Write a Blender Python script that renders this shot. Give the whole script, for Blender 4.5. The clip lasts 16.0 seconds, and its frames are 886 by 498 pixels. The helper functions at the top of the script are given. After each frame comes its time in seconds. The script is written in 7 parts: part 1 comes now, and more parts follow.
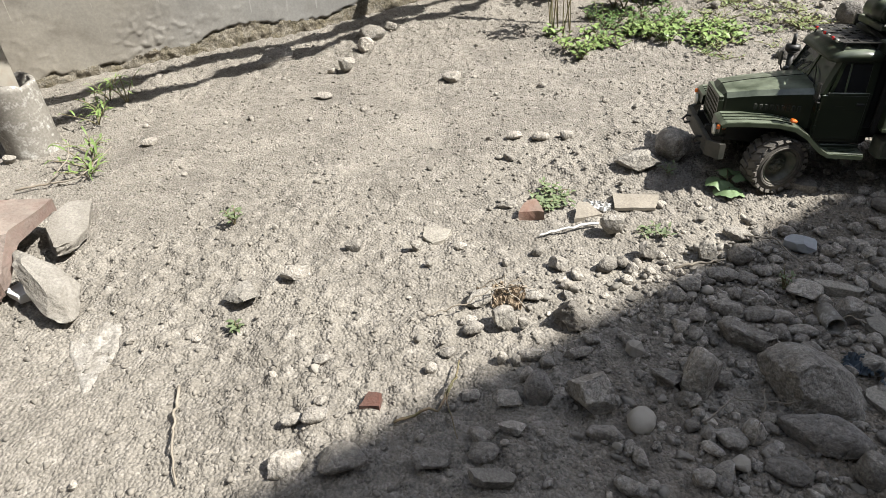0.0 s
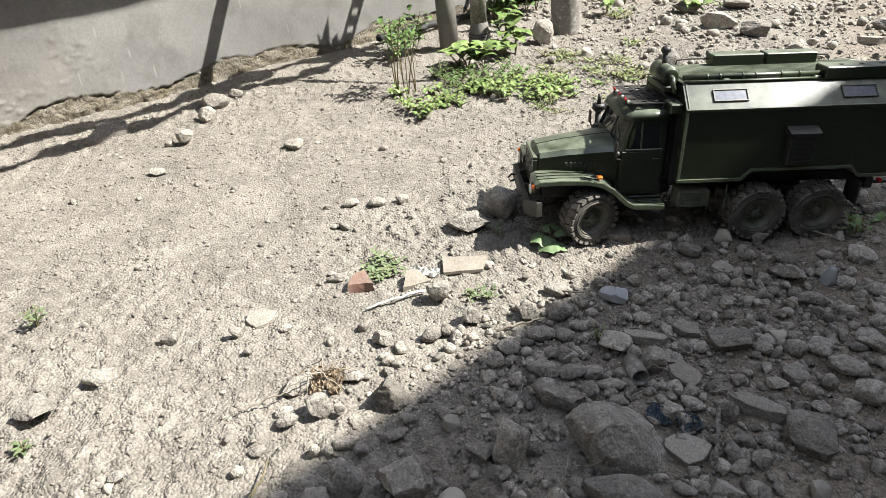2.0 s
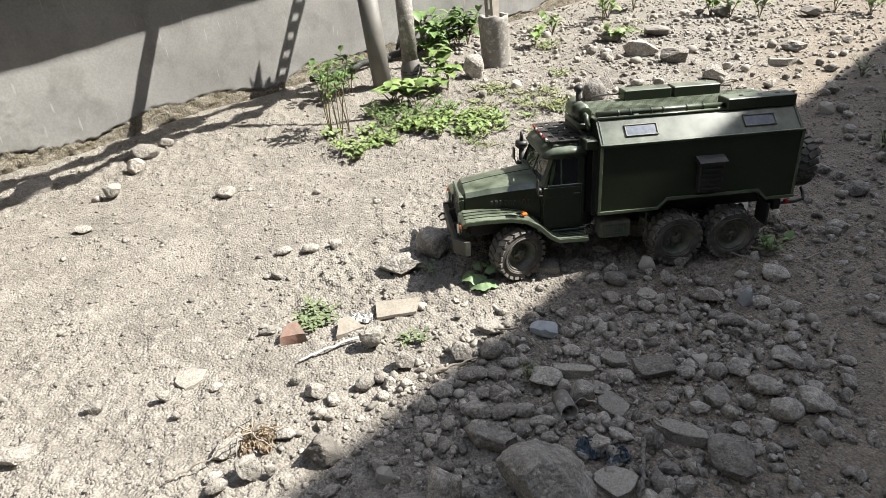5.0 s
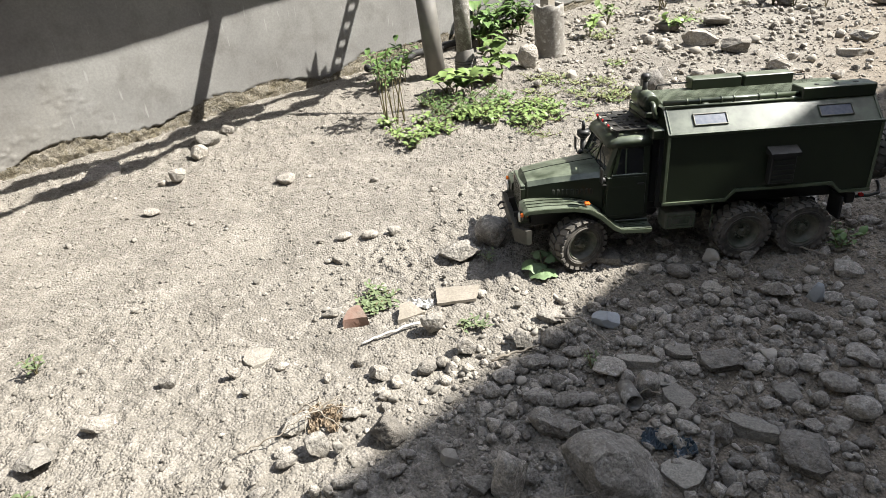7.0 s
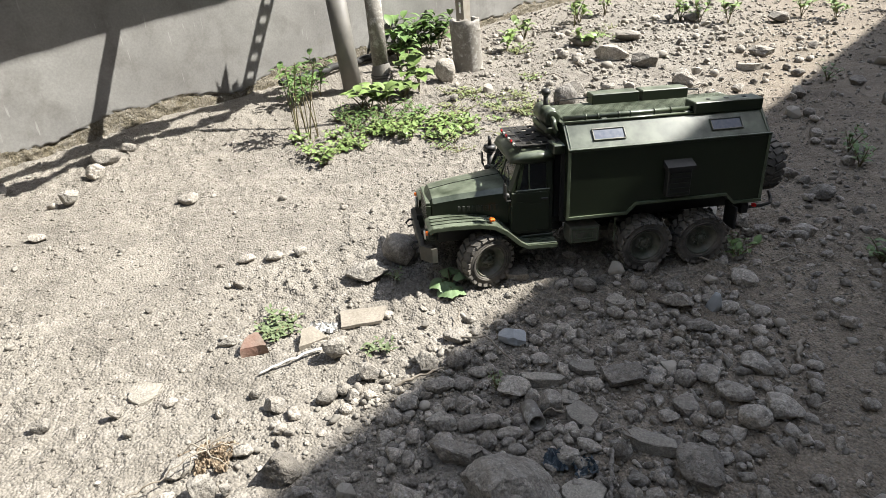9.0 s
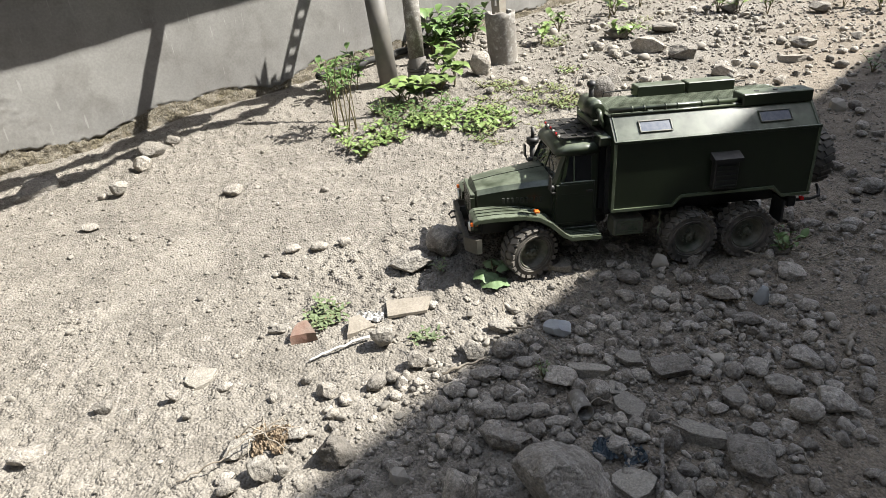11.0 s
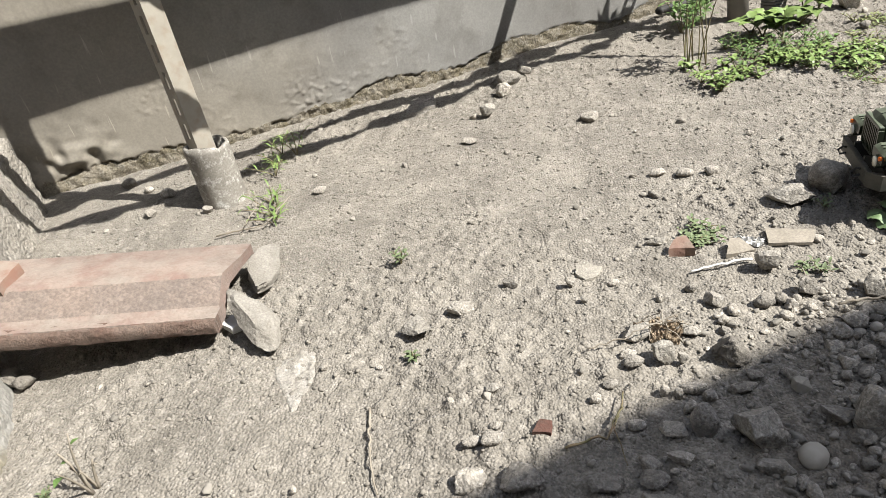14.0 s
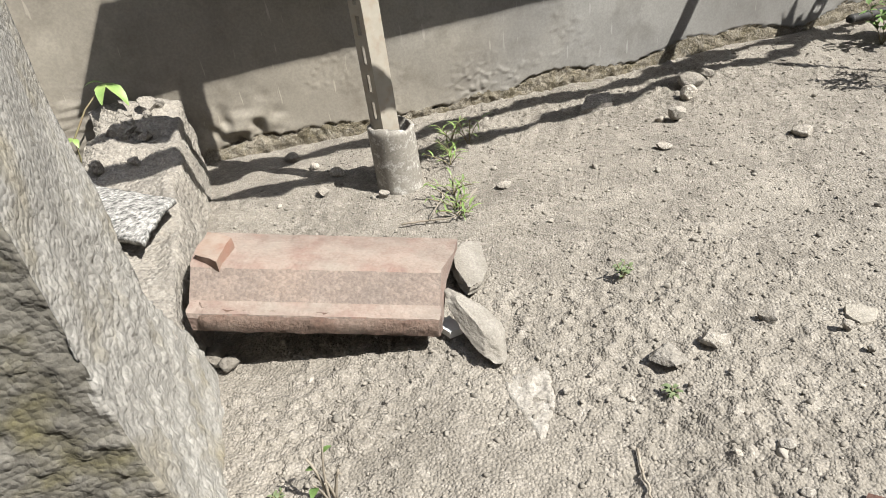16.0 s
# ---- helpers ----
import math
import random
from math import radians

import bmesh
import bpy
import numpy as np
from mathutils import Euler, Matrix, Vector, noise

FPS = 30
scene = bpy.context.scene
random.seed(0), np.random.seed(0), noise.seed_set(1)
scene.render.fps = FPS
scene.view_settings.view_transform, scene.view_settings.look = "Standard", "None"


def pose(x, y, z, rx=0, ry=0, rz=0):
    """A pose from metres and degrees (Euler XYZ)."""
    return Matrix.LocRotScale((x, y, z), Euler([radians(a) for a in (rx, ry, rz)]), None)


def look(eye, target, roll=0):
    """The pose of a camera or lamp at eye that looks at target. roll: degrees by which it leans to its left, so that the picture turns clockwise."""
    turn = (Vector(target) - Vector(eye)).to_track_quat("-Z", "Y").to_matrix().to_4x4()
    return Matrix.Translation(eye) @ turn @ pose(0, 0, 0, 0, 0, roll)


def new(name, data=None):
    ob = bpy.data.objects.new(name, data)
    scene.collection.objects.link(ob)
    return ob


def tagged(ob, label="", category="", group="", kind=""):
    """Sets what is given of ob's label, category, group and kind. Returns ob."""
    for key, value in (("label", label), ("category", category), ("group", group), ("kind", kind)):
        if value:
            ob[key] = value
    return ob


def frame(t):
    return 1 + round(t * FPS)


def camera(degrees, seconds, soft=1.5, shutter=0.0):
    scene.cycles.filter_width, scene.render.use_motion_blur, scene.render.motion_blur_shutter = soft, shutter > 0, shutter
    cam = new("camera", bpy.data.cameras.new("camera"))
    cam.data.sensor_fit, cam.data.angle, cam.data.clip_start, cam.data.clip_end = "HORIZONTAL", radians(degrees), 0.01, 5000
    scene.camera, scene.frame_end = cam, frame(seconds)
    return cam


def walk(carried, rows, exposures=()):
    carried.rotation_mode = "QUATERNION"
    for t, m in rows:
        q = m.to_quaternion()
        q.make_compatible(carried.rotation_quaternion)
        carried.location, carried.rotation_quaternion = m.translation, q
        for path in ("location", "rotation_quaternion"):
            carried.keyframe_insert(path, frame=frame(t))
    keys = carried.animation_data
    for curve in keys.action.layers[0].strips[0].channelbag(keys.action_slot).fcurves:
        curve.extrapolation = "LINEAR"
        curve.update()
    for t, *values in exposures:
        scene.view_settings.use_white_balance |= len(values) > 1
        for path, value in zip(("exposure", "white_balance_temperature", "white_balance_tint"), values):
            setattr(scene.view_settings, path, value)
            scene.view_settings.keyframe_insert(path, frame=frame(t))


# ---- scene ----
cam = camera(70.4, 16.0, soft=0.45)
METRES, EYE, TILT, LEAN, TURN = 0.88, 0.435, 0.0, 0.0, 0.0
ROWS = [
    (0.0, 0.0, 0.0, 0.0, -1.7, -35.81, 2.36),
    (0.5, 0.0372, 0.006, 0.0128, -4.25, -33.88, 2.12),
    (1.0, 0.064, 0.0158, 0.0133, -6.28, -33.51, 1.85),
    (1.5, 0.0766, 0.0174, 0.0183, -7.51, -33.15, 2.32),
    (2.0, 0.1138, 0.0201, 0.025, -11.52, -32.28, 1.73),
    (2.5, 0.1886, 0.032, 0.03, -19.55, -30.52, 0.11),
    (3.0, 0.2344, 0.0388, 0.0323, -24.04, -29.13, -0.82),
    (3.5, 0.23, 0.036, 0.0364, -23.89, -28.94, -0.48),
    (4.0, 0.1924, 0.0309, 0.0414, -20.13, -29.46, 0.88),
    (4.5, 0.1694, 0.0215, 0.0461, -18.22, -29.9, 2.03),
    (5.0, 0.1537, 0.0163, 0.0493, -16.74, -30.14, 2.77),
    (7.5, 0.121, 0.0182, 0.0437, -12.79, -30.64, 3.59),
    (8.0, 0.1761, 0.0287, 0.0412, -19.03, -29.74, 1.64),
    (10.5, 0.1562, 0.0311, 0.042, -17.78, -30.2, 3.28),
    (11.0, 0.1438, 0.0286, 0.044, -16.54, -30.28, 2.91),
    (11.5, 0.1403, 0.0248, 0.0485, -15.69, -30.17, 3.32),
    (12.0, 0.1246, 0.0178, 0.0515, -12.57, -30.49, 3.9),
    (12.5, 0.0759, -0.0016, 0.051, -6.79, -31.52, 4.36),
    (13.0, 0.0484, -0.017, 0.0549, -3.54, -31.58, 4.6),
    (13.5, 0.0067, -0.03, 0.0506, 1.27, -32.94, 5.78),
    (14.0, -0.0488, -0.0526, 0.0556, 6.72, -32.36, 8.87),
    (14.5, -0.0734, -0.0614, 0.051, 8.34, -32.39, 10.02),
    (15.0, -0.0805, -0.0537, 0.0439, 8.3, -33.32, 10.05),
    (15.5, -0.181, -0.0233, 0.0525, 13.47, -32.14, 9.31),
    (16.0, -0.3169, -0.0117, 0.062, 13.98, -32.25, 6.45),
]
walk(cam, [(t, pose(0, 0, EYE, TILT, LEAN, TURN) @ pose(METRES * x, METRES * y, METRES * z, 90 + pitch, roll, yaw)) for t, x, y, z, yaw, pitch, roll in ROWS],
     exposures=((0.0, 1.22), (0.5, 1.28), (1.0, 1.37), (2.0, 1.50), (5.0, 1.50), (8.0, 1.50), (11.0, 1.40), (12.5, 1.32), (14.0, 1.22), (16.0, 1.20)))

# ---- light ----
SUN = Vector((1.0, -0.17, 1.20)).normalized()  # towards the sun
SHADE_Y = 0.385  # where the shade edge crosses x = 0
world = bpy.data.worlds.new("sky")
scene.world = world
world.use_nodes = True
wn = world.node_tree.nodes
sky = wn.new("ShaderNodeTexSky")
sky.sky_type, sky.sun_disc = "NISHITA", False
sky.sun_elevation = math.asin(SUN.z)
sky.sun_rotation = math.atan2(SUN.x, SUN.y)
wn["Background"].inputs["Strength"].default_value = 0.155
haze = wn.new("ShaderNodeHueSaturation")  # a hazy, paler sky
haze.inputs["Saturation"].default_value = 0.60
world.node_tree.links.new(sky.outputs["Color"], haze.inputs["Color"])
world.node_tree.links.new(haze.outputs["Color"], wn["Background"].inputs["Color"])
sun_data = bpy.data.lights.new("sun", "SUN")
sun_data.energy, sun_data.angle, sun_data.color = 5.2, radians(0.53), (1.0, 0.972, 0.915)
sun = new("sun", sun_data)
sun.matrix_world = look(SUN * 20, (0, 0, 0))


# ---- materials ----
def material(name, base, rough=0.85, metal=0.0, mix=None, scale=20.0, spots=None, spot_scale=90.0, spot_amount=0.5,
             bump=0.3, bump_scale=120.0, distance=0.002, coat=0.0, grain=0.0, grain_scale=400.0, random_tint=0.0, island_tint=0.0, dust_sheen=None, dust_sheen_amount=0.0, stretch=None):
    """Principled surface with two scales of colour variation, fine relief and, if wanted, a dusty tint on upward faces,
    which on the truck also paints in sheen.
    """
    m = bpy.data.materials.new(name)
    m.use_nodes = True
    nt = m.node_tree
    n, ln = nt.nodes, nt.links
    bsdf = n["Principled BSDF"]
    bsdf.inputs["Roughness"].default_value = rough
    bsdf.inputs["Metallic"].default_value = metal
    if coat:
        bsdf.inputs["Coat Weight"].default_value = coat
    where = n.new("ShaderNodeTexCoord").outputs["Object"]
    if stretch:
        mp = n.new("ShaderNodeMapping")
        mp.inputs["Scale"].default_value = stretch
        ln.new(where, mp.inputs["Vector"])
        where = mp.outputs["Vector"]

    def noise_fac(s, detail, lo, hi):
        t = n.new("ShaderNodeTexNoise")
        t.inputs["Scale"].default_value, t.inputs["Detail"].default_value = s, detail
        t.inputs["Roughness"].default_value = 0.6
        ln.new(where, t.inputs["Vector"])
        r = n.new("ShaderNodeMapRange")
        r.inputs["From Min"].default_value, r.inputs["From Max"].default_value = lo, hi
        ln.new(t.outputs["Fac"], r.inputs["Value"])
        return r.outputs["Result"]

    def blend(fac, a, b, mode="MIX"):
        x = n.new("ShaderNodeMix")
        x.data_type, x.blend_type = "RGBA", mode
        if isinstance(fac, float):
            x.inputs["Factor"].default_value = fac
        else:
            ln.new(fac, x.inputs["Factor"])
        for sock, v in ((x.inputs["A"], a), (x.inputs["B"], b)):
            if isinstance(v, tuple):
                sock.default_value = (*v, 1)
            else:
                ln.new(v, sock)
        return x.outputs["Result"]

    col = base
    if mix:
        col = blend(noise_fac(scale, 5, 0.35, 0.65), base, mix)
    if spots:
        f = noise_fac(spot_scale, 3, 0.5, 0.75)
        g = n.new("ShaderNodeMath")
        g.operation = "MULTIPLY"
        g.inputs[1].default_value = spot_amount
        ln.new(f, g.inputs[0])
        col = blend(g.outputs["Value"], col, spots)
    if grain:
        r = n.new("ShaderNodeMapRange")
        r.inputs["To Min"].default_value, r.inputs["To Max"].default_value = 1 - grain, 1 + grain
        ln.new(noise_fac(grain_scale, 2, 0.35, 0.65), r.inputs["Value"])
        col = blend(1.0, col, r.outputs["Result"], "MULTIPLY")
    if random_tint:
        info = n.new("ShaderNodeObjectInfo")
        r = n.new("ShaderNodeMapRange")
        r.inputs["To Min"].default_value, r.inputs["To Max"].default_value = 1 - random_tint, 1 + random_tint
        ln.new(info.outputs["Random"], r.inputs["Value"])
        col = blend(1.0, col, r.outputs["Result"], "MULTIPLY")
    if island_tint:
        isle = n.new("ShaderNodeNewGeometry")
        r = n.new("ShaderNodeMapRange")
        r.inputs["To Min"].default_value, r.inputs["To Max"].default_value = 1 - island_tint, 1 + island_tint
        ln.new(isle.outputs["Random Per Island"], r.inputs["Value"])
        col = blend(1.0, col, r.outputs["Result"], "MULTIPLY")
    if dust_sheen:
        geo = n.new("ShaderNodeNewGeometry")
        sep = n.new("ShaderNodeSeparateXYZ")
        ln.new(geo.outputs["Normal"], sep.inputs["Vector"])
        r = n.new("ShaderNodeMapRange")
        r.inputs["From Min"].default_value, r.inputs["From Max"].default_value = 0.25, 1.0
        r.inputs["To Max"].default_value = dust_sheen_amount
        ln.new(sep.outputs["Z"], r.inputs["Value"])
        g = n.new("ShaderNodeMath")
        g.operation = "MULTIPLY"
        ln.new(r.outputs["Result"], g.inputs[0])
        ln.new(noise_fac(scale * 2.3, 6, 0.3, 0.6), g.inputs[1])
        col = blend(g.outputs["Value"], col, dust_sheen)
    if isinstance(col, tuple):
        bsdf.inputs["Base Color"].default_value = (*col, 1)
    else:
        ln.new(col, bsdf.inputs["Base Color"])
    if bump:
        t = n.new("ShaderNodeTexNoise")
        t.inputs["Scale"].default_value, t.inputs["Detail"].default_value = bump_scale, 6
        t.inputs["Roughness"].default_value = 0.65
        ln.new(where, t.inputs["Vector"])
        b = n.new("ShaderNodeBump")
        b.inputs["Strength"].default_value, b.inputs["Distance"].default_value = bump, distance
        ln.new(t.outputs["Fac"], b.inputs["Height"])
        ln.new(b.outputs["Normal"], bsdf.inputs["Normal"])
    return m


DUST = (0.27, 0.243, 0.205)
SOIL = material("dry_soil", (0.202, 0.183, 0.154), 0.95, mix=(0.136, 0.122, 0.102), scale=9, spots=(0.262, 0.239, 0.206), spot_scale=70,
                spot_amount=0.9, bump=0.5, bump_scale=120, distance=0.0030, grain=0.20, grain_scale=430)


def soil_shade_tint(m):
    """Brown tint that darkens pale soil towards the stony end, with shade painted in."""
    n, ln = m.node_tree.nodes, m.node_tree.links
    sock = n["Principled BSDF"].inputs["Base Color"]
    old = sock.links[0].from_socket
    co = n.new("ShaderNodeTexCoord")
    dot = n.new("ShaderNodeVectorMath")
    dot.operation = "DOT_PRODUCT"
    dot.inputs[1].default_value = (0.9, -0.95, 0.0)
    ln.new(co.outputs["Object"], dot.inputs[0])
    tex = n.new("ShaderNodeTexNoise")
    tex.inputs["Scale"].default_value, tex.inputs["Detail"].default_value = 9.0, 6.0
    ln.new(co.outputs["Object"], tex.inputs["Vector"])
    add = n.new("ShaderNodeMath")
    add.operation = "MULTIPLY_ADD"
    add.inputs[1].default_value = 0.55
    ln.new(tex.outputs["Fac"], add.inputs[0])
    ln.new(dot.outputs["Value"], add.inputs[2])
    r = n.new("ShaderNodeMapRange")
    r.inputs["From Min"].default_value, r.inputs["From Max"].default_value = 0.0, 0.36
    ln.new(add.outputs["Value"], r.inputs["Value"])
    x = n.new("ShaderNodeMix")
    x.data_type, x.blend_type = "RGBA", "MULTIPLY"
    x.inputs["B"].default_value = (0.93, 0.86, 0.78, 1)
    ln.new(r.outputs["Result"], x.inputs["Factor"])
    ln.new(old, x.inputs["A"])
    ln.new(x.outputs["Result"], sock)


soil_shade_tint(SOIL)


def granular(m, scale, height, tint, second=0.0):
    """Grains that lie close together: each its own bump and its own shade."""
    n, ln = m.node_tree.nodes, m.node_tree.links
    bsdf = n["Principled BSDF"]
    co = n.new("ShaderNodeTexCoord")
    shift = n.new("ShaderNodeTexNoise")
    shift.inputs["Scale"].default_value = scale * 0.7
    warp = n.new("ShaderNodeVectorMath")
    warp.operation = "MULTIPLY_ADD"
    warp.inputs[1].default_value = (0.7 / scale,) * 3
    ln.new(co.outputs["Object"], shift.inputs["Vector"])
    ln.new(shift.outputs["Color"], warp.inputs[0])
    ln.new(co.outputs["Object"], warp.inputs[2])
    last = bsdf.inputs["Normal"].links[0].from_socket if bsdf.inputs["Normal"].links else None
    for k, (sc, hh) in enumerate(((scale, height), (scale * 0.42, height * second))):
        if hh <= 0:
            continue
        cell = n.new("ShaderNodeTexVoronoi")
        cell.inputs["Scale"].default_value = sc
        cell.inputs["Randomness"].default_value = 1.0
        ln.new(warp.outputs["Vector"], cell.inputs["Vector"])
        b = n.new("ShaderNodeBump")
        b.invert = True
        b.inputs["Strength"].default_value, b.inputs["Distance"].default_value = 1.0, hh
        ln.new(cell.outputs["Distance"], b.inputs["Height"])
        if last:
            ln.new(last, b.inputs["Normal"])
        last = b.outputs["Normal"]
        if k == 0:
            sep = n.new("ShaderNodeSeparateColor")
            r = n.new("ShaderNodeMapRange")
            r.inputs["To Min"].default_value, r.inputs["To Max"].default_value = 1 - tint, 1 + tint
            x = n.new("ShaderNodeMix")
            x.data_type, x.blend_type = "RGBA", "MULTIPLY"
            x.inputs["Factor"].default_value = 1.0
            ln.new(cell.outputs["Color"], sep.inputs["Color"])
            ln.new(sep.outputs["Red"], r.inputs["Value"])
            ln.new(bsdf.inputs["Base Color"].links[0].from_socket, x.inputs["A"])
            ln.new(r.outputs["Result"], x.inputs["B"])
            ln.new(x.outputs["Result"], bsdf.inputs["Base Color"])
    ln.new(last, bsdf.inputs["Normal"])


granular(SOIL, 300.0, 0.0023, 0.16)
PEBBLE = material("pebble_stone", (0.241, 0.223, 0.191), 0.9, mix=(0.175, 0.160, 0.136), scale=40, island_tint=0.3, bump=0.5, bump_scale=300, distance=0.001)
ROCK = material("grey_rock", (0.320, 0.293, 0.252), 0.88, mix=(0.185, 0.166, 0.140), scale=55, spots=(0.380, 0.364, 0.333), spot_scale=170, spot_amount=0.7,
                bump=1.0, bump_scale=190, distance=0.004, grain=0.28, grain_scale=420, random_tint=0.42, dust_sheen=DUST, dust_sheen_amount=0.5)
PALE = material("pale_rock", (0.255, 0.237, 0.207), 0.9, mix=(0.190, 0.174, 0.147), scale=40, spots=(0.308, 0.290, 0.261), spot_scale=150,
                bump=0.9, bump_scale=170, distance=0.004, grain=0.22, grain_scale=400, random_tint=0.15, dust_sheen=DUST, dust_sheen_amount=0.35)
DARKROCK = material("dark_lava_rock", (0.114, 0.103, 0.089), 0.95, mix=(0.185, 0.168, 0.143), scale=35, bump=1.0, bump_scale=150, distance=0.006,
                    dust_sheen=DUST, dust_sheen_amount=0.35)
DARKCOB = material("dark_cobble", (0.215, 0.199, 0.176), 0.85, mix=(0.145, 0.132, 0.115), scale=36, spots=(0.215, 0.205, 0.19), spot_scale=120,
                   bump=0.9, bump_scale=160, distance=0.005, grain=0.22, grain_scale=400, random_tint=0.25, dust_sheen=DUST, dust_sheen_amount=0.15)
SHARDMAT = material("flat_stone_shard", (0.270, 0.249, 0.209), 0.9, mix=(0.206, 0.188, 0.156), scale=25, spots=(0.383, 0.354, 0.312), spot_scale=120,
                    bump=0.7, bump_scale=200, distance=0.003, grain=0.25, grain_scale=420, random_tint=0.25, dust_sheen=DUST, dust_sheen_amount=0.3)
BLUISHMAT = material("blue_grey_stone", (0.339, 0.355, 0.363), 0.85, mix=(0.266, 0.282, 0.290), scale=30, bump=0.4, bump_scale=140, distance=0.002)
PALE2 = material("sandy_stone", (0.314, 0.289, 0.246), 0.9, mix=(0.242, 0.221, 0.185), scale=30, bump=0.5, bump_scale=140, distance=0.002, random_tint=0.2)
RUBBLE = material("grey_rubble", (0.290, 0.264, 0.226), 0.9, mix=(0.190, 0.170, 0.142), scale=75, spots=(0.36, 0.345, 0.315), spot_scale=190, spot_amount=0.6,
                  bump=0.8, bump_scale=260, distance=0.003, grain=0.25, grain_scale=520, island_tint=0.45, dust_sheen=DUST, dust_sheen_amount=0.4)
GRIT = material("grit", (0.206, 0.187, 0.158), 0.95, mix=(0.155, 0.140, 0.118), scale=70, island_tint=0.22, bump=0.5, bump_scale=500, distance=0.001)
WALL = material("cement_render", (0.211, 0.206, 0.192), 0.75, mix=(0.150, 0.145, 0.136), scale=3.5, spots=(0.110, 0.102, 0.091), spot_scale=18,
                spot_amount=0.6, bump=0.12, bump_scale=70, distance=0.003, grain=0.08, grain_scale=200)
KERBMAT = material("weathered_concrete", (0.235, 0.214, 0.182), 0.95, mix=(0.170, 0.155, 0.134), scale=7, spots=(0.270, 0.258, 0.229), spot_scale=70,
                   bump=0.9, bump_scale=130, distance=0.004, grain=0.18, grain_scale=300)
BRICK = material("pink_fired_clay", (0.162, 0.097, 0.078), 0.92, mix=(0.150, 0.114, 0.095), scale=12, spots=(0.173, 0.145, 0.122), spot_scale=60,
                 bump=0.6, bump_scale=110, distance=0.003, dust_sheen=DUST, dust_sheen_amount=0.45)
REDBRICK = material("red_brick", (0.186, 0.102, 0.074), 0.92, mix=(0.192, 0.140, 0.108), scale=25, bump=0.6, bump_scale=150, distance=0.002,
                    dust_sheen=DUST, dust_sheen_amount=0.45)
DARKBRICK = material("dark_red_brick", (0.105, 0.040, 0.028), 0.92, mix=(0.085, 0.046, 0.034), scale=60, bump=0.6, bump_scale=200, distance=0.002)
# pale tint on upward faces: dusty film plus painted sun and sky sheen
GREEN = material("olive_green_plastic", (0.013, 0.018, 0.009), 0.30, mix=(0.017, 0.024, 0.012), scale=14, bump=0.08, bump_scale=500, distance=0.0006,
                 dust_sheen=(0.205, 0.230, 0.170), dust_sheen_amount=0.70)
GREENTRIM = material("worn_green_edging", (0.095, 0.112, 0.073), 0.4, mix=(0.061, 0.078, 0.045), scale=60, bump=0.05, bump_scale=400)
BLACK = material("black_plastic", (0.011, 0.011, 0.011), 0.5, mix=(0.019, 0.019, 0.017), scale=30, bump=0.1, bump_scale=400, distance=0.0005,
                 dust_sheen=DUST, dust_sheen_amount=0.10)
RUBBER = material("dusty_tyre_rubber", (0.038, 0.036, 0.032), 0.9, mix=(0.115, 0.104, 0.088), scale=45, bump=0.3, bump_scale=350, distance=0.0008,
                  dust_sheen=(0.230, 0.206, 0.167), dust_sheen_amount=0.35)
GLASS = material("dark_tinted_window", (0.012, 0.013, 0.014), 0.08, bump=0)
BLUEPRINT = material("blue_grey_print", (0.037, 0.050, 0.081), 0.3, mix=(0.087, 0.099, 0.124), scale=160, bump=0)
ORANGE = material("orange_lens", (0.750, 0.160, 0.020), 0.25, bump=0)
REDLENS = material("red_lens", (0.550, 0.020, 0.020), 0.25, bump=0)
LENS = material("clear_lamp_lens", (0.750, 0.720, 0.620), 0.15, bump=0)
PIPEMAT = material("dusty_grey_pipe", (0.150, 0.137, 0.117), 0.7, mix=(0.205, 0.190, 0.165), scale=16, spots=(0.46, 0.45, 0.42), spot_scale=75,
                   spot_amount=0.8, bump=0.3, bump_scale=200, distance=0.001, grain=0.15, grain_scale=300)
PIPEDARK = material("dark_grey_pipe", (0.167, 0.155, 0.136), 0.6, mix=(0.124, 0.118, 0.105), scale=22, bump=0.25, bump_scale=200, distance=0.001)
ANGLE = material("cream_painted_steel", (0.285, 0.264, 0.220), 0.55, mix=(0.242, 0.220, 0.183), scale=35, spots=(0.186, 0.099, 0.050), spot_scale=55,
                 spot_amount=0.35, bump=0.15, bump_scale=200, distance=0.0008)
LEAF = material("fresh_green_leaf", (0.100, 0.165, 0.044), 0.55, mix=(0.070, 0.130, 0.034), scale=60, bump=0.2, bump_scale=300, distance=0.0006,
                random_tint=0.2)
LEAFPALE = material("pale_gourd_leaf", (0.150, 0.215, 0.105), 0.6, mix=(0.105, 0.165, 0.068), scale=70, bump=0.4, bump_scale=220, distance=0.001)
LEAFBRIGHT = material("sunny_leaf", (0.170, 0.230, 0.072), 0.5, mix=(0.115, 0.185, 0.048), scale=50, bump=0.2, bump_scale=300, distance=0.0006, random_tint=0.18)
LEAFDULL = material("dusty_leaf", (0.124, 0.155, 0.074), 0.7, mix=(0.093, 0.124, 0.056), scale=60, bump=0.2, bump_scale=300, random_tint=0.15)
LEAFDRY = material("half_dry_leaf", (0.167, 0.180, 0.074), 0.7, mix=(0.124, 0.155, 0.050), scale=60, bump=0.2, bump_scale=300, random_tint=0.2)


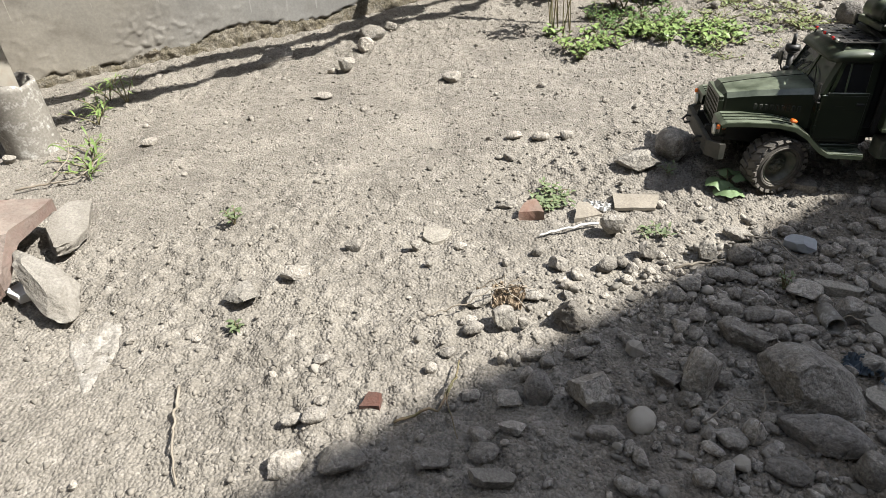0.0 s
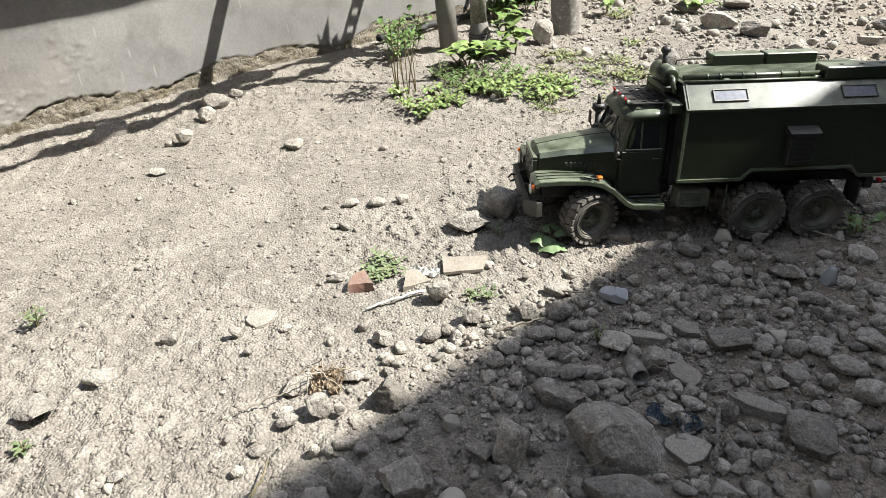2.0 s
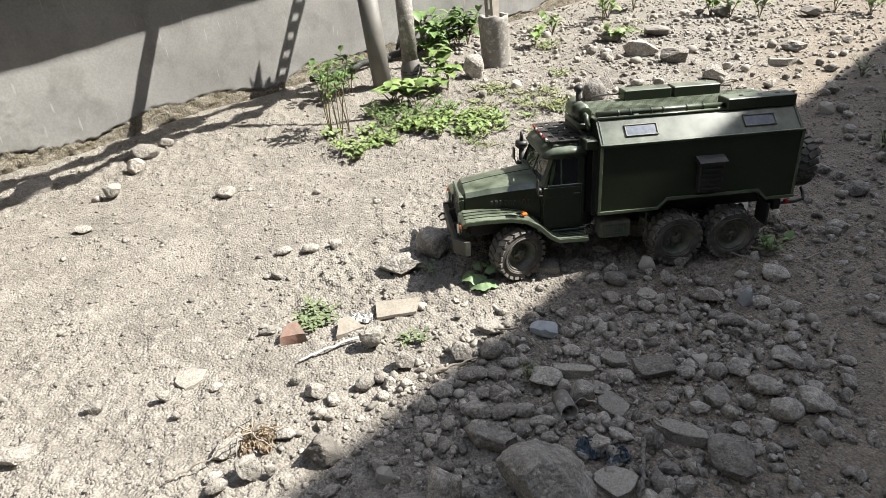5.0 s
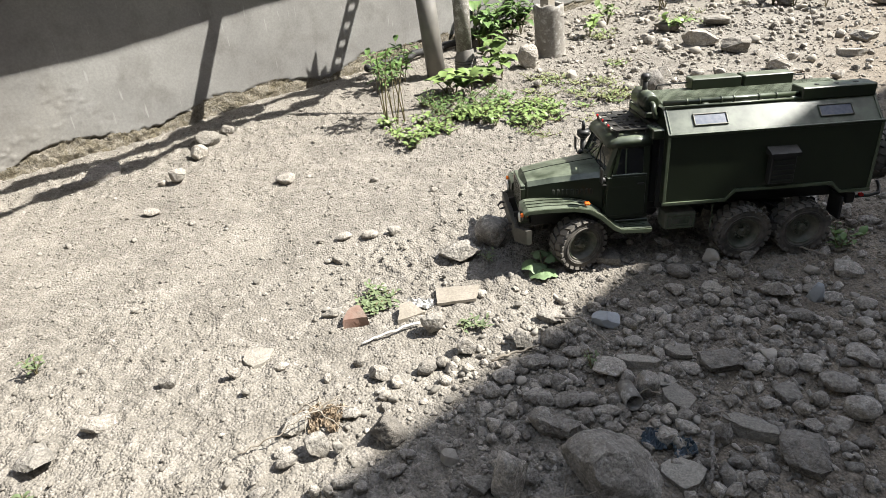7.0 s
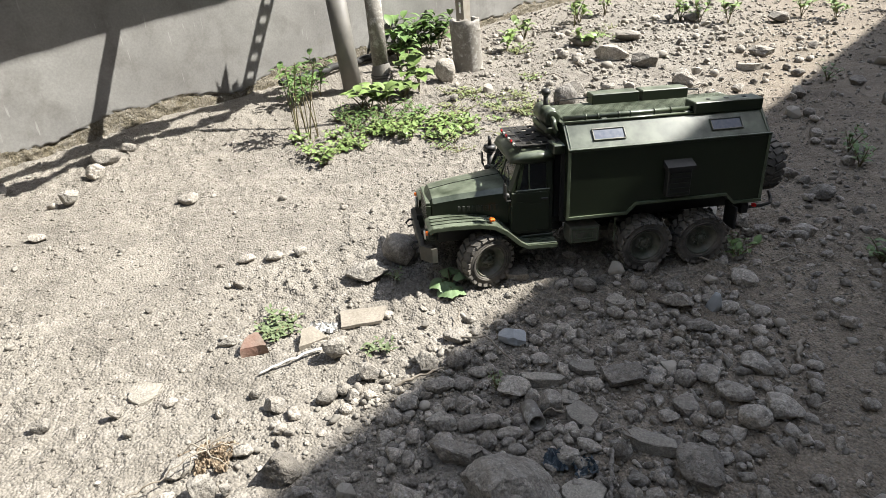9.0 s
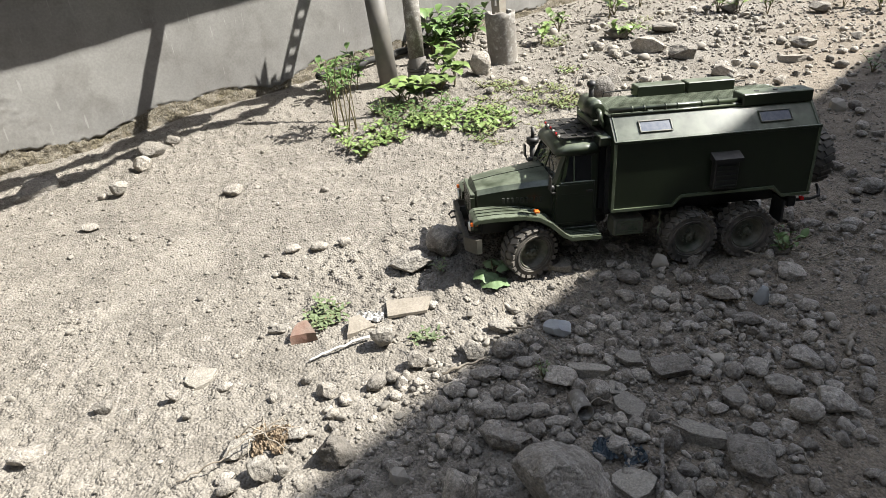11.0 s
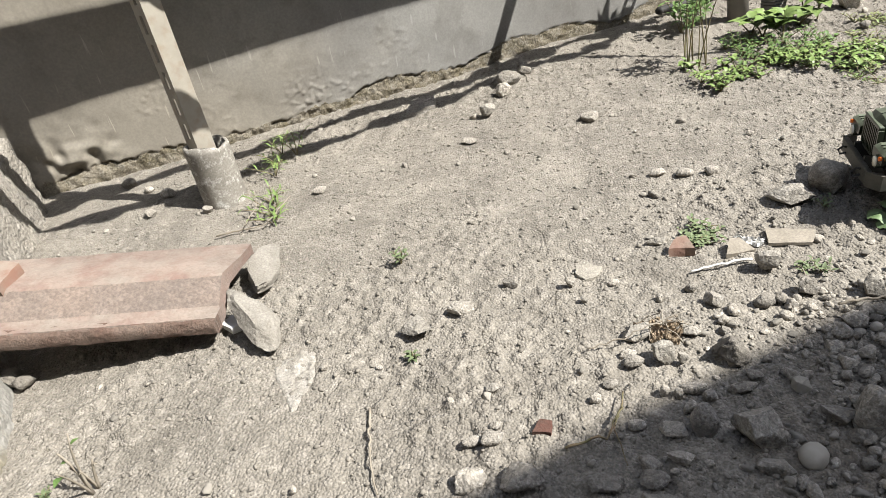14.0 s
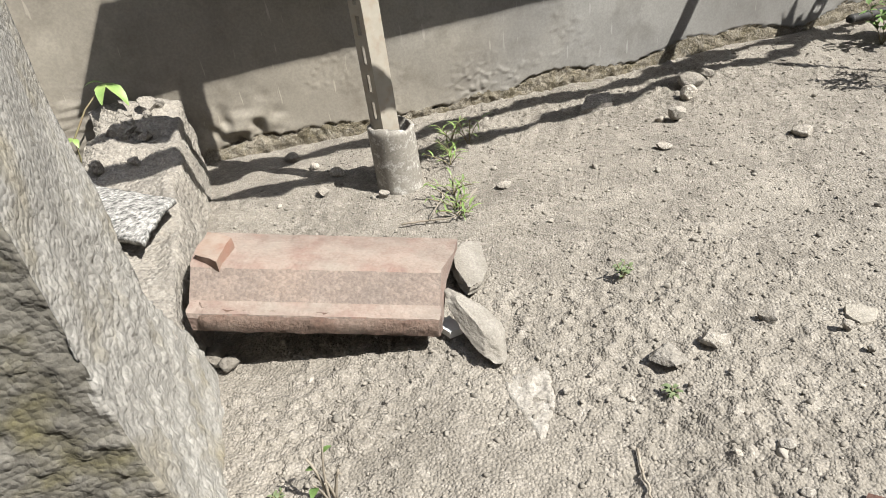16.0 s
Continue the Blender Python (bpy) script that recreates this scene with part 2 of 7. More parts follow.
def earthy(m):
    """The render turns from grey cement to a sandy brown mix towards the corner."""
    n, ln = m.node_tree.nodes, m.node_tree.links
    sock = n["Principled BSDF"].inputs["Base Color"]
    old = sock.links[0].from_socket
    co, dot, tex, add, r, x = [n.new("ShaderNode" + k) for k in ("TexCoord", "VectorMath", "TexNoise", "Math", "MapRange", "Mix")]
    dot.operation, add.operation = "DOT_PRODUCT", "MULTIPLY_ADD"
    dot.inputs[1].default_value = (0.846, 0.533, 0.6)
    tex.inputs["Scale"].default_value, tex.inputs["Detail"].default_value = 6.0, 5.0
    add.inputs[1].default_value = 0.5
    r.inputs["From Min"].default_value, r.inputs["From Max"].default_value = 0.75, 0.25
    x.data_type, x.blend_type = "RGBA", "MULTIPLY"
    x.inputs["B"].default_value = (1.16, 1.08, 0.95, 1)
    ln.new(co.outputs["Object"], dot.inputs[0])
    ln.new(co.outputs["Object"], tex.inputs["Vector"])
    ln.new(tex.outputs["Fac"], add.inputs[0])
    ln.new(dot.outputs["Value"], add.inputs[2])
    ln.new(add.outputs["Value"], r.inputs["Value"])
    ln.new(r.outputs["Result"], x.inputs["Factor"])
    ln.new(old, x.inputs["A"])
    ln.new(x.outputs["Result"], sock)


def scratches(m):
    """Pale upright scuffs in the cement skin."""
    n, ln = m.node_tree.nodes, m.node_tree.links
    sock = n["Principled BSDF"].inputs["Base Color"]
    old = sock.links[0].from_socket
    co, mp, tex = n.new("ShaderNodeTexCoord"), n.new("ShaderNodeMapping"), n.new("ShaderNodeTexNoise")
    mp.inputs["Scale"].default_value = (1.0, 1.0, 0.10)
    tex.inputs["Scale"].default_value, tex.inputs["Detail"].default_value = 130.0, 2.0
    r, x = n.new("ShaderNodeMapRange"), n.new("ShaderNodeMix")
    r.inputs["From Min"].default_value, r.inputs["From Max"].default_value = 0.69, 0.74
    r.inputs["To Max"].default_value = 0.55
    x.data_type = "RGBA"
    x.inputs["B"].default_value = (0.30, 0.295, 0.28, 1)
    ln.new(co.outputs["Object"], mp.inputs["Vector"])
    ln.new(mp.outputs["Vector"], tex.inputs["Vector"])
    ln.new(tex.outputs["Fac"], r.inputs["Value"])
    ln.new(r.outputs["Result"], x.inputs["Factor"])
    ln.new(old, x.inputs["A"])
    ln.new(x.outputs["Result"], sock)


for stone_skin in (ROCK, RUBBLE, DARKCOB, PALE):
    granular(stone_skin, 210.0, 0.0012, 0.16)
scratches(WALL)
granular(KERBMAT, 150.0, 0.0028, 0.10)
earthy(WALL)
SANDTILE = material("sandy_tile", (0.236, 0.209, 0.171), 0.92, mix=(0.194, 0.171, 0.137), scale=40, bump=0.4, bump_scale=200, distance=0.001, grain=0.15, grain_scale=350)
STEM = material("green_brown_stem", (0.124, 0.124, 0.056), 0.7, mix=(0.149, 0.105, 0.062), scale=50, bump=0.2, bump_scale=300)
DRYSTEM = material("dry_straw", (0.248, 0.220, 0.177), 0.85, mix=(0.180, 0.152, 0.115), scale=60, bump=0.3, bump_scale=300, distance=0.0006)
WHITE = material("white_plastic_scrap", (0.535, 0.528, 0.514), 0.5, mix=(0.452, 0.439, 0.411), scale=60, bump=0.2, bump_scale=200, distance=0.001)
BLUEBAG = material("blue_plastic_scrap", (0.031, 0.053, 0.074), 0.4, mix=(0.093, 0.112, 0.130), scale=60, bump=0.4, bump_scale=120, distance=0.003)
SHEET = material("lichened_cement_sheet", (0.045, 0.045, 0.042), 0.92, mix=(0.36, 0.35, 0.33), scale=140, bump=0.6, bump_scale=150, distance=0.003, grain=0.3, grain_scale=300)
MOSS = material("mossy_concrete", (0.135, 0.126, 0.108), 0.95, mix=(0.075, 0.069, 0.056), scale=22, spots=(0.082, 0.072, 0.032), spot_scale=26,
                spot_amount=0.9, bump=0.7, bump_scale=120, distance=0.003, grain=0.16, grain_scale=160)
CONCRETE = material("pale_worn_concrete", (0.228, 0.219, 0.198), 0.95, mix=(0.170, 0.162, 0.145), scale=8, spots=(0.140, 0.115, 0.062), spot_scale=13,
                    spot_amount=0.75, bump=0.7, bump_scale=110, distance=0.003, grain=0.12, grain_scale=170)
for rough_skin in (MOSS, CONCRETE):
    granular(rough_skin, 190.0, 0.0014, 0.12)
WALLFOOT = material("mossy_wall_foot", (0.195, 0.172, 0.135), 0.95, mix=(0.114, 0.096, 0.060), scale=24, spots=(0.260, 0.240, 0.202), spot_scale=70,
                    spot_amount=0.8, bump=1.0, bump_scale=150, distance=0.008, grain=0.25, grain_scale=300)
HOSE = material("black_hose_rubber", (0.012, 0.012, 0.012), 0.75, mix=(0.022, 0.021, 0.019), scale=30, bump=0.2, bump_scale=200)
DRYLEAF = material("dry_brown_leaf", (0.200, 0.150, 0.098), 0.85, mix=(0.270, 0.215, 0.150), scale=50, bump=0.4, bump_scale=200, distance=0.001)
HOUSE = material("plain_house_plaster", (0.124, 0.118, 0.105), 0.9, mix=(0.099, 0.093, 0.084), scale=3, bump=0.3, bump_scale=40, distance=0.004)


# ---- mesh helpers ----
def mesh_object(name, bm, mat, smooth=False):
    me = bpy.data.meshes.new(name)
    bm.to_mesh(me)
    bm.free()
    me.materials.append(mat)
    if smooth:
        me.shade_smooth()
    return new(name, me)


def part(name, bm, mat, parent, label="", smooth=False):
    ob = mesh_object(name, bm, mat, smooth)
    ob.parent = parent
    if label:
        ob["label"] = label
    return ob


def thing(name, m, label, category, group="", kind=""):
    ob = new(name)
    ob.empty_display_size = 0.01
    ob.matrix_world = m
    return tagged(ob, label, category, group, kind)


def box(bm, x0, x1, y0, y1, z0, z1, bevel=0.0, m=None, segments=1):
    vs = [bm.verts.new((x, y, z)) for x in (x0, x1) for y in (y0, y1) for z in (z0, z1)]
    fs = [bm.faces.new([vs[i] for i in f]) for f in ((0, 1, 3, 2), (4, 6, 7, 5), (0, 4, 5, 1), (2, 3, 7, 6), (0, 2, 6, 4), (1, 5, 7, 3))]
    out = vs
    if bevel:
        es = {e for f in fs for e in f.edges}
        r = bmesh.ops.bevel(bm, geom=list(es), offset=bevel, segments=segments, affect="EDGES", profile=0.5)
        out = list({v for f in r["faces"] for v in f.verts} | {v for v in vs if v.is_valid})
    if m is not None:
        for v in out:
            v.co = m @ v.co
    return bm


def prism(bm, outline, a0, a1, axis="y", bevel=0.0):
    """A plate whose outline lies across the axis, from a0 to a1 along it."""
    def put(p, a):
        return (p[0], a, p[1]) if axis == "y" else (a, p[0], p[1]) if axis == "x" else (p[0], p[1], a)
    lo = [bm.verts.new(put(p, a0)) for p in outline]
    hi = [bm.verts.new(put(p, a1)) for p in outline]
    n = len(outline)
    fs = [bm.faces.new(lo), bm.faces.new(hi[::-1])] + [bm.faces.new((lo[i], hi[i], hi[(i + 1) % n], lo[(i + 1) % n])) for i in range(n)]
    bmesh.ops.recalc_face_normals(bm, faces=fs)
    if bevel:
        bmesh.ops.bevel(bm, geom=list({e for f in fs for e in f.edges}), offset=bevel, segments=1, affect="EDGES", profile=0.5)
    return bm


def cyl(bm, p, q, r0, r1=None, n=16, caps=True):
    p, q = Vector(p), Vector(q)
    m = Matrix.Translation((p + q) / 2) @ (q - p).to_track_quat("Z", "Y").to_matrix().to_4x4()
    bmesh.ops.create_cone(bm, cap_ends=caps, segments=n, radius1=r0, radius2=r0 if r1 is None else r1, depth=(q - p).length, matrix=m)
    return bm


def lathe(bm, profile, n=24, m=None):
    """Rings of (radius, height) turned about z; closes nothing at radius 0 but welds it."""
    rings = []
    for r, h in profile:
        rings.append([bm.verts.new((r * math.cos(2 * math.pi * i / n), r * math.sin(2 * math.pi * i / n), h)) for i in range(n)])
    for a, b in zip(rings, rings[1:]):
        for i in range(n):
            bm.faces.new((a[i], a[(i + 1) % n], b[(i + 1) % n], b[i]))
    vs = [v for ring in rings for v in ring]
    if m is not None:
        for v in vs:
            v.co = m @ v.co
    bmesh.ops.remove_doubles(bm, verts=vs, dist=1e-6)
    return bm


def tube(bm, points, radius, n=8, taper=1.0):
    """A bent rod through the points."""
    pts = [Vector(p) for p in points]
    rings = []
    for i, p in enumerate(pts):
        d = (pts[min(i + 1, len(pts) - 1)] - pts[max(i - 1, 0)]).normalized()
        u = d.cross(Vector((0.31, 0.17, 0.94))).normalized()
        w = d.cross(u)
        r = radius * (1 + (taper - 1) * i / max(1, len(pts) - 1))
        rings.append([bm.verts.new(p + r * (math.cos(2 * math.pi * k / n) * u + math.sin(2 * math.pi * k / n) * w)) for k in range(n)])
    for a, b in zip(rings, rings[1:]):
        for k in range(n):
            bm.faces.new((a[k], a[(k + 1) % n], b[(k + 1) % n], b[k]))
    bm.faces.new(rings[0][::-1])
    bm.faces.new(rings[-1])
    return bm


# ---- ground ----
def lattice_noise(x, y, cell, seed):
    g = np.random.RandomState(seed).rand(257, 257)
    u, v = x / cell, y / cell
    i, j = np.floor(u).astype(int), np.floor(v).astype(int)
    fu, fv = u - i, v - j
    fu, fv = fu * fu * (3 - 2 * fu), fv * fv * (3 - 2 * fv)
    a, b = g[i % 257, j % 257], g[(i + 1) % 257, j % 257]
    c, d = g[i % 257, (j + 1) % 257], g[(i + 1) % 257, (j + 1) % 257]
    return (a * (1 - fu) + b * fu) * (1 - fv) + (c * (1 - fu) + d * fu) * fv - 0.5


def ground_height(x, y):
    x, y = np.asarray(x, float), np.asarray(y, float)
    near = np.clip(1.6 - np.hypot(x - 0.2, y - 0.9) / 2.5, 0, 1)
    h = 0.014 * lattice_noise(x, y, 0.42, 3) + 0.008 * lattice_noise(x, y, 0.13, 4) + 0.0048 * lattice_noise(0.8 * x + 0.6 * y, 0.8 * y - 0.6 * x, 0.045, 5) + 0.0026 * lattice_noise(0.7 * x - 0.71 * y, 0.71 * x + 0.7 * y, 0.021, 10)
    # crusted crumbs with steep little sides, thick in some places and trodden flat in others
    raw = lattice_noise(0.82 * x + 0.57 * y, 0.82 * y - 0.57 * x, 0.0095, 6) + 0.8 * lattice_noise(x + 3, y, 0.0062, 7) + 0.3 * lattice_noise(0.6 * x - 0.8 * y, 0.6 * y + 0.8 * x, 0.021, 9)
    crumb = np.clip((raw - 0.02) / 0.26, 0, 1)
    crumb = crumb * crumb * (3 - 2 * crumb)
    rough = np.clip(0.62 + 1.6 * lattice_noise(x, y, 0.19, 8), 0.22, 1.05)
    return h * near + (0.0034 * crumb + 0.0016 * raw) * rough * near


def gz(x, y):
    return float(ground_height(np.array([x]), np.array([y]))[0])


def build_ground():
    def axis(a, b, step, lo, hi):
        mid = np.arange(a, b, step)
        grow = np.cumsum(step * np.concatenate((1.010 ** np.arange(1, 110), 3.0 * 1.12 ** np.arange(1, 120))))
        up, down = b + grow[grow < hi - b], a - grow[grow < a - lo]
        return np.concatenate((down[::-1], mid, up))
    xs, ys = axis(-0.72, 0.90, 0.0030, -400, 400), axis(0.24, 1.02, 0.0030, -400, 400)
    gx, gy = np.meshgrid(xs, ys)
    co = np.stack((gx, gy, ground_height(gx, gy)), -1).reshape(-1, 3)
    w, h = len(xs), len(ys)
    q = (np.arange(h - 1)[:, None] * w + np.arange(w - 1)[None]).reshape(-1)
    faces = np.stack((q, q + 1, q + w + 1, q + w), -1)
    me = bpy.data.meshes.new("ground")
    me.vertices.add(len(co))
    me.vertices.foreach_set("co", co.reshape(-1))
    me.loops.add(faces.size)
    me.loops.foreach_set("vertex_index", faces.reshape(-1))
    me.polygons.add(len(faces))
    me.polygons.foreach_set("loop_start", np.arange(0, faces.size, 4))
    me.update(calc_edges=True)
    me.materials.append(SOIL)
    me.shade_smooth()
    tagged(new("ground", me), "dry dusty grey-tan soil yard with grit and rubble", "ground", kind="structure")


build_ground()

# ---- walls ----
ALONG = Vector((0.846, 0.533, 0))    # the rendered wall runs this way
OUT = Vector((0.533, -0.846, 0))     # from the wall towards the yard
CORNER = Vector((-1.08, 1.02, 0))    # where the wall meets the kerb's far end
WALLM = Matrix(((ALONG.x, -OUT.x, 0, CORNER.x), (ALONG.y, -OUT.y, 0, CORNER.y), (0, 0, 1, 0), (0, 0, 0, 1)))  # local x along, y into the wall


def bumpy(name, bm, mat, amount, m, label, category, seed=1, freq=9.0, kind="structure"):
    off = Vector((seed * 3.1, seed * 1.7, seed))
    for v in bm.verts:
        d = noise.noise_vector(v.co * freq + off) * amount * 1.6 + noise.noise_vector(v.co * freq * 4.3 + off) * amount + noise.noise_vector(v.co * freq * 11 + off) * amount * 0.5
        v.co = m @ (v.co + d)
    bmesh.ops.recalc_face_normals(bm, faces=bm.faces[:])
    return tagged(mesh_object(name, bm, mat, True), label, category, kind=kind)


def cut(bm, axis, lo, hi, step):
    n = max(1, int((hi - lo) / step))
    for i in range(1, n):
        co, no = Vector((0, 0, 0)), Vector((0, 0, 0))
        co[axis], no[axis] = lo + (hi - lo) * i / n, 1
        bmesh.ops.bisect_plane(bm, geom=bm.verts[:] + bm.edges[:] + bm.faces[:], plane_co=co, plane_no=no)


def wall_north():
    """Rendered wall as a fine sheet in front of a plain core; its foot is worn back and crumbled under a jagged crack."""
    xs = np.concatenate((np.arange(-0.9, -0.1, 0.012), np.arange(-0.1, 1.0, 0.0035), np.arange(1.0, 3.6, 0.009)))
    zs = np.concatenate((np.arange(-0.06, 0.13, 0.003), np.arange(0.13, 0.32, 0.0035), np.arange(0.32, 1.0, 0.04)))
    gx, gz_ = np.meshgrid(xs, zs)

    def field(cell, seed, flat=1.0):
        return lattice_noise(gx + 40, (gz_ + 40) * flat, cell, seed)
    y = 0.008 * field(0.23, 21) + 0.0025 * field(0.06, 22) + 0.0006 * field(0.020, 23)
    lip = 0.030 + 0.032 * field(0.16, 24, 0) + 0.012 * field(0.04, 25, 0) + 0.008 * field(0.012, 28, 0)
    below = gz_ < lip
    y += np.where(below, 0.0012 + 0.0055 * field(0.018, 26) + 0.0055 * field(0.009, 29), 0.0)
    y += np.where(np.abs(gz_ - lip) < 0.0026, 0.0055 * np.clip(0.35 + 2.6 * field(0.05, 31, 0), 0, 1), 0.0)
    # trowelled crumbs near the corner
    crumbs = np.clip(1.15 - gx / 0.85, 0, 1) * np.clip(1.2 - gz_ / 0.30, 0.25, 1) * np.clip(0.55 + 2.2 * field(0.11, 34), 0, 1.2)
    splash = np.clip((0.8 * field(0.013, 32, 1.5) + 0.8 * field(0.0075, 33) - 0.10) / 0.22, 0, 1)
    y -= crumbs * (0.0052 * splash + 0.0010 * field(0.007, 35))
    crumble = np.exp(-((gx - 0.06) / 0.07) ** 2 - ((gz_ - 0.05) / 0.06) ** 2)
    y += crumble * (0.004 + 0.03 * field(0.022, 27))
    w, h = len(xs), len(zs)
    co = np.stack((WALLM[0][0] * gx + WALLM[0][1] * y + WALLM[0][3], WALLM[1][0] * gx + WALLM[1][1] * y + WALLM[1][3], gz_), -1).reshape(-1, 3)
    q = (np.arange(h - 1)[:, None] * w + np.arange(w - 1)[None]).reshape(-1)
    faces = np.stack((q, q + 1, q + w + 1, q + w), -1)
    me = bpy.data.meshes.new("wall_north")
    me.from_pydata(co.tolist(), [], faces.tolist())
    me.materials.append(WALL)
    me.materials.append(WALLFOOT)
    me.polygons.foreach_set("material_index", below[:-1, :-1].astype(np.int32).reshape(-1))
    me.shade_smooth()
    tagged(new("wall_north", me), "grey cement-rendered house wall with a worn crumbling foot", "wall", kind="structure")
    bm = bmesh.new()
    # the unseen height above the render is there to block northern sky light
    box(bm, -0.9, 6.0, 0.035, 0.20, -0.05, 2.6)
    for v in bm.verts:
        v.co = WALLM @ v.co
    tagged(mesh_object("wall_core", bm, WALL), "grey cement wall behind the render", "wall", kind="structure")


wall_north()


def kerb():
    """A low concrete kerb that meets the wall; its far end rises and is broken away in lumps."""
    bm = bmesh.new()
    box(bm, -0.185, -0.028, -0.98, -0.01, -0.05, 0.104)
    cut(bm, 0, -0.185, -0.028, 0.009)
    cut(bm, 1, -0.98, -0.01, 0.009)
    cut(bm, 2, -0.05, 0.104, 0.010)
    for v in bm.verts:
        x, y, z = v.co
        if z > 0.06:
            k = (z - 0.06) / 0.044
            rise = 0.060 * max(0, (y + 0.30) / 0.3) + 0.02 * noise.noise(Vector((x * 14, y * 14, 3)))
            step = -0.022 * max(0, min(1, (noise.noise(Vector((x * 9, y * 16, 7))) + 0.1) * 3)) * max(0, (y + 0.36) / 0.36)
            v.co.z += k * (rise + step)
        if x < -0.165:
            v.co.x += 0.02 * noise.noise(Vector((y * 12, z * 12, 5)))
        if x > -0.04:
            v.co.x += 0.016 * max(0, 0.10 - max(z, 0)) / 0.1
    bumpy("kerb", bm, KERBMAT, 0.0060, WALLM, "low weathered concrete kerb with a broken lumpy top", "kerb", seed=5, freq=16)


kerb()


def pillar():
    """A rough concrete pillar that stands on the kerb's near end, spreading at its foot; its near face is dark with moss, its lower part crumbled."""
    corners = [(-0.032, -0.715), (-0.016, -0.94), (-0.30, -0.96), (-0.30, -0.715)]
    around = [(0, 62), (1, 62), (2, 12), (3, 30)]
    zs = np.concatenate((np.arange(-0.05, 0.50, 0.004), np.arange(0.50, 1.25, 0.05)))
    px, py, nx, ny, run = [], [], [], [], []
    total = 0.0
    for side, n in around:
        (x0, y0), (x1, y1) = corners[side], corners[(side + 1) % 4]
        out = ((1, 0), (0, -1), (-1, 0), (0, 1))[side]
        length = math.hypot(x1 - x0, y1 - y0)
        for i in range(n):
            f = i / n
            px.append(x0 + (x1 - x0) * f)
            py.append(y0 + (y1 - y0) * f)
            ease = min(1.0, f * n / 2)   # the arris is worn round
            prev = ((0, 1), (1, 0), (0, -1), (-1, 0))[side]
            mixed = Vector((out[0] * (0.5 + 0.5 * ease) + prev[0] * (0.5 - 0.5 * ease), out[1] * (0.5 + 0.5 * ease) + prev[1] * (0.5 - 0.5 * ease))).normalized()
            nx.append(mixed.x)
            ny.append(mixed.y)
            run.append(total + length * f)
        total += length
    px, py, nx, ny, run = [np.array(a)[None, :] for a in (px, py, nx, ny, run)]
    gz_ = zs[:, None] + 0 * px
    r_, foot = run + 0 * gz_, np.clip(0.17 - gz_, 0, None) / 0.17
    x, y = px + 0 * gz_, py + 0 * gz_
    y = y + np.where(y > -0.83, 0.085 * foot ** 1.3 * (y + 0.83) / 0.115, 0.0)
    x = x + np.where(x > -0.10, (0.022 * foot ** 1.5 - 0.006 * np.clip(gz_, 0, 0.5) / 0.5) * (x + 0.10) / 0.068, 0.0)
    worn = np.clip((0.40 - gz_ + 0.16 * lattice_noise(r_ + 9, gz_ + 9, 0.09, 61)) / 0.16, 0.10, 1)
    lump = 0.8 * lattice_noise(r_ + 9, gz_ + 9, 0.013, 62) + 0.9 * lattice_noise(r_ + 9, gz_ + 9, 0.0085, 63)
    crumb = np.clip((lump + 0.04) / 0.30, 0, 1)
    d = 0.006 * lattice_noise(r_ + 9, gz_ + 9, 0.12, 64) + 0.004 * lattice_noise(r_ + 9, gz_ + 9, 0.045, 65) + worn * (0.0032 * crumb - 0.003 + 0.002 * lattice_noise(r_ + 9, gz_ + 9, 0.0065, 66))
    x, y = x + nx * d, y + ny * d
    co = np.stack((WALLM[0][0] * x + WALLM[0][1] * y + WALLM[0][3], WALLM[1][0] * x + WALLM[1][1] * y + WALLM[1][3], gz_), -1).reshape(-1, 3)
    w, h = px.size, len(zs)
    faces = [(r * w + i, r * w + (i + 1) % w, (r + 1) * w + (i + 1) % w, (r + 1) * w + i) for r in range(h - 1) for i in range(w)]
    faces.append(tuple((h - 1) * w + i for i in range(w)))
    me = bpy.data.meshes.new("pillar")
    me.from_pydata(co.tolist(), [], faces)
    for m in (CONCRETE, MOSS):
        me.materials.append(m)
    edge = 62 + 3 * lattice_noise(zs + 9, 0 * zs + 3, 0.03, 67)
    me.polygons.foreach_set("material_index", np.array([1 if edge[r] <= i < 136 else 0 for r in range(h - 1) for i in range(w)] + [0], dtype=np.int32))
    me.shade_smooth()
    bm = bmesh.new()
    bm.from_mesh(me)
    bmesh.ops.recalc_face_normals(bm, faces=bm.faces[:])
    bm.to_mesh(me)
    bm.free()
    tagged(new("pillar", me), "rough mossy concrete pillar on a spreading foot", "pillar", kind="structure")


pillar()

# house behind the camera, whose top edge throws the long straight shade over the yard
EDGE = 1.9
bm = bmesh.new()
box(bm, -6.0, 9.0, -0.4, 0.0, -0.05, EDGE * SUN.z / SUN.x)
hm = Matrix(((0.865, 0.502, 0, EDGE), (0.502, -0.865, 0, SHADE_Y + EDGE * SUN.y / SUN.x), (0, 0, 1, 0), (0, 0, 0, 1))) @ pose(0, 0.4, 0)
for v in bm.verts:
    v.co = hm @ v.co
bmesh.ops.recalc_face_normals(bm, faces=bm.faces[:])
tagged(mesh_object("wall_south", bm, HOUSE), "plain plastered house wall behind the yard", "wall", kind="structure")


# unseen plain walls on the other sides, added to block low sky light
for name, x0, x1, y0, y1, h in (("wall_west", -2.6, -2.4, -2.0, 2.5, 2.8), ("wall_east", 6.2, 6.4, -1.0, 9.0, 3.0)):
    bm = bmesh.new()
    box(bm, x0, x1, y0, y1, -0.05, h, 0.01)
    tagged(mesh_object(name, bm, HOUSE), "unseen plain wall added to block sky light", "wall", kind="structure")


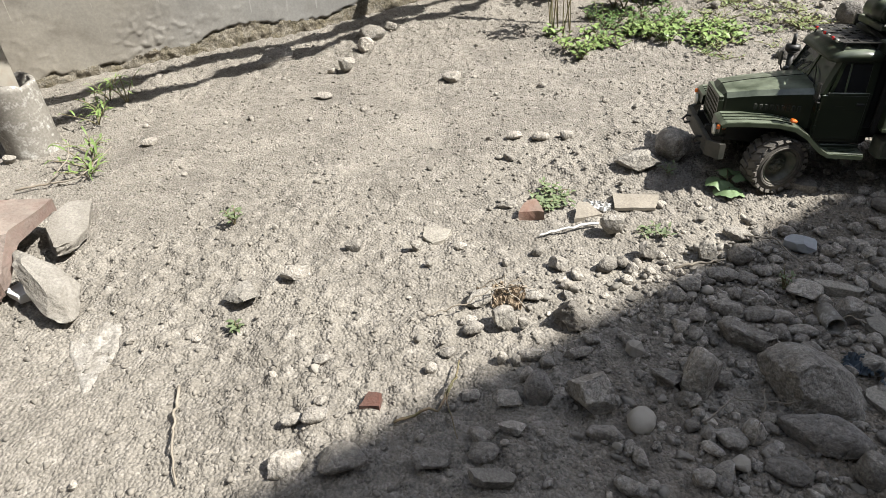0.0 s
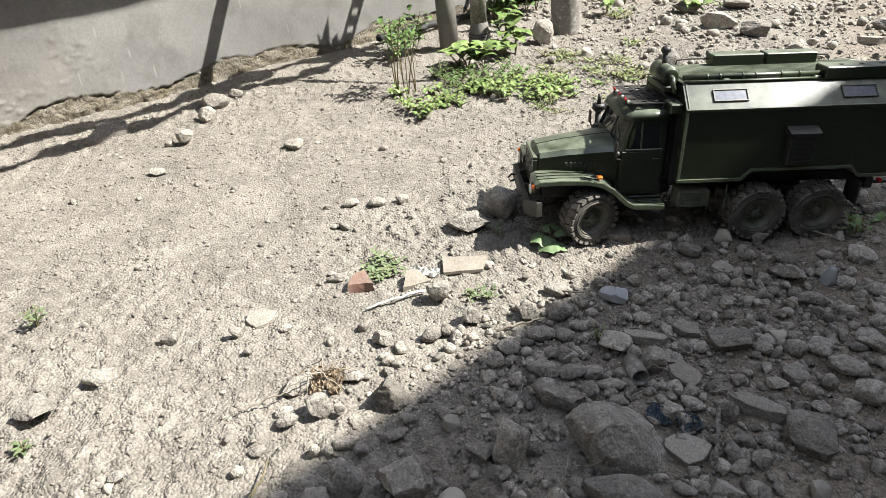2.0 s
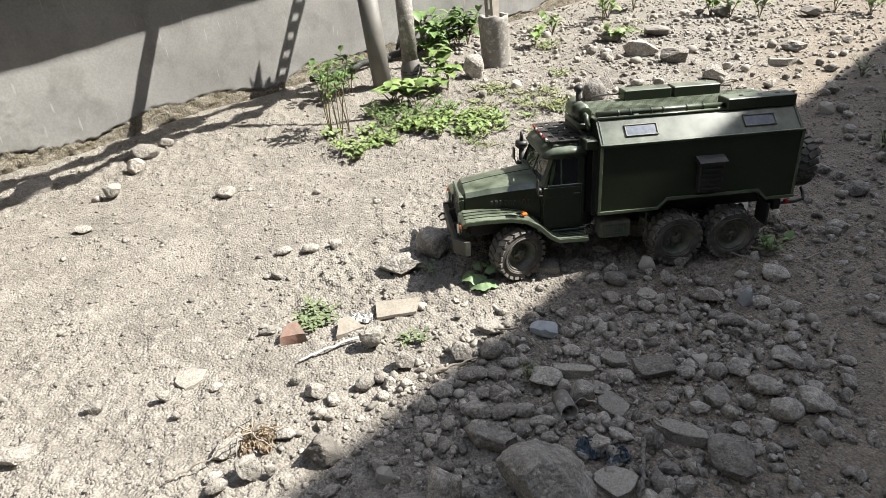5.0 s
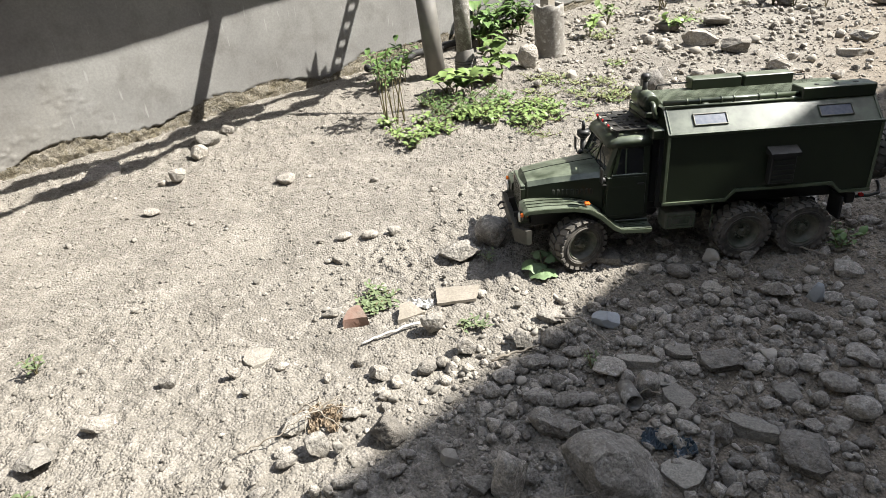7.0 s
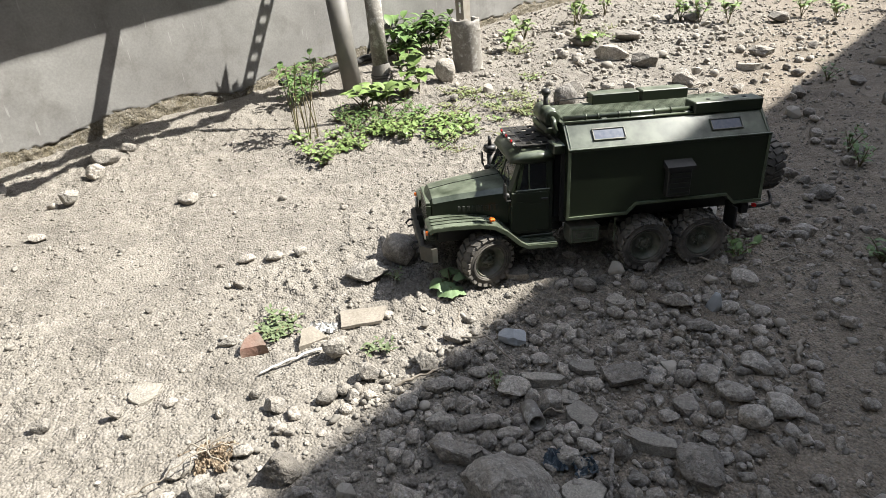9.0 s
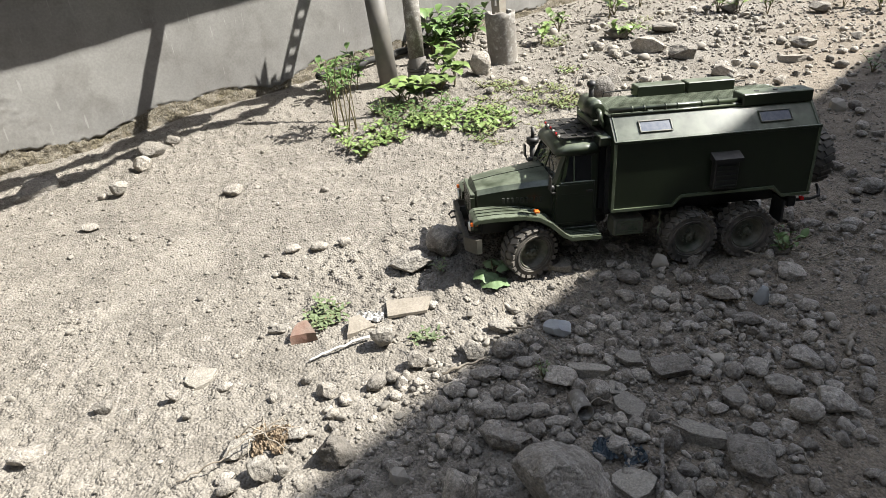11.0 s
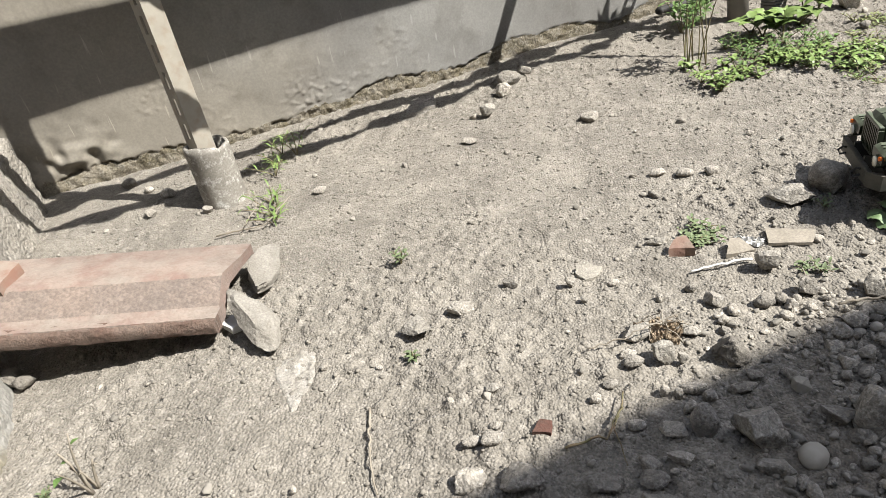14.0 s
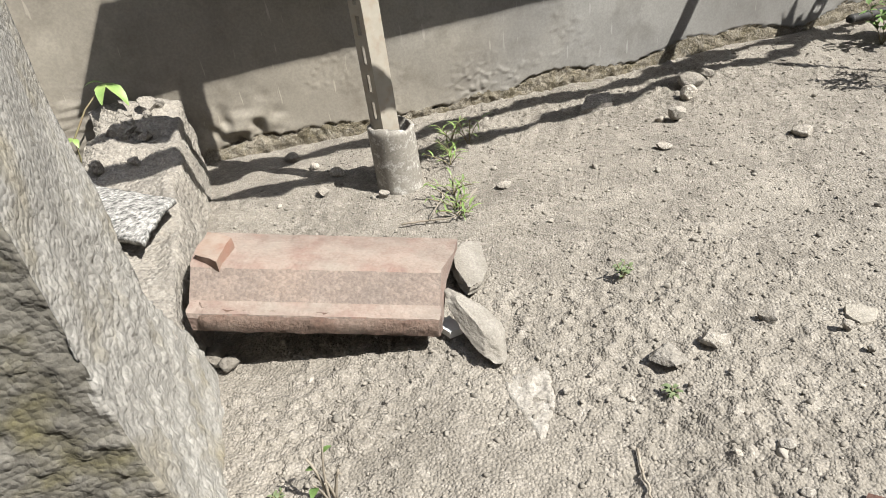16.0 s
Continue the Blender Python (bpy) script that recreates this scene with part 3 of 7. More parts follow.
def on_wall(u, z, s):
    """A point s towards the sun from the place (u along, z up) on the rendered wall."""
    return CORNER + ALONG * u + Vector((0, 0, z)) + SUN * s


def eaves_caster():
    """Unseen eaves caster fitted to the upper wall's shade, deepened to block sky light."""
    outline = [(-0.21, 0.15), (-0.03, 0.161), (0.41, 0.179), (0.85, 0.194), (1.42, 0.240), (3.4, 0.40), (3.4, 0.75), (0.36, 0.75), (0.33, 0.336), (-0.10, 0.336)]
    bm = bmesh.new()
    front = [bm.verts.new(on_wall(u, z, 0.42)) for u, z in outline]
    back = [bm.verts.new(on_wall(u, z, 1.25)) for u, z in outline]
    n = len(outline)
    bm.faces.new(front)
    bm.faces.new(back[::-1])
    for i in range(n):
        bm.faces.new((front[i], back[i], back[(i + 1) % n], front[(i + 1) % n]))
    bmesh.ops.recalc_face_normals(bm, faces=bm.faces[:])
    # added soffit from the board back to the wall, to block sky light
    lo, hi = on_wall(-0.3, 0.76, 0.43), on_wall(3.5, 0.76, 0.43)
    a, b = CORNER + ALONG * ((lo - CORNER).dot(ALONG)), CORNER + ALONG * ((hi - CORNER).dot(ALONG))
    z = lo.z
    quad = [Vector((v.x, v.y, z)) for v in (a - OUT * 0.1, b - OUT * 0.1, hi, lo)]
    vs = [bm.verts.new(v) for v in quad] + [bm.verts.new(v + Vector((0, 0, 0.05))) for v in quad]
    for f in ((0, 1, 2, 3), (4, 5, 6, 7), (0, 1, 5, 4), (1, 2, 6, 5), (2, 3, 7, 6), (3, 0, 4, 7)):
        bm.faces.new([vs[i] for i in f])
    bmesh.ops.recalc_face_normals(bm, faces=bm.faces[:])
    tagged(mesh_object("eaves", bm, HOUSE), "unseen eaves caster fitted to the shade on the wall", "eaves", kind="structure")


eaves_caster()


def bar_caster(u0, z0, u1, z1, s, r, slotted=False):
    """An unseen slanting rod, added only for the bar shadow on the wall."""
    bm = bmesh.new()
    a, b = on_wall(u0, z0, s), on_wall(u1, z1, s)
    if not slotted:
        cyl(bm, a, b, r, n=10)
    else:
        d = (b - a).normalized()
        side = d.cross(SUN).normalized()
        for k in (-1, 1):
            cyl(bm, a + side * r * k, b + side * r * k, r * 0.38, n=6)
        for i in range(8):
            p = a + (b - a) * (i / 7)
            cyl(bm, p - side * r, p + side * r, r * 0.5, n=6)
    tagged(mesh_object("eaves_strut", bm, ANGLE), "unseen rod that casts a bar shadow on the wall", "strut", kind="structure")


bar_caster(1.055, -0.02, 1.20, 0.27, 0.50, 0.015)
bar_caster(1.475, -0.01, 1.63, 0.29, 0.50, 0.014, True)


def spike_caster():
    """Unseen blades, added only to throw a spiky shadow on the wall foot."""
    bm = bmesh.new()
    for outline in ([(1.387, 0.0), (1.412, 0.045), (1.440, 0.10), (1.437, 0.040), (1.448, 0.0)], [(1.40, 0.0), (1.40, 0.065), (1.418, 0.03), (1.43, 0.0)], [(1.43, 0.0), (1.445, 0.04), (1.466, 0.052), (1.462, 0.0)]):
        lo = [bm.verts.new(on_wall(u, z, 0.56)) for u, z in outline]
        hi = [bm.verts.new(on_wall(u, z, 0.561)) for u, z in outline]
        bm.faces.new(lo)
        bm.faces.new(hi[::-1])
        for i in range(len(lo)):
            bm.faces.new((lo[i], hi[i], hi[(i + 1) % len(lo)], lo[(i + 1) % len(lo)]))
    bmesh.ops.recalc_face_normals(bm, faces=bm.faces[:])
    tagged(mesh_object("eaves_ribbon", bm, BLACK), "unseen blades that cast a spiky shadow on the wall", "strip", kind="structure")


spike_caster()


def cable(points, r, s=0.85):
    """Unseen ragged rod above the view, added for the shadow along its ground points."""
    bm = bmesh.new()
    fine = [Vector((x0 + (x1 - x0) * k / 8, y0 + (y1 - y0) * k / 8, 0)) for (x0, y0), (x1, y1) in zip(points, points[1:]) for k in range(8)]
    for i, p in enumerate(fine[:-1]):
        q = fine[i + 1]
        a, b = [max(0.3, 0.95 + 1.3 * noise.noise(Vector((j * 0.23, r * 300, 4)))) for j in (i, i + 1)]
        wob = [Vector((0, 0, r * 1.1 * noise.noise(Vector((j * 0.31, 2, r * 200))))) for j in (i, i + 1)]
        cyl(bm, p + SUN * s + wob[0], q + SUN * s + wob[1], r * a, r * b, 8)
    tagged(mesh_object("overhead_cable", bm, BLACK, True), "unseen ragged rod that casts a shadow line on the ground", "cable", kind="structure")


cable([(-1.30, 0.81), (-1.249, 0.851), (-1.151, 0.93), (-1.06, 0.950), (-1.02, 0.97), (-0.92, 1.045), (-0.82, 1.11), (-0.70, 1.15), (-0.58, 1.245), (-0.47, 1.335), (-0.36, 1.395), (-0.24, 1.475), (-0.124, 1.567), (-0.03, 1.642), (0.086, 1.715), (0.16, 1.775), (0.26, 1.80)], 0.025)
cable([(-1.25, 0.69), (-1.185, 0.743), (-1.076, 0.820), (-0.975, 0.860), (-0.85, 0.925), (-0.74, 0.99), (-0.656, 1.050), (-0.56, 1.125), (-0.46, 1.205), (-0.367, 1.272), (-0.25, 1.385), (-0.16, 1.470), (-0.09, 1.525), (0.03, 1.56), (0.10, 1.64), (0.17, 1.76)], 0.018)
cable([(-0.12, 1.515), (0.01, 1.548), (0.08, 1.528), (0.18, 1.503), (0.26, 1.474), (0.34, 1.470), (0.42, 1.479)], 0.0075)
# ---- truck ----
def strip(bm, points, y0, y1, thick):
    """A bent plate: the polyline (x, z) made thick downwards, from y0 to y1."""
    pts = [Vector((p[0], 0, p[1])) for p in points]
    outer, inner = [], []
    for i, p in enumerate(pts):
        d = (pts[min(i + 1, len(pts) - 1)] - pts[max(i - 1, 0)]).normalized()
        nrm = Vector((-d.z, 0, d.x))
        if nrm.z < 0:
            nrm = -nrm
        inner.append(p - nrm * thick)
    rows = [[bm.verts.new((p.x, y, p.z)) for p in line] for line in (pts, inner) for y in (y0, y1)]
    a, b, c, d = rows
    fs = []
    for i in range(len(pts) - 1):
        fs += [bm.faces.new((a[i], a[i + 1], b[i + 1], b[i])), bm.faces.new((c[i], d[i], d[i + 1], c[i + 1])),
               bm.faces.new((a[i], c[i], c[i + 1], a[i + 1])), bm.faces.new((b[i], b[i + 1], d[i + 1], d[i]))]
    fs += [bm.faces.new((a[0], b[0], d[0], c[0])), bm.faces.new((a[-1], c[-1], d[-1], b[-1]))]
    bmesh.ops.recalc_face_normals(bm, faces=fs)
    return bm


def loft(bm, sections):
    """Closed sections of equal count, joined one to the next and capped."""
    rings = [[bm.verts.new(p) for p in s] for s in sections]
    n = len(rings[0])
    fs = [bm.faces.new(rings[0]), bm.faces.new(rings[-1][::-1])]
    for a, b in zip(rings, rings[1:]):
        fs += [bm.faces.new((a[i], b[i], b[(i + 1) % n], a[(i + 1) % n])) for i in range(n)]
    bmesh.ops.recalc_face_normals(bm, faces=fs)
    return bm


def made(name, mat, parent, f, label="", smooth=False):
    bm = bmesh.new()
    f(bm)
    return part(name, bm, mat, parent, label, smooth)


def frame_ring(bm, x0, x1, z0, z1, y, w, d):
    """A rectangular frame in the plane across y."""
    box(bm, x0, x1, y, y + d, z1 - w, z1)
    box(bm, x0, x1, y, y + d, z0, z0 + w)
    box(bm, x0, x0 + w, y, y + d, z0 + w, z1 - w)
    box(bm, x1 - w, x1, y, y + d, z0 + w, z1 - w)
    return bm


WHEEL_R, WHEEL_W = 0.0365, 0.029


def tyre_mesh(bm):
    r, w = WHEEL_R, WHEEL_W / 2
    lathe(bm, [(r * 0.60, -w * 0.80), (r * 0.66, -w * 0.98), (r * 0.80, -w), (r * 0.90, -w * 0.93), (r * 0.945, -w * 0.74), (r * 0.95, 0),
               (r * 0.945, w * 0.74), (r * 0.90, w * 0.93), (r * 0.80, w), (r * 0.66, w * 0.98), (r * 0.60, w * 0.80), (r * 0.56, w * 0.4),
               (r * 0.56, -w * 0.4), (r * 0.60, -w * 0.80)], 40)
    for i in range(22):
        for side in (-1, 1):
            a = 2 * math.pi * (i + (0.5 if side > 0 else 0)) / 22
            m = Matrix.Rotation(a, 4, "Z") @ Matrix.Translation((r * 0.965, 0, side * w * 0.50)) @ Matrix.Rotation(radians(24 * side), 4, "X")
            box(bm, -r * 0.045, r * 0.045, -0.0034, 0.0034, -w * 0.44, w * 0.42, 0.0, m)
            m = Matrix.Rotation(a, 4, "Z") @ Matrix.Translation((r * 0.925, 0, side * w * 0.93)) @ Matrix.Rotation(radians(-28 * side), 4, "Y")
            box(bm, -r * 0.07, r * 0.07, -0.0031, 0.0031, -0.0015, 0.0015, 0.0, m)
    # raised sidewall ring
    for side in (-1, 1):
        lathe(bm, [(r * 0.70, side * w * 0.99), (r * 0.71, side * w * 1.05), (r * 0.74, side * w * 1.05), (r * 0.75, side * w * 0.99)], 40)


def rim_mesh(bm):
    r, w = WHEEL_R, WHEEL_W / 2
    lathe(bm, [(r * 0.61, w * 0.86), (r * 0.585, w * 0.90), (r * 0.56, w * 0.80), (r * 0.53, w * 0.35), (r * 0.40, w * 0.22), (r * 0.33, w * 0.30),
               (r * 0.30, w * 0.42), (0.0, w * 0.42)], 32)
    lathe(bm, [(r * 0.61, -w * 0.86), (r * 0.5, -w * 0.5), (0.0, -w * 0.5)], 32)
    for i in range(10):
        a = 2 * math.pi * i / 10
        x, y = r * 0.245 * math.cos(a), r * 0.245 * math.sin(a)
        cyl(bm, (x, y, w * 0.40), (x, y, w * 0.56), 0.0016, n=6)


def hub_mesh(bm):
    r, w = WHEEL_R, WHEEL_W / 2
    lathe(bm, [(r * 0.16, w * 0.42), (r * 0.155, w * 0.66), (r * 0.11, w * 0.74), (0.0, w * 0.74)], 18)
    cyl(bm, (0, 0, w * 0.7), (0, 0, w * 0.86), 0.0021, n=6)
    box(bm, 0.001, 0.011, -0.0018, 0.0018, w * 0.5, w * 0.7, 0.0005)


def wheel(parent, x, y, z, outward, turn=0.0):
    """outward: 1 when the outer face looks to the truck's left, -1 to its right, 0 to the rear."""
    w = new("wheel")
    w.empty_display_size = 0.01
    w.parent = parent
    spin = Matrix.Rotation(turn, 4, "Z")
    face = Matrix.Rotation(radians(-90), 4, "X") if outward > 0 else Matrix.Rotation(radians(90), 4, "X") if outward < 0 else Matrix.Rotation(radians(-90), 4, "Y")
    w.matrix_local = Matrix.Translation((x, y, z)) @ spin @ face @ Matrix.Rotation(x * 37, 4, "Z")
    made("tyre", RUBBER, w, tyre_mesh, "dusty knobbly black rubber tyre", True)
    made("rim", GREENDARK, w, rim_mesh, "dark green wheel rim with bolts", True)
    made("hub", GREENDARK, w, hub_mesh)
    for o in w.children:
        if o.name.startswith("tyre"):
            o.data.shade_flat()
    return w


GREENDARK = material("dark_green_wheel_plastic", (0.043, 0.057, 0.035), 0.5, mix=(0.124, 0.116, 0.092), scale=70, bump=0.1, bump_scale=400, dust_sheen=DUST, dust_sheen_amount=0.2)


def corrugated(bm, x0, x1, y0, y1, z, n):
    """A ribbed plate in one piece."""
    step = (y1 - y0) / n
    outline = [(y0, z - 0.002)]
    for i in range(n):
        y = y0 + i * step
        outline += [(y, z + 0.0006), (y + step * 0.15, z + 0.0022), (y + step * 0.65, z + 0.0022), (y + step * 0.8, z + 0.0006)]
    outline += [(y1, z - 0.002)]
    prism(bm, outline, x0, x1, "x")


def truck():
    m = Matrix.Translation((0.438, 0.766, 0.003)) @ Matrix.Rotation(radians(169.5), 4, "Z")
    t = thing("toy_truck", m, "olive green six-wheeled toy army truck with a box body", "toy truck")
    # running gear
    for y in (-0.066, 0.066):
        wheel(t, 0.0, y, 0.0365, 1 if y > 0 else -1, radians(20))
        wheel(t, -0.220, y, 0.0365, 1 if y > 0 else -1)
        wheel(t, -0.300, y, 0.0365, 1 if y > 0 else -1)
        made("chassis_rail", BLACK, t, lambda bm: box(bm, -0.368, 0.07, y * 0.36 - 0.004, y * 0.36 + 0.004, 0.056, 0.072, 0.001))
        made("mud_flap", BLACK, t, lambda bm: box(bm, -0.3455, -0.3425, y - 0.014, y + 0.014, 0.042, 0.074, 0.0008))
    for x in (0.0, -0.220, -0.300):
        def axle(bm):
            cyl(bm, (x, -0.055, 0.0365), (x, 0.055, 0.0365), 0.0055, n=12)
            bmesh.ops.create_uvsphere(bm, u_segments=14, v_segments=8, radius=0.014, matrix=Matrix.Translation((x, 0.006, 0.0365)))
        made("axle", BLACK, t, axle, "", True)
        for y in (-0.03, 0.03):
            made("leaf_spring", BLACK, t, lambda bm: strip(bm, [(x + 0.036, 0.058), (x + 0.018, 0.050), (x, 0.047), (x - 0.018, 0.050), (x - 0.036, 0.058)], y - 0.004, y + 0.004, 0.004))
    made("drive_shaft", BLACK, t, lambda bm: cyl(bm, (-0.02, 0, 0.05), (-0.30, 0, 0.045), 0.004, n=10))
    made("gearbox", BLACK, t, lambda bm: box(bm, -0.12, -0.04, -0.022, 0.022, 0.042, 0.066, 0.004))

    # front
    made("bumper", BUMPER, t, lambda bm: (box(bm, 0.080, 0.087, -0.066, 0.066, 0.040, 0.060, 0.0012),
                                          prism(bm, [(0.087, 0.066), (0.080, 0.066), (0.066, 0.080), (0.073, 0.082)], 0.040, 0.060, "z"),
                                          prism(bm, [(0.080, -0.066), (0.087, -0.066), (0.073, -0.082), (0.066, -0.080)], 0.040, 0.060, "z")), "dark scuffed channel bumper")
    for y in (-0.04, 0.04):
        made("tow_hook", BLACK, t, lambda bm: tube(bm, [(0.086, y, 0.046), (0.094, y, 0.044), (0.097, y, 0.050), (0.092, y, 0.055), (0.087, y, 0.054)], 0.0016, 8))
    for y in (-0.027, 0.027):
        made("front_brace", BLACK, t, lambda bm: box(bm, 0.058, 0.082, y - 0.003, y + 0.003, 0.044, 0.066))

    def hood(bm):
        secs = []
        for x, hw, zs, zt, zc in ((0.070, 0.030, 0.086, 0.104, 0.107), (0.064, 0.036, 0.084, 0.110, 0.113), (0.030, 0.041, 0.084, 0.115, 0.119), (-0.012, 0.046, 0.084, 0.119, 0.124), (-0.034, 0.050, 0.084, 0.121, 0.126)):
            secs.append([(x, hw, 0.072), (x, hw, zs), (x, hw * 0.97, zt - 0.006), (x, hw * 0.84, zt), (x, hw * 0.3, zc - 0.001), (x, 0, zc), (x, -hw * 0.3, zc - 0.001), (x, -hw * 0.84, zt), (x, -hw * 0.97, zt - 0.006), (x, -hw, zs), (x, -hw, 0.072)])
        loft(bm, secs)
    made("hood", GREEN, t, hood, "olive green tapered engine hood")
    made("hood_seam", SEAM, t, lambda bm: (prism(bm, [(0.066, 0.1125), (0.064, 0.1140), (0.030, 0.1198), (-0.012, 0.1248), (-0.033, 0.1268), (-0.033, 0.1255), (0.030, 0.1180)], -0.0005, 0.0005, "y"),))
    for s in (-1, 1):
        def louvres(bm):
            for i in range(9):
                x = 0.030 - i * 0.0062
                y = s * (0.0408 + 0.005 * (0.03 - x) / 0.042)
                box(bm, x - 0.0018, x + 0.0018, y - 0.0012, y + 0.0012, 0.092, 0.0995, 0.0004)
        made("louvre_panel", SEAM, t, louvres, "row of narrow black louvres")
    made("grille_backing", BLACK, t, lambda bm: box(bm, 0.064, 0.069, -0.031, 0.031, 0.066, 0.101, 0.001))
    for i in range(9):
        y = -0.028 + i * 0.007
        made("grille_bar", GREEN, t, lambda bm: prism(bm, [(0.0688, 0.066), (0.0735, 0.066), (0.0745, 0.074), (0.0735, 0.101), (0.0688, 0.103)], y - 0.0012, y + 0.0012, "y"))
    made("grille_frame", GREEN, t, lambda bm: (box(bm, 0.067, 0.0735, -0.034, 0.034, 0.101, 0.106, 0.001), box(bm, 0.067, 0.0735, -0.034, 0.034, 0.062, 0.0665, 0.001),
                                               box(bm, 0.067, 0.0735, -0.035, -0.031, 0.0665, 0.101), box(bm, 0.067, 0.0735, 0.031, 0.035, 0.0665, 0.101)))
    for s in (-1, 1):
        line = [(0.077, 0.073), (0.076, 0.084), (0.070, 0.0875), (0.045, 0.0885), (0.010, 0.0875), (-0.012, 0.083), (-0.028, 0.073), (-0.046, 0.056), (-0.055, 0.051), (-0.094, 0.050)]
        made("front_fender", GREEN, t, lambda bm: strip(bm, line, s * 0.036, s * 0.079, 0.0022), "flat-topped green front fender running into a step")
        lip = [(x, z - 0.0004) for x, z in line[1:]]
        made("fender_lip", GREENTRIM, t, lambda bm: strip(bm, lip, s * 0.0786, s * 0.0802, 0.0050), "pale worn fender edge")
        for k in range(3):
            y = s * (0.048 + 0.010 * k)
            made("fender_rib", GREEN, t, lambda bm: strip(bm, [(0.072, 0.0888), (0.045, 0.0896), (0.010, 0.0886), (-0.008, 0.0849)], y - 0.0007, y + 0.0007, 0.0012))
        made("wheel_housing", BLACK, t, lambda bm: box(bm, -0.040, 0.060, s * 0.030, s * 0.040, 0.050, 0.086))
        head = made("headlight", GREEN, t, lambda bm: cyl(bm, (0.066, s * 0.060, 0.072), (0.0785, s * 0.060, 0.072), 0.0085, n=20), "", True)
        made("headlight_lens", LENS, head, lambda bm: cyl(bm, (0.0785, s * 0.060, 0.072), (0.0805, s * 0.060, 0.072), 0.0072, 0.0058, n=20), "clear round lens", True)
        made("turn_signal", ORANGE, t, lambda bm: cyl(bm, (0.070, s * 0.074, 0.080), (0.0795, s * 0.074, 0.080), 0.0028, n=12), "small orange lamp", True)
        made("side_marker", ORANGE, t, lambda bm: box(bm, -0.012, -0.005, s * 0.066, s * 0.074, 0.0865, 0.0905, 0.0012), "small orange lamp")
        made("step_plate", GREEN, t, lambda bm: (box(bm, -0.094, -0.052, s * 0.058, s * 0.0785, 0.0496, 0.0518, 0.0006), [box(bm, -0.088, -0.058, s * (0.0625 + 0.005 * i) - 0.0006, s * (0.0625 + 0.005 * i) + 0.0006, 0.0516, 0.0526) for i in range(3)]), "flat green step")
        made("step_riser", GREEN, t, lambda bm: [box(bm, -0.094, -0.050, s * (0.0565 - 0.003 * i), s * (0.060 - 0.003 * i), 0.052 + 0.005 * i, 0.056 + 0.005 * i, 0.0005) for i in range(3)])
        # mirror
        mir = made("mirror", BLACK, t, lambda bm: box(bm, -0.026, -0.0235, s * 0.074 - 0.005, s * 0.074 + 0.005, 0.118, 0.137, 0.0012), "black door mirror")
        made("mirror_arm", BLACK, mir, lambda bm: tube(bm, [(-0.036, s * 0.060, 0.108), (-0.028, s * 0.070, 0.112), (-0.025, s * 0.073, 0.121)], 0.0011, 6))
        made("mirror_lamp", BLACK, mir, lambda bm: bmesh.ops.create_uvsphere(bm, u_segments=12, v_segments=8, radius=0.0042, matrix=Matrix.Translation((-0.030, s * 0.062, 0.116))), "", True)

    # cab
    def cab(bm):
        low = [(-0.034, 0.060), (-0.034, 0.120), (-0.100, 0.120), (-0.100, 0.060)]
        loft(bm, [[(x, -0.060, z) for x, z in low], [(x, 0.060, z) for x, z in low]])
    made("cab_body", GREEN, t, cab)
    ROOF = 0.163
    for s in (-1, 1):
        made("windshield_pillar", GREEN, t, lambda bm: loft(bm, [[(-0.032, s * 0.056, 0.119), (-0.036, s * 0.0605, 0.119), (-0.040, s * 0.0605, 0.119), (-0.037, s * 0.056, 0.119)],
                                                                 [(-0.047, s * 0.050, ROOF - 0.004), (-0.051, s * 0.0555, ROOF - 0.004), (-0.055, s * 0.0555, ROOF - 0.004), (-0.052, s * 0.050, ROOF - 0.004)]]))
        made("door", GREEN, t, lambda bm: (box(bm, -0.0955, -0.0365, s * 0.0600, s * 0.0622, 0.064, 0.1185, 0.0008),), "green cab door")
        d = t.children[-1]
        made("door_window_frame", GREEN, d, lambda bm: (loft(bm, [[(-0.044, s * 0.0610, 0.118), (-0.044, s * 0.0590, 0.118), (-0.049, s * 0.0590, 0.118), (-0.049, s * 0.0610, 0.118)],
                                                                  [(-0.054, s * 0.0572, 0.158), (-0.054, s * 0.0552, 0.158), (-0.058, s * 0.0552, 0.158), (-0.058, s * 0.0572, 0.158)]]),
                                                       loft(bm, [[(-0.0905, s * 0.0610, 0.118), (-0.0905, s * 0.0590, 0.118), (-0.0955, s * 0.0590, 0.118), (-0.0955, s * 0.0610, 0.118)],
                                                                 [(-0.0905, s * 0.0572, 0.158), (-0.0905, s * 0.0552, 0.158), (-0.0955, s * 0.0552, 0.158), (-0.0955, s * 0.0572, 0.158)]]),
                                                       box(bm, -0.0955, -0.054, s * 0.0555, s * 0.0578, 0.155, 0.1605, 0.0006),
                                                       box(bm, -0.0955, -0.043, s * 0.0595, s * 0.0622, 0.1175, 0.1215, 0.0006)))
        made("window_bar", GREENTRIM, d, lambda bm: loft(bm, [[(-0.0635, s * 0.0606, 0.121), (-0.0655, s * 0.0606, 0.121), (-0.0655, s * 0.0590, 0.121), (-0.0635, s * 0.0590, 0.121)],
                                                             [(-0.0635, s * 0.0572, 0.156), (-0.0655, s * 0.0572, 0.156), (-0.0655, s * 0.0556, 0.156), (-0.0635, s * 0.0556, 0.156)]]))
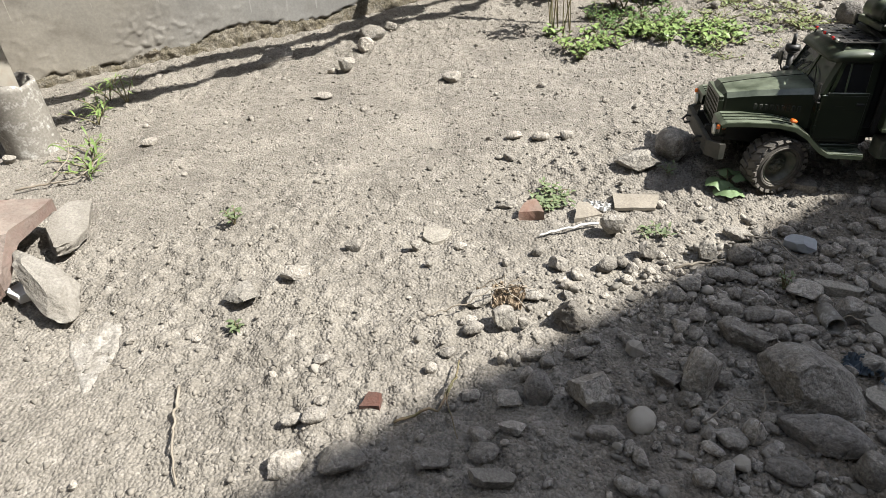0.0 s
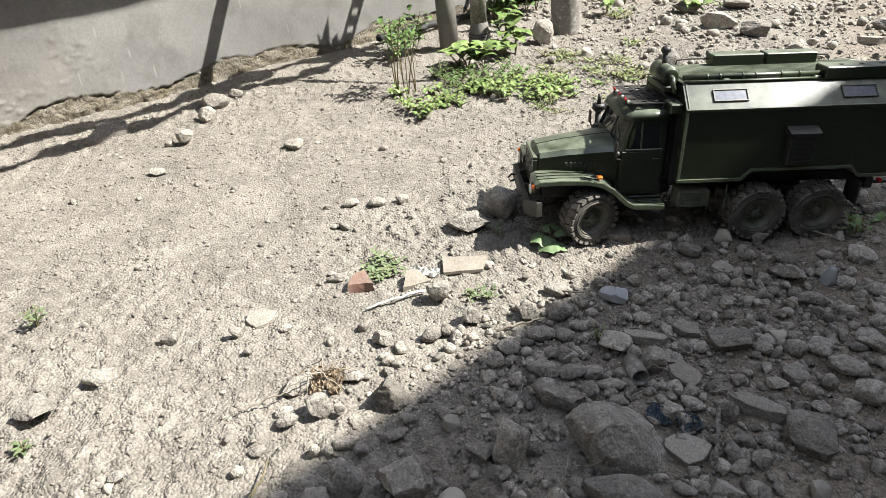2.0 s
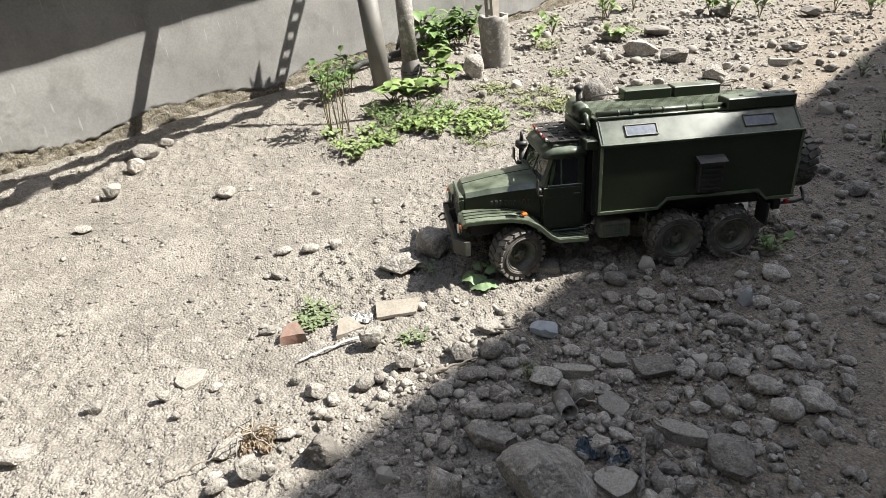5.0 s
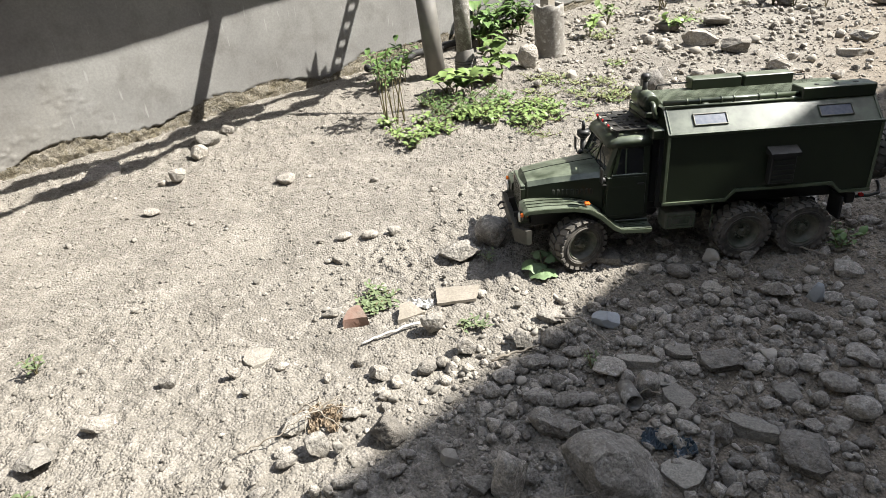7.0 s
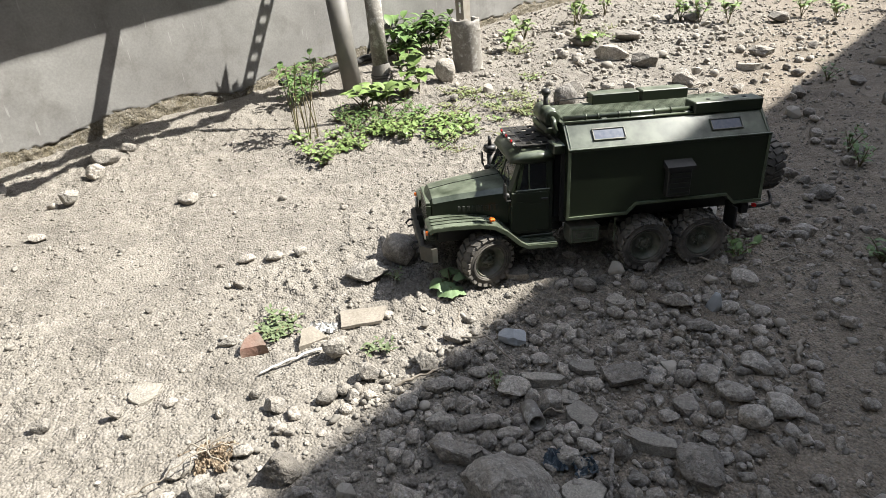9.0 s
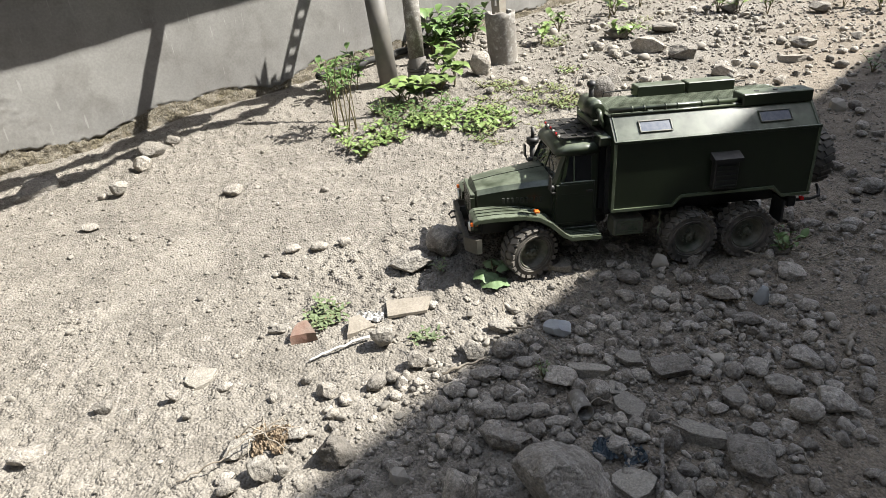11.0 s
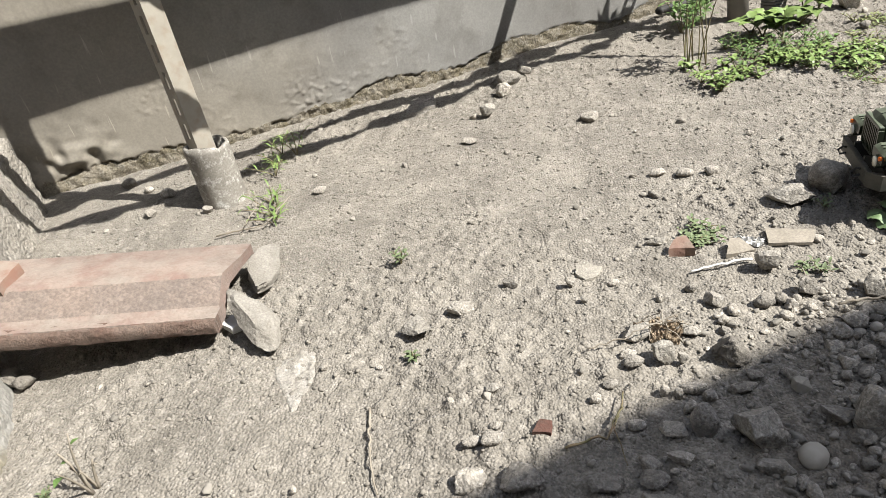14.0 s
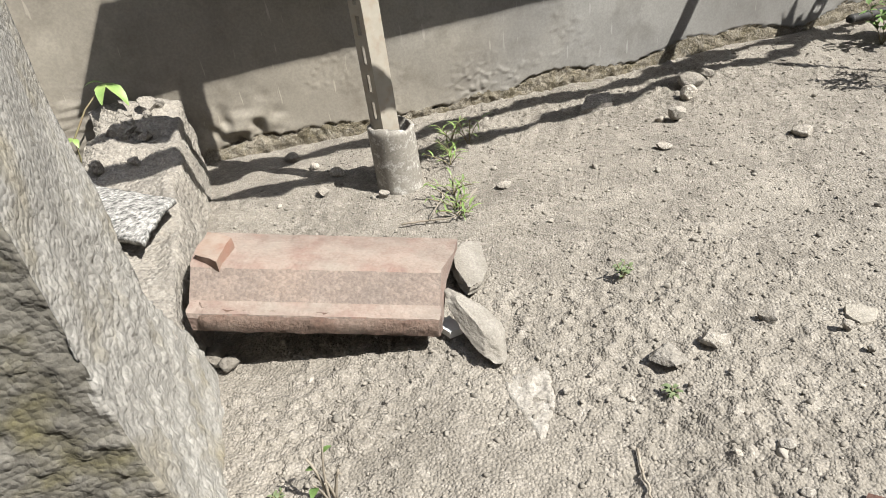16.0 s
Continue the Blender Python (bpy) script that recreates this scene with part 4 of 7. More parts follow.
        made("door_glass", GLASS, d, lambda bm: loft(bm, [[(-0.046, s * 0.0597, 0.119), (-0.093, s * 0.0597, 0.119), (-0.093, s * 0.0590, 0.119), (-0.046, s * 0.0590, 0.119)],
                                                         [(-0.055, s * 0.0562, 0.157), (-0.093, s * 0.0562, 0.157), (-0.093, s * 0.0555, 0.157), (-0.055, s * 0.0555, 0.157)]]), "dark tinted glass")
        made("door_handle", BLACK, d, lambda bm: box(bm, -0.0925, -0.082, s * 0.0622, s * 0.0645, 0.1065, 0.1095, 0.0007), "black handle")
        made("door_crease", SEAM, d, lambda bm: (box(bm, -0.068, -0.044, s * 0.0620, s * 0.0626, 0.1045, 0.1053), box(bm, -0.083, -0.066, s * 0.0620, s * 0.0626, 0.1005, 0.1013)))
        for x in (-0.0963, -0.0387):
            made("door_gap", SEAM, d, lambda bm: box(bm, x - 0.0005, x + 0.0005, s * 0.0598, s * 0.0608, 0.064, 0.120))
        for z in (0.078, 0.098):
            made("hinge", GREEN, d, lambda bm: cyl(bm, (-0.0375, s * 0.0615, z - 0.003), (-0.0375, s * 0.0615, z + 0.003), 0.0014, n=8))
    made("cab_back", GREEN, t, lambda bm: loft(bm, [[(-0.0955, -0.060, 0.119), (-0.0955, 0.060, 0.119), (-0.100, 0.060, 0.119), (-0.100, -0.060, 0.119)],
                                                   [(-0.0955, -0.056, 0.160), (-0.0955, 0.056, 0.160), (-0.100, 0.056, 0.160), (-0.100, -0.056, 0.160)]]))
    made("seats", BLACK, t, lambda bm: (box(bm, -0.090, -0.065, -0.050, 0.050, 0.118, 0.128, 0.003), box(bm, -0.094, -0.084, -0.050, 0.050, 0.126, 0.148, 0.003)))
    made("dashboard", BLACK, t, lambda bm: box(bm, -0.050, -0.038, -0.054, 0.054, 0.1195, 0.126, 0.002))
    for s in (-1, 1):
        made("windshield_pane", WINDSHIELD, t, lambda bm: loft(bm, [[(-0.0355, s * 0.0035, 0.122), (-0.0365, s * 0.0545, 0.122), (-0.0375, s * 0.0545, 0.122), (-0.0365, s * 0.0035, 0.122)],
                                                              [(-0.0475, s * 0.0035, 0.1565), (-0.0485, s * 0.0500, 0.1565), (-0.0495, s * 0.0500, 0.1565), (-0.0485, s * 0.0035, 0.1565)]]), "tinted windshield glass")
        made("wiper", BLACK, t, lambda bm: tube(bm, [(-0.033, s * 0.036, 0.1225), (-0.037, s * 0.022, 0.1345), (-0.0405, s * 0.009, 0.1400)], 0.0007, 5))
    made("windshield_frame", GREEN, t, lambda bm: (box(bm, -0.0385, -0.0325, -0.058, 0.058, 0.118, 0.1225, 0.001), box(bm, -0.053, -0.046, -0.053, 0.053, 0.155, 0.160, 0.001),
                                                  loft(bm, [[(-0.034, -0.0025, 0.120), (-0.034, 0.0025, 0.120), (-0.0385, 0.0025, 0.120), (-0.0385, -0.0025, 0.120)],
                                                            [(-0.0465, -0.0025, 0.158), (-0.0465, 0.0025, 0.158), (-0.051, 0.0025, 0.158), (-0.051, -0.0025, 0.158)]])))
    def roof(bm):
        secs = []
        for x, hw, z0, z1 in ((-0.038, 0.047, 0.1555, 0.1585), (-0.043, 0.055, 0.1555, 0.1640), (-0.054, 0.0585, 0.1565, 0.1685), (-0.080, 0.0595, 0.1575, 0.1695), (-0.100, 0.0595, 0.1575, 0.1675), (-0.104, 0.057, 0.1575, 0.1630)):
            secs.append([(x, hw, z0), (x, hw * 0.985, z0 + 0.6 * (z1 - z0)), (x, hw * 0.88, z1), (x, -hw * 0.88, z1), (x, -hw * 0.985, z0 + 0.6 * (z1 - z0)), (x, -hw, z0)])
        loft(bm, secs)
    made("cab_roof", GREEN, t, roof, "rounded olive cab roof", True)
    # roof rack: a black perforated plate on short legs
    def rack(bm):
        x0, x1, y0, y1, z = -0.100, -0.050, -0.046, 0.046, 0.1755
        nx, ny = 4, 7
        for i in range(nx + 1):
            x = x0 + (x1 - x0) * i / nx
            box(bm, x - 0.0022, x + 0.0022, y0, y1, z, z + 0.0016)
        for j in range(ny + 1):
            y = y0 + (y1 - y0) * j / ny
            box(bm, x0, x1, y - 0.0026, y + 0.0026, z + 0.0002, z + 0.0014)
        for i in range(nx):
            for j in range(ny):
                if (i + j) % 2:
                    a, b = x0 + (x1 - x0) * i / nx, y0 + (y1 - y0) * j / ny
                    box(bm, a, a + (x1 - x0) / nx, b, b + (y1 - y0) / ny, z + 0.0004, z + 0.0012)
    r = made("roof_rack", BLACK, t, rack, "black perforated roof rack")
    for x in (-0.055, -0.096):
        for s in (-1, 1):
            made("rack_leg", BLACK, r, lambda bm: tube(bm, [(x + 0.004, s * 0.048, 0.1655), (x, s * 0.048, 0.1760), (x, s * 0.043, 0.1765)], 0.0012, 6))
    for i in range(6):
        y = -0.035 + i * 0.014
        made("marker_light", REDLENS if i % 2 == 0 else LENS, r, lambda bm: box(bm, -0.0495, -0.0462, y - 0.0032, y + 0.0032, 0.1742, 0.1775, 0.0008), "small red roof lamp" if i % 2 == 0 else "small clear roof lamp")
    # snorkel and air cleaner beside the cab, on the far fender
    made("air_cleaner", BLACK, t, lambda bm: (cyl(bm, (-0.036, -0.072, 0.092), (-0.036, -0.072, 0.134), 0.0040, n=14), cyl(bm, (-0.036, -0.072, 0.134), (-0.036, -0.072, 0.139), 0.0046, 0.0095, 16),
                                             cyl(bm, (-0.036, -0.072, 0.139), (-0.036, -0.072, 0.146), 0.0095, 0.0090, 16), cyl(bm, (-0.036, -0.072, 0.146), (-0.036, -0.072, 0.160), 0.0030, 0.0022, 10)), "black upright air intake", True)

    # box body
    X0, X1 = -0.376, -0.106
    hw, zl, ze, zt, ht = 0.0765, 0.081, 0.1735, 0.2005, 0.0500
    half = math.hypot(hw - ht, zt - ze) / 2
    side = [(X1, zl), (-0.187, zl), (-0.199, zl + 0.0125), (-0.326, zl + 0.0125), (-0.338, zl), (X0, zl)]
    def shell(bm):
        # side outline with the raised stretch over the wheels
        top = [(X0, ze), (X1, ze)]
        prism(bm, side + top, -hw, hw, "y")
        loft(bm, [[(x, -hw, ze), (x, hw, ze), (x, ht, zt), (x, -ht, zt)] for x in (X0, X1)])
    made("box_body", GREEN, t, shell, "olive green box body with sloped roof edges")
    for s in (-1, 1):
        y0, y1 = s * hw, s * (hw + 0.0022)
        made("bottom_edging", GREENTRIM, t, lambda bm: strip(bm, [(x + (0.0 if 0 < i < 5 else 0.0008 * (1 if i == 0 else -1)), z + 0.0030) for i, (x, z) in enumerate(side)], s * (hw - 0.003), s * (hw + 0.0030), 0.0036), "pale worn edging")
        made("corner_edging", GREENTRIM, t, lambda bm: box(bm, X1 - 0.0030, X1 + 0.0008, min(y0, y1), max(y0, y1), zl + 0.003, ze - 0.001, 0.0004))
        made("corner_edging", GREENTRIM, t, lambda bm: box(bm, X0 - 0.0008, X0 + 0.0026, min(y0, y1), max(y0, y1), zl + 0.003, ze - 0.001, 0.0004))
        made("eave_edging", GREEN, t, lambda bm: box(bm, X0 - 0.001, X1 + 0.001, min(s * (hw - 0.001), s * (hw + 0.0026)), max(s * (hw - 0.001), s * (hw + 0.0026)), ze - 0.0022, ze + 0.0016, 0.0005))
        # sloped roof edge with two small windows
        ang = math.atan2(zt - ze, hw - ht)
        slope = Matrix.Translation((0, s * (hw + ht) / 2, (ze + zt) / 2)) @ Matrix.Rotation(-s * ang, 4, "X")
        made("slope_edging", GREENTRIM, t, lambda bm: (box(bm, X0, X1, -half, 0.0012 - half, 0.0, 0.0012, 0, slope), box(bm, X0, X1, half - 0.0012, half, 0.0, 0.0012, 0, slope),
                                                       box(bm, X1 - 0.004, X1 - 0.003, -half, half, 0.0, 0.0012, 0, slope), box(bm, X0 + 0.003, X0 + 0.004, -half, half, 0.0, 0.0012, 0, slope)))
        for wx in (-0.162, -0.320):
            win = made("roof_window", GREENDARK, t, lambda bm: (box(bm, wx - 0.0215, wx + 0.0215, -0.0085, -0.0068, 0.0, 0.0022, 0.0004, slope), box(bm, wx - 0.0215, wx + 0.0215, 0.0068, 0.0085, 0.0, 0.0022, 0.0004, slope),
                                                               box(bm, wx - 0.0215, wx - 0.0198, -0.0068, 0.0068, 0.0, 0.0022, 0.0004, slope), box(bm, wx + 0.0198, wx + 0.0215, -0.0068, 0.0068, 0.0, 0.0022, 0.0004, slope)))
            made("pane", BLUEPRINT, win, lambda bm: box(bm, wx - 0.0198, wx + 0.0198, -0.0068, 0.0068, 0.0, 0.0010, 0, slope), "small blue-grey pane")
        # hooded vent on the side
        v = made("side_vent", BLACK, t, lambda bm: (box(bm, -0.268, -0.236, min(y0, s * (hw + 0.011)), max(y0, s * (hw + 0.011)), 0.103, 0.142, 0.001),), "black hooded side vent")
        made("vent_hood", BLACK, v, lambda bm: loft(bm, [[(x, s * hw, 0.1500), (x, s * (hw + 0.0145), 0.1440), (x, s * (hw + 0.0145), 0.1395), (x, s * hw, 0.1410)] for x in (-0.271, -0.233)]))
        made("vent_slats", SEAM, v, lambda bm: [box(bm, -0.265, -0.239, min(s * (hw + 0.0105), s * (hw + 0.0125)), max(s * (hw + 0.0105), s * (hw + 0.0125)), 0.106 + 0.0065 * i, 0.1082 + 0.0065 * i) for i in range(5)])
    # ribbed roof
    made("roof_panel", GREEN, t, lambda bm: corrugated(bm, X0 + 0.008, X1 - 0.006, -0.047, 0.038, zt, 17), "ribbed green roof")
    for a, b in ((-0.242, -0.174), (-0.314, -0.246)):
        made("roof_box", GREEN, t, lambda bm: box(bm, a, b, -0.056, -0.031, zt + 0.001, zt + 0.0165, 0.0012), "long green box on the roof")
    made("roof_rail", BLACK, t, lambda bm: tube(bm, [(-0.130, -0.0485, zt), (-0.132, -0.0485, zt + 0.008), (-0.150, -0.0485, zt + 0.009), (-0.338, -0.0485, zt + 0.009), (-0.341, -0.0485, zt)], 0.0011, 6))
    made("rear_roof_box", GREEN, t, lambda bm: box(bm, X0 + 0.002, -0.280, 0.026, 0.0535, zt - 0.001, zt + 0.0145, 0.0012), "green roof box with three round holes")
    for x in (-0.304, -0.329, -0.354):
        made("roof_box_hole", BLACK, t, lambda bm: cyl(bm, (x, 0.040, zt + 0.0143), (x, 0.040, zt + 0.0152), 0.0030, n=12))
    # exhaust tubes along the roof edge
    for y, z, rr in ((0.044, zt + 0.0055, 0.0036), (0.0505, zt + 0.0012, 0.0018)):
        made("roof_tube", GREEN, t, lambda bm: cyl(bm, (-0.108, y, z), (-0.284, y, z), rr, n=12), "", True)
    for x in (-0.136, -0.152, -0.180, -0.196, -0.228, -0.250):
        made("tube_clamp", GREEN, t, lambda bm: cyl(bm, (x, 0.044, zt + 0.0055), (x - 0.0022, 0.044, zt + 0.0055), 0.0044, n=12), "", True)
    for x in (-0.160, -0.272):
        made("tube_bracket", GREEN, t, lambda bm: box(bm, x - 0.004, x + 0.004, 0.039, 0.051, zt - 0.004, zt + 0.004, 0.0008))
    # heater drum and boxes in front of the box body
    drum = made("heater_drum", GREEN, t, lambda bm: (cyl(bm, (-0.106, -0.018, 0.2045), (-0.106, 0.032, 0.2045), 0.0125, n=24), cyl(bm, (-0.106, 0.032, 0.2045), (-0.106, 0.0345, 0.2045), 0.0125, 0.0095, 24)), "green heater drum", True)
    made("drum_pipe", GREEN, drum, lambda bm: tube(bm, [(-0.106, 0.034, 0.2045), (-0.106, 0.041, 0.204), (-0.106, 0.0445, 0.198), (-0.108, 0.045, 0.191), (-0.112, 0.045, 0.187)], 0.0038, 10), "", True)
    made("cap_stem", BLACK, drum, lambda bm: cyl(bm, (-0.106, 0.004, 0.204), (-0.106, 0.004, 0.231), 0.0042, 0.0036, 12), "", True)
    made("cap", BLACK, drum, lambda bm: bmesh.ops.create_uvsphere(bm, u_segments=16, v_segments=10, radius=0.0072, matrix=Matrix.Translation((-0.106, 0.004, 0.233)) @ Matrix.Diagonal((1, 1, 0.75, 1))), "round black cap", True)
    made("drum_bracket", GREEN, t, lambda bm: box(bm, -0.116, -0.096, -0.030, 0.036, 0.186, 0.194, 0.0015))
    made("front_box", GREEN, t, lambda bm: box(bm, -0.116, -0.098, 0.038, 0.066, 0.166, 0.179, 0.0015), "small green box", )
    made("front_box_knob", BLACK, t, lambda bm: cyl(bm, (-0.107, 0.052, 0.179), (-0.107, 0.052, 0.1805), 0.002, n=10))
    made("front_frame", BLACK, t, lambda bm: (box(bm, -0.106, -0.101, -0.070, -0.066, 0.074, 0.187), box(bm, -0.106, -0.101, 0.060, 0.064, 0.074, 0.176), box(bm, -0.106, -0.096, -0.050, 0.050, 0.074, 0.180, 0.002)), "dark frame between cab and box")
    # tool box, tank, rear
    for s in (-1, 1):
        tb = made("tool_box", GREENDARK, t, lambda bm: box(bm, -0.154, -0.112, min(s * 0.048, s * 0.074), max(s * 0.048, s * 0.074), 0.043, 0.067, 0.0025, None, 2), "green side tool box")
        made("tool_box_frame", GREENTRIM, tb, lambda bm: frame_ring(bm, -0.151, -0.115, 0.0455, 0.0645, s * 0.0740, 0.0014, s * 0.0014))
        made("tool_box_plate", GREENTRIM, tb, lambda bm: frame_ring(bm, -0.145, -0.121, 0.0495, 0.0605, s * 0.0740, 0.0012, s * 0.0014))
        made("side_stay", GREENTRIM, t, lambda bm: tube(bm, [(-0.176, s * 0.070, 0.074), (-0.176, s * 0.070, 0.060), (-0.179, s * 0.070, 0.056), (-0.176, s * 0.070, 0.052), (-0.176, s * 0.070, 0.040)], 0.0011, 6))
        made("rear_lamp", REDLENS, t, lambda bm: box(bm, X0 - 0.003, X0 + 0.002, s * 0.063, s * 0.069, 0.068, 0.072, 0.0006), "small red tail lamp")
    made("rear_cross_member", BLACK, t, lambda bm: box(bm, -0.370, -0.358, -0.066, 0.066, 0.058, 0.073, 0.0015))
    made("rear_guard", BLACK, t, lambda bm: tube(bm, [(-0.364, 0.062, 0.066), (-0.391, 0.062, 0.066), (-0.405, 0.060, 0.068), (-0.409, 0.052, 0.074), (-0.409, 0.046, 0.080)], 0.0022, 8), "", True)
    made("rear_guard", BLACK, t, lambda bm: tube(bm, [(-0.364, -0.062, 0.066), (-0.391, -0.062, 0.066), (-0.405, -0.060, 0.068), (-0.409, -0.052, 0.074), (-0.409, -0.046, 0.080)], 0.0022, 8), "", True)
    sp = wheel(t, X0 - 0.0228, 0.030, 0.116, 0)
    sp.name = "spare_wheel"
    made("spare_carrier", BLACK, t, lambda bm: box(bm, X0 - 0.003, X0, -0.010, 0.060, 0.090, 0.150, 0.001))
    # the cab is short, and the body leans on its springs towards the far side
    short = ("cab_", "door", "window_bar", "hinge", "seats", "roof_rack", "rack_leg", "marker_light", "heater_drum", "drum_", "cap", "front_box")
    lean = Matrix.Translation((0, 0, 0.055)) @ Matrix.Rotation(radians(4.5), 4, "X") @ Matrix.Translation((0, 0, -0.055))
    for o in t.children_recursive:
        if o.name.startswith(short):
            for v in o.data.vertices:
                v.co.x = -0.034 + (v.co.x + 0.034) * 0.87 if v.co.x < -0.034 else v.co.x
        up = o.parent
        if o.type == "MESH" and up.type == "EMPTY" and up != t or o.name.startswith(("axle", "leaf_spring", "drive_shaft")) or (o.name.startswith("wheel") and o.type == "EMPTY"):
            continue
        if o.type == "MESH":
            o.data.transform(lean)
        else:
            o.matrix_basis = lean @ o.matrix_basis
    return t


SEAM = material("dark_seam", (0.019, 0.022, 0.015), 0.7, bump=0)
BUMPER = material("scuffed_dark_bumper", (0.022, 0.024, 0.018), 0.55, mix=(0.052, 0.049, 0.040), scale=60, bump=0.15, bump_scale=300, dust_sheen=DUST, dust_sheen_amount=0.15)
WINDSHIELD = material("smoked_windshield", (0.050, 0.055, 0.055), 0.06, bump=0)
truck()

# ---- pipes and posts ----
def posts():
    def hollow(bm, base, top, r, wall, n=28):
        base, top = Vector(base), Vector(top)
        d = top - base
        m = Matrix.Translation(base) @ d.to_track_quat("Z", "Y").to_matrix().to_4x4()
        h = d.length
        lathe(bm, [(r, 0), (r, h * 0.33), (r, h * 0.66), (r, h * 0.9), (r, h), (r - wall, h), (r - wall, h * 0.75)], n, m)
        for v in bm.verts:  # a chipped rim
            p = m.inverted() @ v.co
            if p.z > h * 0.95:
                v.co += d.normalized() * 0.012 * (noise.noise(Vector((p.x * 45, p.y * 45, r * 90))) - 0.1)
        lathe(bm, [(r - wall, h * 0.76), (0.0, h * 0.74)], n, m)

    def angle_iron(bm, base, top, w, turn):
        """A slotted L section."""
        base, top = Vector(base), Vector(top)
        d = (top - base)
        lean = Matrix.Identity(4)
        lean[0][2], lean[1][2] = d.x / d.z, d.y / d.z
        m = Matrix.Translation(base) @ lean @ Matrix.Rotation(turn, 4, "Z")
        h, t = d.z, 0.0022
        box(bm, 0, w, 0, t, 0, h, 0, m)
        # the slotted leg: two strips with bridges between the slots
        box(bm, 0, t, t, w * 0.34, 0, h, 0, m)
        box(bm, 0, t, w * 0.62, w, 0, h, 0, m)
        z = 0.012
        while z < h:
            box(bm, 0, t, w * 0.34, w * 0.62, z, min(h, z + 0.016), 0, m)
            z += 0.046

    p = thing("post_base_pipe", Matrix.Translation((-0.650, 0.938, 0)), "dusty grey pipe stub that holds a steel post", "pipe", "post bases")
    made("pipe", PIPEMAT, p, lambda bm: hollow(bm, (0, 0, -0.02), (-0.004, 0.006, 0.113), 0.040, 0.006), "", True)
    made("cement_fill", KERBMAT, p, lambda bm: lathe(bm, [(0.0345, 0.075), (0.025, 0.082), (0.0, 0.084)], 20), "cement fill")
    made("angle_post", ANGLE, p, lambda bm: angle_iron(bm, (-0.010, -0.012, 0.05), (-0.018, -0.004, 0.80), 0.034, radians(58)), "cream slotted steel angle with rust spots")
    q = thing("post_base_pipe", Matrix.Translation((0.832, 1.835, 0)), "pale dirty pipe stub that holds a steel post", "pipe", "post bases")
    made("pipe", PIPEMAT, q, lambda bm: hollow(bm, (0, 0, -0.02), (-0.012, 0.004, 0.140), 0.044, 0.006), "", True)
    made("cement_fill", KERBMAT, q, lambda bm: lathe(bm, [(0.038, 0.11), (0.025, 0.118), (0.0, 0.12)], 20), "cement fill")
    made("angle_post", ANGLE, q, lambda bm: angle_iron(bm, (-0.010, 0.0, 0.08), (-0.022, 0.012, 0.40), 0.030, radians(30)), "cream slotted steel angle")
    a = thing("pipe_post", Matrix.Translation((0.452, 1.705, 0)), "brown-grey leaning pipe post set in the soil", "post", "pipe posts")
    made("pipe", PIPEDARK, a, lambda bm: cyl(bm, (0, 0, -0.03), (-0.026, 0.004, 0.285), 0.0255, n=24), "", True)
    b = thing("pipe_post", Matrix.Translation((0.533, 1.712, 0)), "pale grey pipe post with a wired joint near its foot", "post", "pipe posts")
    made("pipe", PIPEMAT, b, lambda bm: cyl(bm, (-0.0015, 0, 0.055), (-0.010, 0.0, 0.285), 0.0215, n=24), "", True)
    made("socket", PIPEDARK, b, lambda bm: lathe(bm, [(0.029, -0.03), (0.029, 0.040), (0.0265, 0.052), (0.0225, 0.070), (0.0216, 0.072)], 24), "darker pipe socket", True)
    made("wire", BLACK, b, lambda bm: tube(bm, [(0.0295 * math.cos(i * 0.5), 0.0295 * math.sin(i * 0.5), 0.030 + 0.0006 * i) for i in range(30)], 0.0012, 5))


posts()


# ---- stones ----
ROCKS = {}


